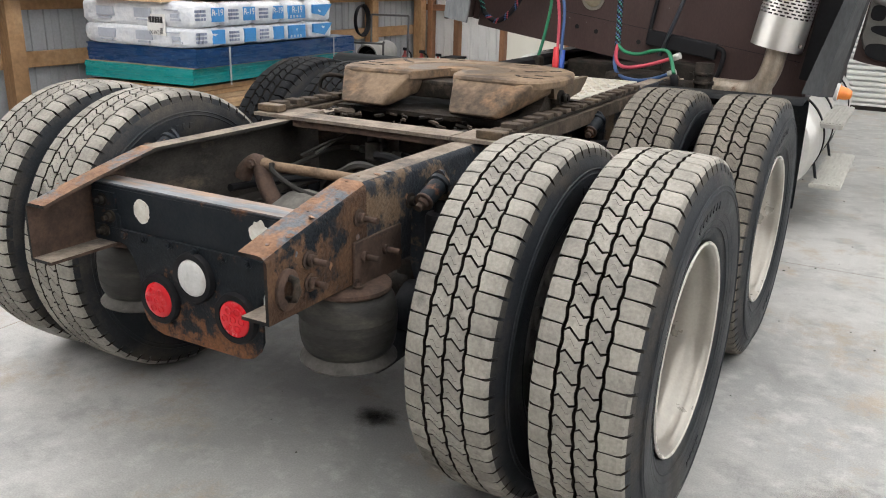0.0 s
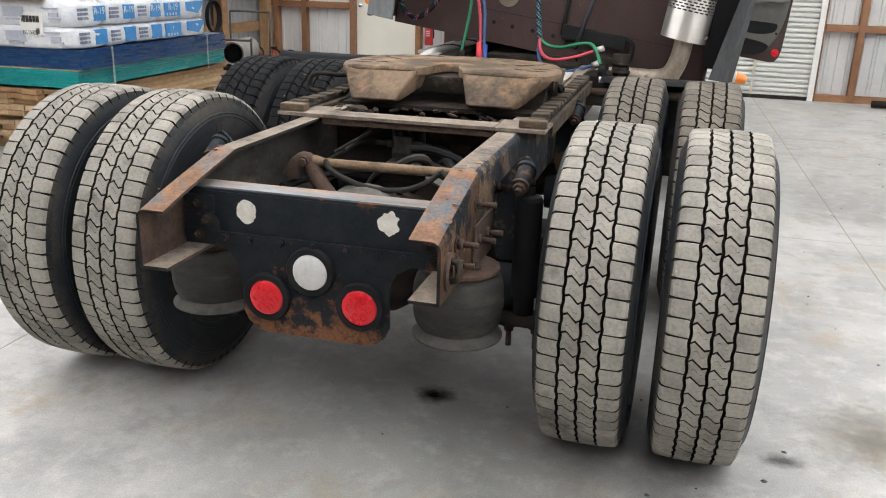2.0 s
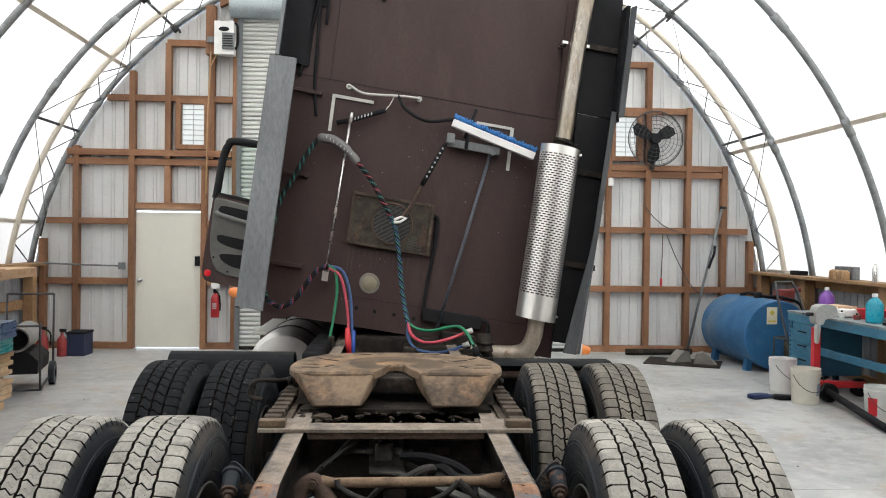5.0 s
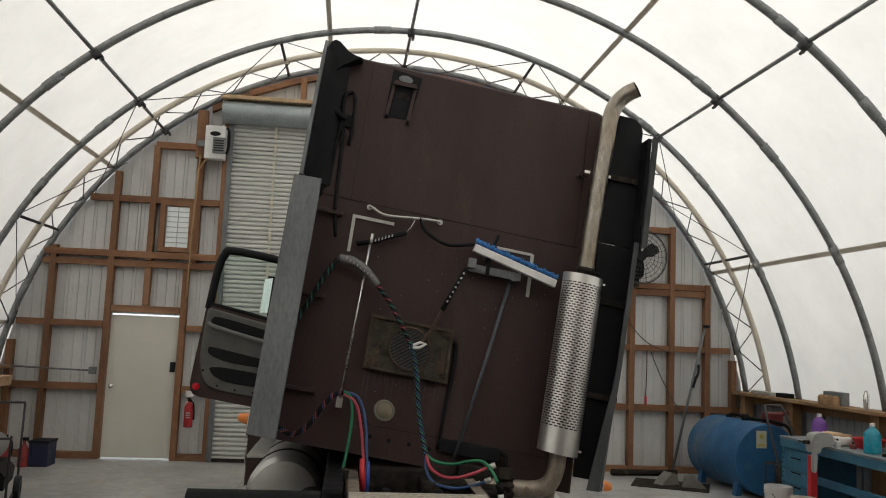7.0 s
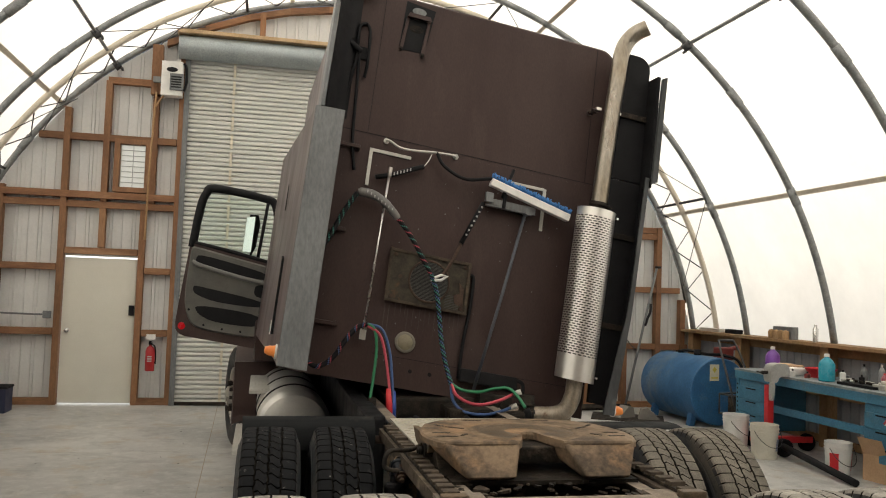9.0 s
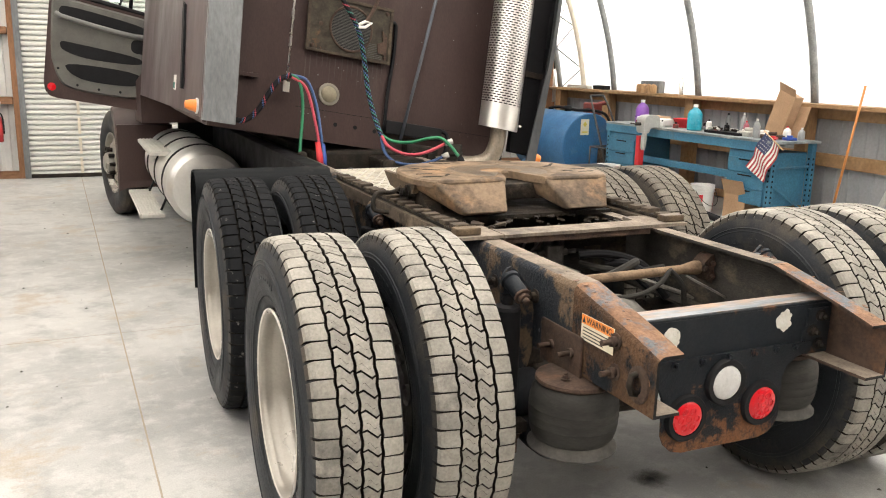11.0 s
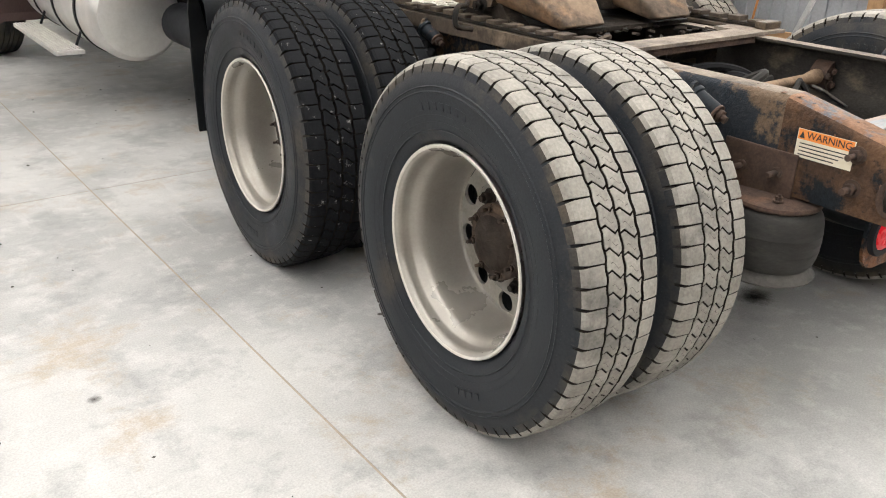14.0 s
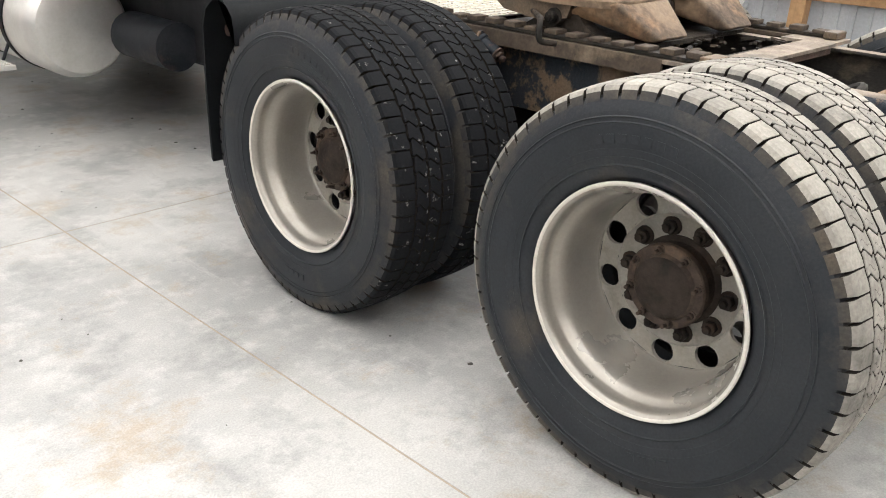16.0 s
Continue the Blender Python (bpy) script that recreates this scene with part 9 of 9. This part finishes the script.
# cans, jars and offcuts among the tools
for i in range(16):
    x, y = random.uniform(4.84, 5.3), 4.66 + 0.17 * i * 0.95
    if abs(y - 4.98) < 0.18 or abs(y - 5.95) < 0.12 or abs(y - 7.05) < 0.12:
        continue
    r, h = random.uniform(0.025, 0.045), random.uniform(0.05, 0.13)
    t = thing("shop_can", ("small dented steel can on the bench", "small dark oil can on the bench", "small red spray can on the bench", "small white tub on the bench")[i % 4], "can", pose(x, y, BZT), "cans on the bench")
    b = new_bm()
    lathe(b, [(0, 0.001), (0, r), (h * 0.9, r), (h * 0.94, r * 0.86), (h, r * 0.4), (h, 0.001)], 16, "z")
    part("body", b, (M["alustep"], M["hblack"], M["oldred"], M["white"])[i % 4], t, "", 40)
    b = new_bm()
    lathe(b, [(h, r * 0.35), (h + 0.02, r * 0.3), (h + 0.02, 0.001)], 12, "z")
    part("cap", b, M["hblack"], t, "", 40)

# flag hung on the bench corner
fl = thing("small_flag", "small striped flag on a stick hung on the bench", "flag", pose(BXF - 0.045, 4.53, 0.885, 0, 0, 0))
FW, FH = 0.42, 0.28
fm = Matrix(((0, 0, 1, 0), (0.476, 0.85, 0, 0.0), (-0.88, 0.53, 0, 0.0), (0, 0, 0, 1)))
stripes = [plain("flag_red", (0.36, 0.055, 0.065), 0.8), plain("flag_white", (0.68, 0.66, 0.62), 0.8), plain("flag_blue", (0.045, 0.055, 0.12), 0.8)]
for k in range(13):
    b = new_bm()
    n = 12
    y0, y1 = -FH / 2 + FH * k / 13, -FH / 2 + FH * (k + 1) / 13
    for i in range(n):
        x0, x1 = FW * i / n, FW * (i + 1) / n
        wv = lambda x, y: 0.018 * math.sin(x * 22 + y * 9)
        m = 2 if (x1 <= FW * 0.42 and k >= 6) else k % 2
        f = b.faces.new([b.verts.new(fm @ Vector((x, y, wv(x, y)))) for x, y in ((x0, y0), (x1, y0), (x1, y1), (x0, y1))])
        f.material_index, f.smooth = m, True
    part("stripe", b, [stripes[0], stripes[1], stripes[2]], fl)
b = new_bm()
for r in range(5):
    for c in range(5):
        x, y = 0.018 + c * 0.032, FH * 0.02 + r * 0.026
        wz = 0.018 * math.sin(x * 22 + y * 9)
        rod(b, fm @ Vector((x, y, wz - 0.002)), fm @ Vector((x, y, wz + 0.002)), 0.005, 5)
tagged(part("stars", b, stripes[1], fl), kind="stuff")
b = new_bm()
rod(b, (0.012, -0.14, -0.087), (0.012, 0.14, 0.087), 0.006, 8)
rod(b, (0.012, 0.06, 0.037), (0.06, 0.06, 0.0), 0.004, 6)
part("stick", b, M["lumber"], fl)

# red jack with its handle, buckets, boxes
jack = thing("floor_jack", "red upright floor jack with a long black handle", "jack", pose(4.62, 6.55, 0, 0, 0, 0))
b = new_bm()
box(b, -0.038, 0.038, -0.04, 0.04, 0.05, 0.76, bevel=0.01)
part("mast", b, M["red"], jack, "red steel mast")
b = new_bm()
box(b, -0.05, 0.55, -0.05, 0.05, 0.10, 0.17, bevel=0.008)
box(b, -0.06, 0.06, -0.28, 0.28, 0.07, 0.13, bevel=0.008)
part("base", b, M["red"], jack, "red base frame")
for x, y in ((-0.02, -0.32), (0.5, 0.0), (-0.02, 0.32)):
    b = new_bm()
    lathe(b, [(-0.035, 0.03), (-0.035, 0.09), (-0.025, 0.10), (0.025, 0.10), (0.035, 0.09), (0.035, 0.03)], 24, "y", (x, y, 0.10))
    part("wheel", b, M["hblack"], jack, "", 40)
b = new_bm()
rod(b, (-0.05, -0.36, 0.12), (-0.25, -1.75, 0.04), 0.036, 12)
part("handle", b, M["fairblack"], jack, "long black bar")


def bucket(x, y, r, h, mat, label, band=None, turn=0):
    t = thing("plastic_bucket", label, "bucket", pose(x, y, 0, 0, 0, turn), "buckets by the bench")
    b = new_bm()
    lathe(b, [(0.0, 0.001), (0.0, r * 0.86), (0.01, r * 0.88), (h * 0.78, r * 0.975), (h * 0.78, r * 1.03), (h * 0.80, r * 1.03), (h * 0.80, r * 0.98), (h * 0.87, r * 0.99), (h * 0.87, r * 1.04), (h * 0.89, r * 1.04),
              (h * 0.89, r), (h * 0.98, r), (h, r * 1.02), (h, r * 0.97), (h * 0.9, r * 0.95), (0.02, r * 0.84), (0.02, 0.001)], 36, "z")
    part("body", b, mat, t, "", 35)
    b = new_bm()
    tube(b, [(r * 1.03 * math.cos(a), -0.05 - r * 1.02 * math.sin(a), h * 0.82 - 0.16 * math.sin(a)) for a in (math.pi * k / 16 for k in range(17))], 0.004, 6)
    part("bail_handle", b, M["rod"], t, "thin wire handle")
    if band:
        for a0, a1 in ((-2.9, -2.2), (-0.95, -0.25)):
            b = new_bm()
            rows = [[b.verts.new((r * (0.905 + 0.085 * q) * math.cos(a0 + (a1 - a0) * k / 8), r * (0.905 + 0.085 * q) * math.sin(a0 + (a1 - a0) * k / 8), h * (0.12 + 0.55 * q))) for k in range(9)] for q in (0, 1)]
            for k in range(8):
                b.faces.new((rows[0][k], rows[0][k + 1], rows[1][k + 1], rows[1][k]))
            part("printed_label", b, M[band], t, "red printed label")
    else:
        b = new_bm()
        a0, a1 = -1.15, -0.7
        rows = [[b.verts.new(((r * (0.91 + 0.085 * q)) * math.cos(a0 + (a1 - a0) * k / 8), (r * (0.91 + 0.085 * q)) * math.sin(a0 + (a1 - a0) * k / 8), h * (0.25 + 0.35 * q))) for k in range(9)] for q in (0, 1)]
        for k in range(8):
            b.faces.new((rows[0][k], rows[0][k + 1], rows[1][k + 1], rows[1][k]))
        part("printed_label", b, M["filmgrey"], t, "dark printed label")
    return t


WHITEP, CREAMP = plain("white_bucket_plastic", (0.74, 0.74, 0.72), 0.4), plain("cream_bucket_plastic", (0.66, 0.63, 0.54), 0.45)
bucket(4.42, 6.90, 0.15, 0.37, WHITEP, "white plastic bucket with a dark label", turn=20)
bucket(4.32, 6.18, 0.15, 0.37, CREAMP, "cream plastic bucket with a wire handle", turn=0)
bucket(4.66, 5.42, 0.132, 0.315, WHITEP, "white bucket with red printed sides", "red", turn=0)
t = thing("cardboard_box", "open brown carton on the floor under the bench", "cardboard box", pose(4.86, 5.02, 0, 0, 0, 8))
b = new_bm()
for bx in ((-0.12, -0.112, -0.14, 0.14), (0.112, 0.12, -0.14, 0.14), (-0.112, 0.112, -0.14, -0.132), (-0.112, 0.112, 0.132, 0.14)):
    box(b, *bx, 0.004, 0.26)
box(b, -0.12, 0.12, -0.14, 0.14, 0.0, 0.0035)
part("carton", b, M["kraft"], t)
b = new_bm()
prism(b, [(-0.12, 0.26), (-0.112, 0.26), (-0.19, 0.42), (-0.198, 0.42)], "y", -0.14, 0.14)
part("flap", b, M["kraft"], t, "raised carton flap")
t = thing("cardboard_box", "brown carton full of parts under the bench", "cardboard box", pose(5.05, 4.72, 0, 0, 0, 0))
b = new_bm()
box(b, -0.15, 0.15, -0.1, 0.1, 0.0, 0.16, bevel=0.004)
part("carton", b, M["kraft"], t)
gl = thing("work_gloves", "dark blue and white work gloves lying on the floor", "gloves", pose(4.02, 6.42, 0))
for k, (x, y, r) in enumerate(((-0.1, 0.0, 20), (0.16, -0.06, -15))):
    b = pillow(0.11, 0.22, 0.05, 9.1 + k)
    for v in b.verts:
        v.co = pose(x, y, 0.026, 0, 0, r) @ v.co
    for q in range(4):
        rod(b, pose(x, y, 0.024, 0, 0, r) @ Vector((0.08, -0.035 + 0.024 * q, 0)), pose(x, y, 0.02, 0, 0, r) @ Vector((0.19, -0.05 + 0.034 * q, 0)), 0.014, 8)
    part("glove", b, plain("navy_cloth", (0.02, 0.035, 0.10), 0.8) if k == 0 else M["hblack"], gl, "", 60)
# sill shelf things and leaning sticks
SX = XR - 0.16
for i, (y, sx, sy, sz, m, n, l) in enumerate(((9.35, 0.05, 0.28, 0.05, "alustep", "steel_offcut", "steel offcut lying on the shelf"), (8.75, 0.06, 0.14, 0.06, "hblack", "tool_box", "small black tool box on the shelf"),
                                            (7.55, 0.05, 0.2, 0.16, "trimgrey", "metal_rack", "rack of rusty jars on the shelf"))):
    t = thing(n, l, n.replace("_", " "), pose(SX, y, 1.243))
    b = new_bm()
    box(b, -sx, sx, -sy, sy, 0, sz, bevel=0.008)
    part("body", b, M[m], t)
    if n == "metal_rack":
        for k in range(4):
            b = new_bm()
            lathe(b, [(0, 0.001), (0, 0.045), (0.09, 0.045), (0.11, 0.03), (0.12, 0.001)], 14, "z", (-0.10, -0.15 + 0.1 * k, 0))
            part("jar", b, M["timber"], t, "", 40)
t = thing("spray_can", "silver spray can on the shelf", "spray can", pose(SX, 6.95, 1.243))
b = new_bm()
lathe(b, [(0, 0.001), (0, 0.033), (0.16, 0.033), (0.18, 0.02), (0.21, 0.018), (0.21, 0.001)], 18, "z")
part("can", b, M["chrome"], t, "", 40)
for x0, y0, x1, y1, z1, r, m, l in ((5.15, 4.12, 5.35, 4.05, 1.45, 0.012, "amber", "orange fibre stick leaning on the wall"), (4.95, 3.55, 5.42, 3.25, 1.5, 0.028, "palegrey", "white painted board leaning on the wall")):
    t = thing("leaning_stick", l, "stick")
    b = new_bm()
    rod(b, (x0, y0, 0), (x1, y1, z1), r, 8)
    part("shaft", b, M[m] if m != "amber" else plain("orange_fibre", (0.55, 0.22, 0.06), 0.5), t)

# broom head stuck behind the hose bracket, on the back of the cab
br = thing("push_broom", "blue-bristled broom head with a white block laid on the cab bracket", "broom", pose(CX, 0, 0))
ang = math.atan2(-0.14, 0.62)
bmx = Matrix.Translation((0.565, -0.12, 1.135)) @ Matrix.Rotation(-ang, 4, 'Y')
b = new_bm()
box(b, -0.31, 0.31, -0.035, 0.035, -0.035, 0.02, bmx, bevel=0.008)
finish("broom_block", lean(b), M["white"], br, "white wooden block")
b = new_bm()
for i in range(46):
    for j in range(4):
        x, y = -0.30 + 0.0133 * i, -0.03 + 0.02 * j
        dx, dy = random.uniform(-0.012, 0.012), random.uniform(-0.012, 0.012)
        p, q = bmx @ Vector((x, y, 0.02)), bmx @ Vector((x + dx, y + dy, 0.055 + random.uniform(-0.01, 0.008)))
        tube(b, [p, q], 0.006, 4)
tagged(finish("bristles", lean(b), plain("blue_bristles", (0.04, 0.19, 0.50), 0.6), br, "blue bristles"), kind="stuff")
b = new_bm()
rod(b, (0.36, -0.11, 1.10), (0.42, -0.12, 1.32), 0.012, 8)
finish("broom_socket", lean(b), M["hblack"], br)

# stains, crumbs and drips on the floor
sp = new_bm()
for k in range(240):
    x, y = random.uniform(-3.2, 3.2), random.uniform(-1.8, 8)
    r = random.choice((0.003, 0.004, 0.005, 0.007, 0.010))
    n = 6
    vs = [sp.verts.new((x + r * random.uniform(0.6, 1.3) * math.cos(2 * math.pi * i / n), y + r * random.uniform(0.6, 1.3) * math.sin(2 * math.pi * i / n), 0.0012)) for i in range(n)]
    top = sp.verts.new((x, y, 0.002 + r * 0.5))
    for i in range(n):
        sp.faces.new((vs[i], vs[(i + 1) % n], top))
tagged(finish("floor_crumbs", sp, M["stain"]), "scattered dark crumbs and grit on the concrete", "grit", kind="stuff")


def stain(name, x, y, r, mat, label, seed, flat=1.0):
    """Thin uneven film spilt on the concrete."""
    b = new_bm()
    n = 40
    c = b.verts.new((x, y, 0.0009))
    vs = []
    for i in range(n):
        a = 2 * math.pi * i / n
        k = r * (1 + 0.35 * noise.noise(Vector((math.cos(a) * 1.3 + seed, math.sin(a) * 1.3, seed))) + 0.12 * noise.noise(Vector((math.cos(a) * 5, math.sin(a) * 5 + seed, 2.0))))
        vs.append(b.verts.new((x + k * math.cos(a), y + k * flat * math.sin(a), 0.0006)))
    for i in range(n):
        b.faces.new((c, vs[i], vs[(i + 1) % n]))
    return tagged(finish(name, b, mat), label, "stain", kind="structure")


def soaked(name, colour, rough, dense=0.95):
    """Oil soaked into concrete: dense in the middle, thinning out raggedly."""
    m = bpy.data.materials.new(name)
    m.use_nodes = True
    nt = m.node_tree
    bsdf, out = nt.nodes["Principled BSDF"], nt.nodes["Material Output"]
    bsdf.inputs["Base Color"].default_value = (*colour, 1)
    bsdf.inputs["Roughness"].default_value = rough
    tc = nt.nodes.new("ShaderNodeTexCoord")
    span = nt.nodes.new("ShaderNodeVectorMath")
    span.operation = 'MULTIPLY_ADD'
    span.inputs[1].default_value, span.inputs[2].default_value = (2, 2, 0), (-1, -1, 0)
    nt.links.new(tc.outputs["Generated"], span.inputs[0])
    far = nt.nodes.new("ShaderNodeVectorMath")
    far.operation = 'LENGTH'
    nt.links.new(span.outputs[0], far.inputs[0])
    nz = nt.nodes.new("ShaderNodeTexNoise")
    nz.inputs["Scale"].default_value, nz.inputs["Detail"].default_value, nz.inputs["Roughness"].default_value = 24, 6, 0.65
    nt.links.new(tc.outputs["Object"], nz.inputs["Vector"])
    add = nt.nodes.new("ShaderNodeMath")
    add.operation = 'MULTIPLY_ADD'
    add.inputs[1].default_value = 0.9
    nt.links.new(nz.outputs["Fac"], add.inputs[0])
    nt.links.new(far.outputs["Value"], add.inputs[2])
    fade = nt.nodes.new("ShaderNodeMapRange")
    fade.inputs[1].default_value, fade.inputs[2].default_value, fade.inputs[3].default_value, fade.inputs[4].default_value = 0.55, 1.30, dense, 0.0
    nt.links.new(add.outputs[0], fade.inputs[0])
    clear, mix = nt.nodes.new("ShaderNodeBsdfTransparent"), nt.nodes.new("ShaderNodeMixShader")
    nt.links.new(fade.outputs[0], mix.inputs[0])
    nt.links.new(clear.outputs[0], mix.inputs[1])
    nt.links.new(bsdf.outputs[0], mix.inputs[2])
    nt.links.new(mix.outputs[0], out.inputs["Surface"])
    return m


DAMP = soaked("old_oil_film", (0.085, 0.080, 0.072), 0.4, 0.75)
FRESH = soaked("fresh_oil", (0.022, 0.020, 0.018), 0.25)
RING = soaked("brown_spill", (0.20, 0.165, 0.12), 0.5, 0.5)
stain("oil_stain", 0.235, 0.56, 0.105, FRESH, "dark wet oil drip on the concrete under the axle", 1.0, 0.8)
stain("oil_stain", 1.42, 0.50, 0.10, DAMP, "grey oil spot on the concrete", 3.0, 0.6)
stain("oil_stain", 1.60, 0.05, 0.20, RING, "tan rust stain on the concrete beside the tyre", 10.0, 0.8)
stain("oil_stain", 1.75, 0.75, 0.26, RING, "tan rust stain on the concrete beside the tyre", 11.0, 1.2)
stain("oil_stain", -2.35, 0.75, 0.032, RING, "small brown drip on the concrete", 4.0)
stain("oil_stain", -1.95, 0.55, 0.029, RING, "small brown drip on the concrete", 5.0)
stain("oil_stain", -2.05, 1.25, 0.025, DAMP, "small dark drip on the concrete", 6.0)

for x, y, z, r in ((1.059, 0.385, 0.965, 0.011), (1.128, 0.432, 0.986, 0.011), (1.109, 0.154, 0.725, 0.008), (-1.099, 0.139, 0.69, 0.007)):
    t = thing("pebble", "small white pebble stuck in the tyre tread", "pebble", pose(x, y, z), "pebbles in the treads")
    b = new_bm()
    bmesh.ops.create_icosphere(b, subdivisions=2, radius=r * 0.75)
    for v in b.verts:
        v.co *= 1 + 0.9 * noise.noise(v.co * 90 + Vector((x * 9, z * 7, 0)))
    part("stone", b, M["white"], t)
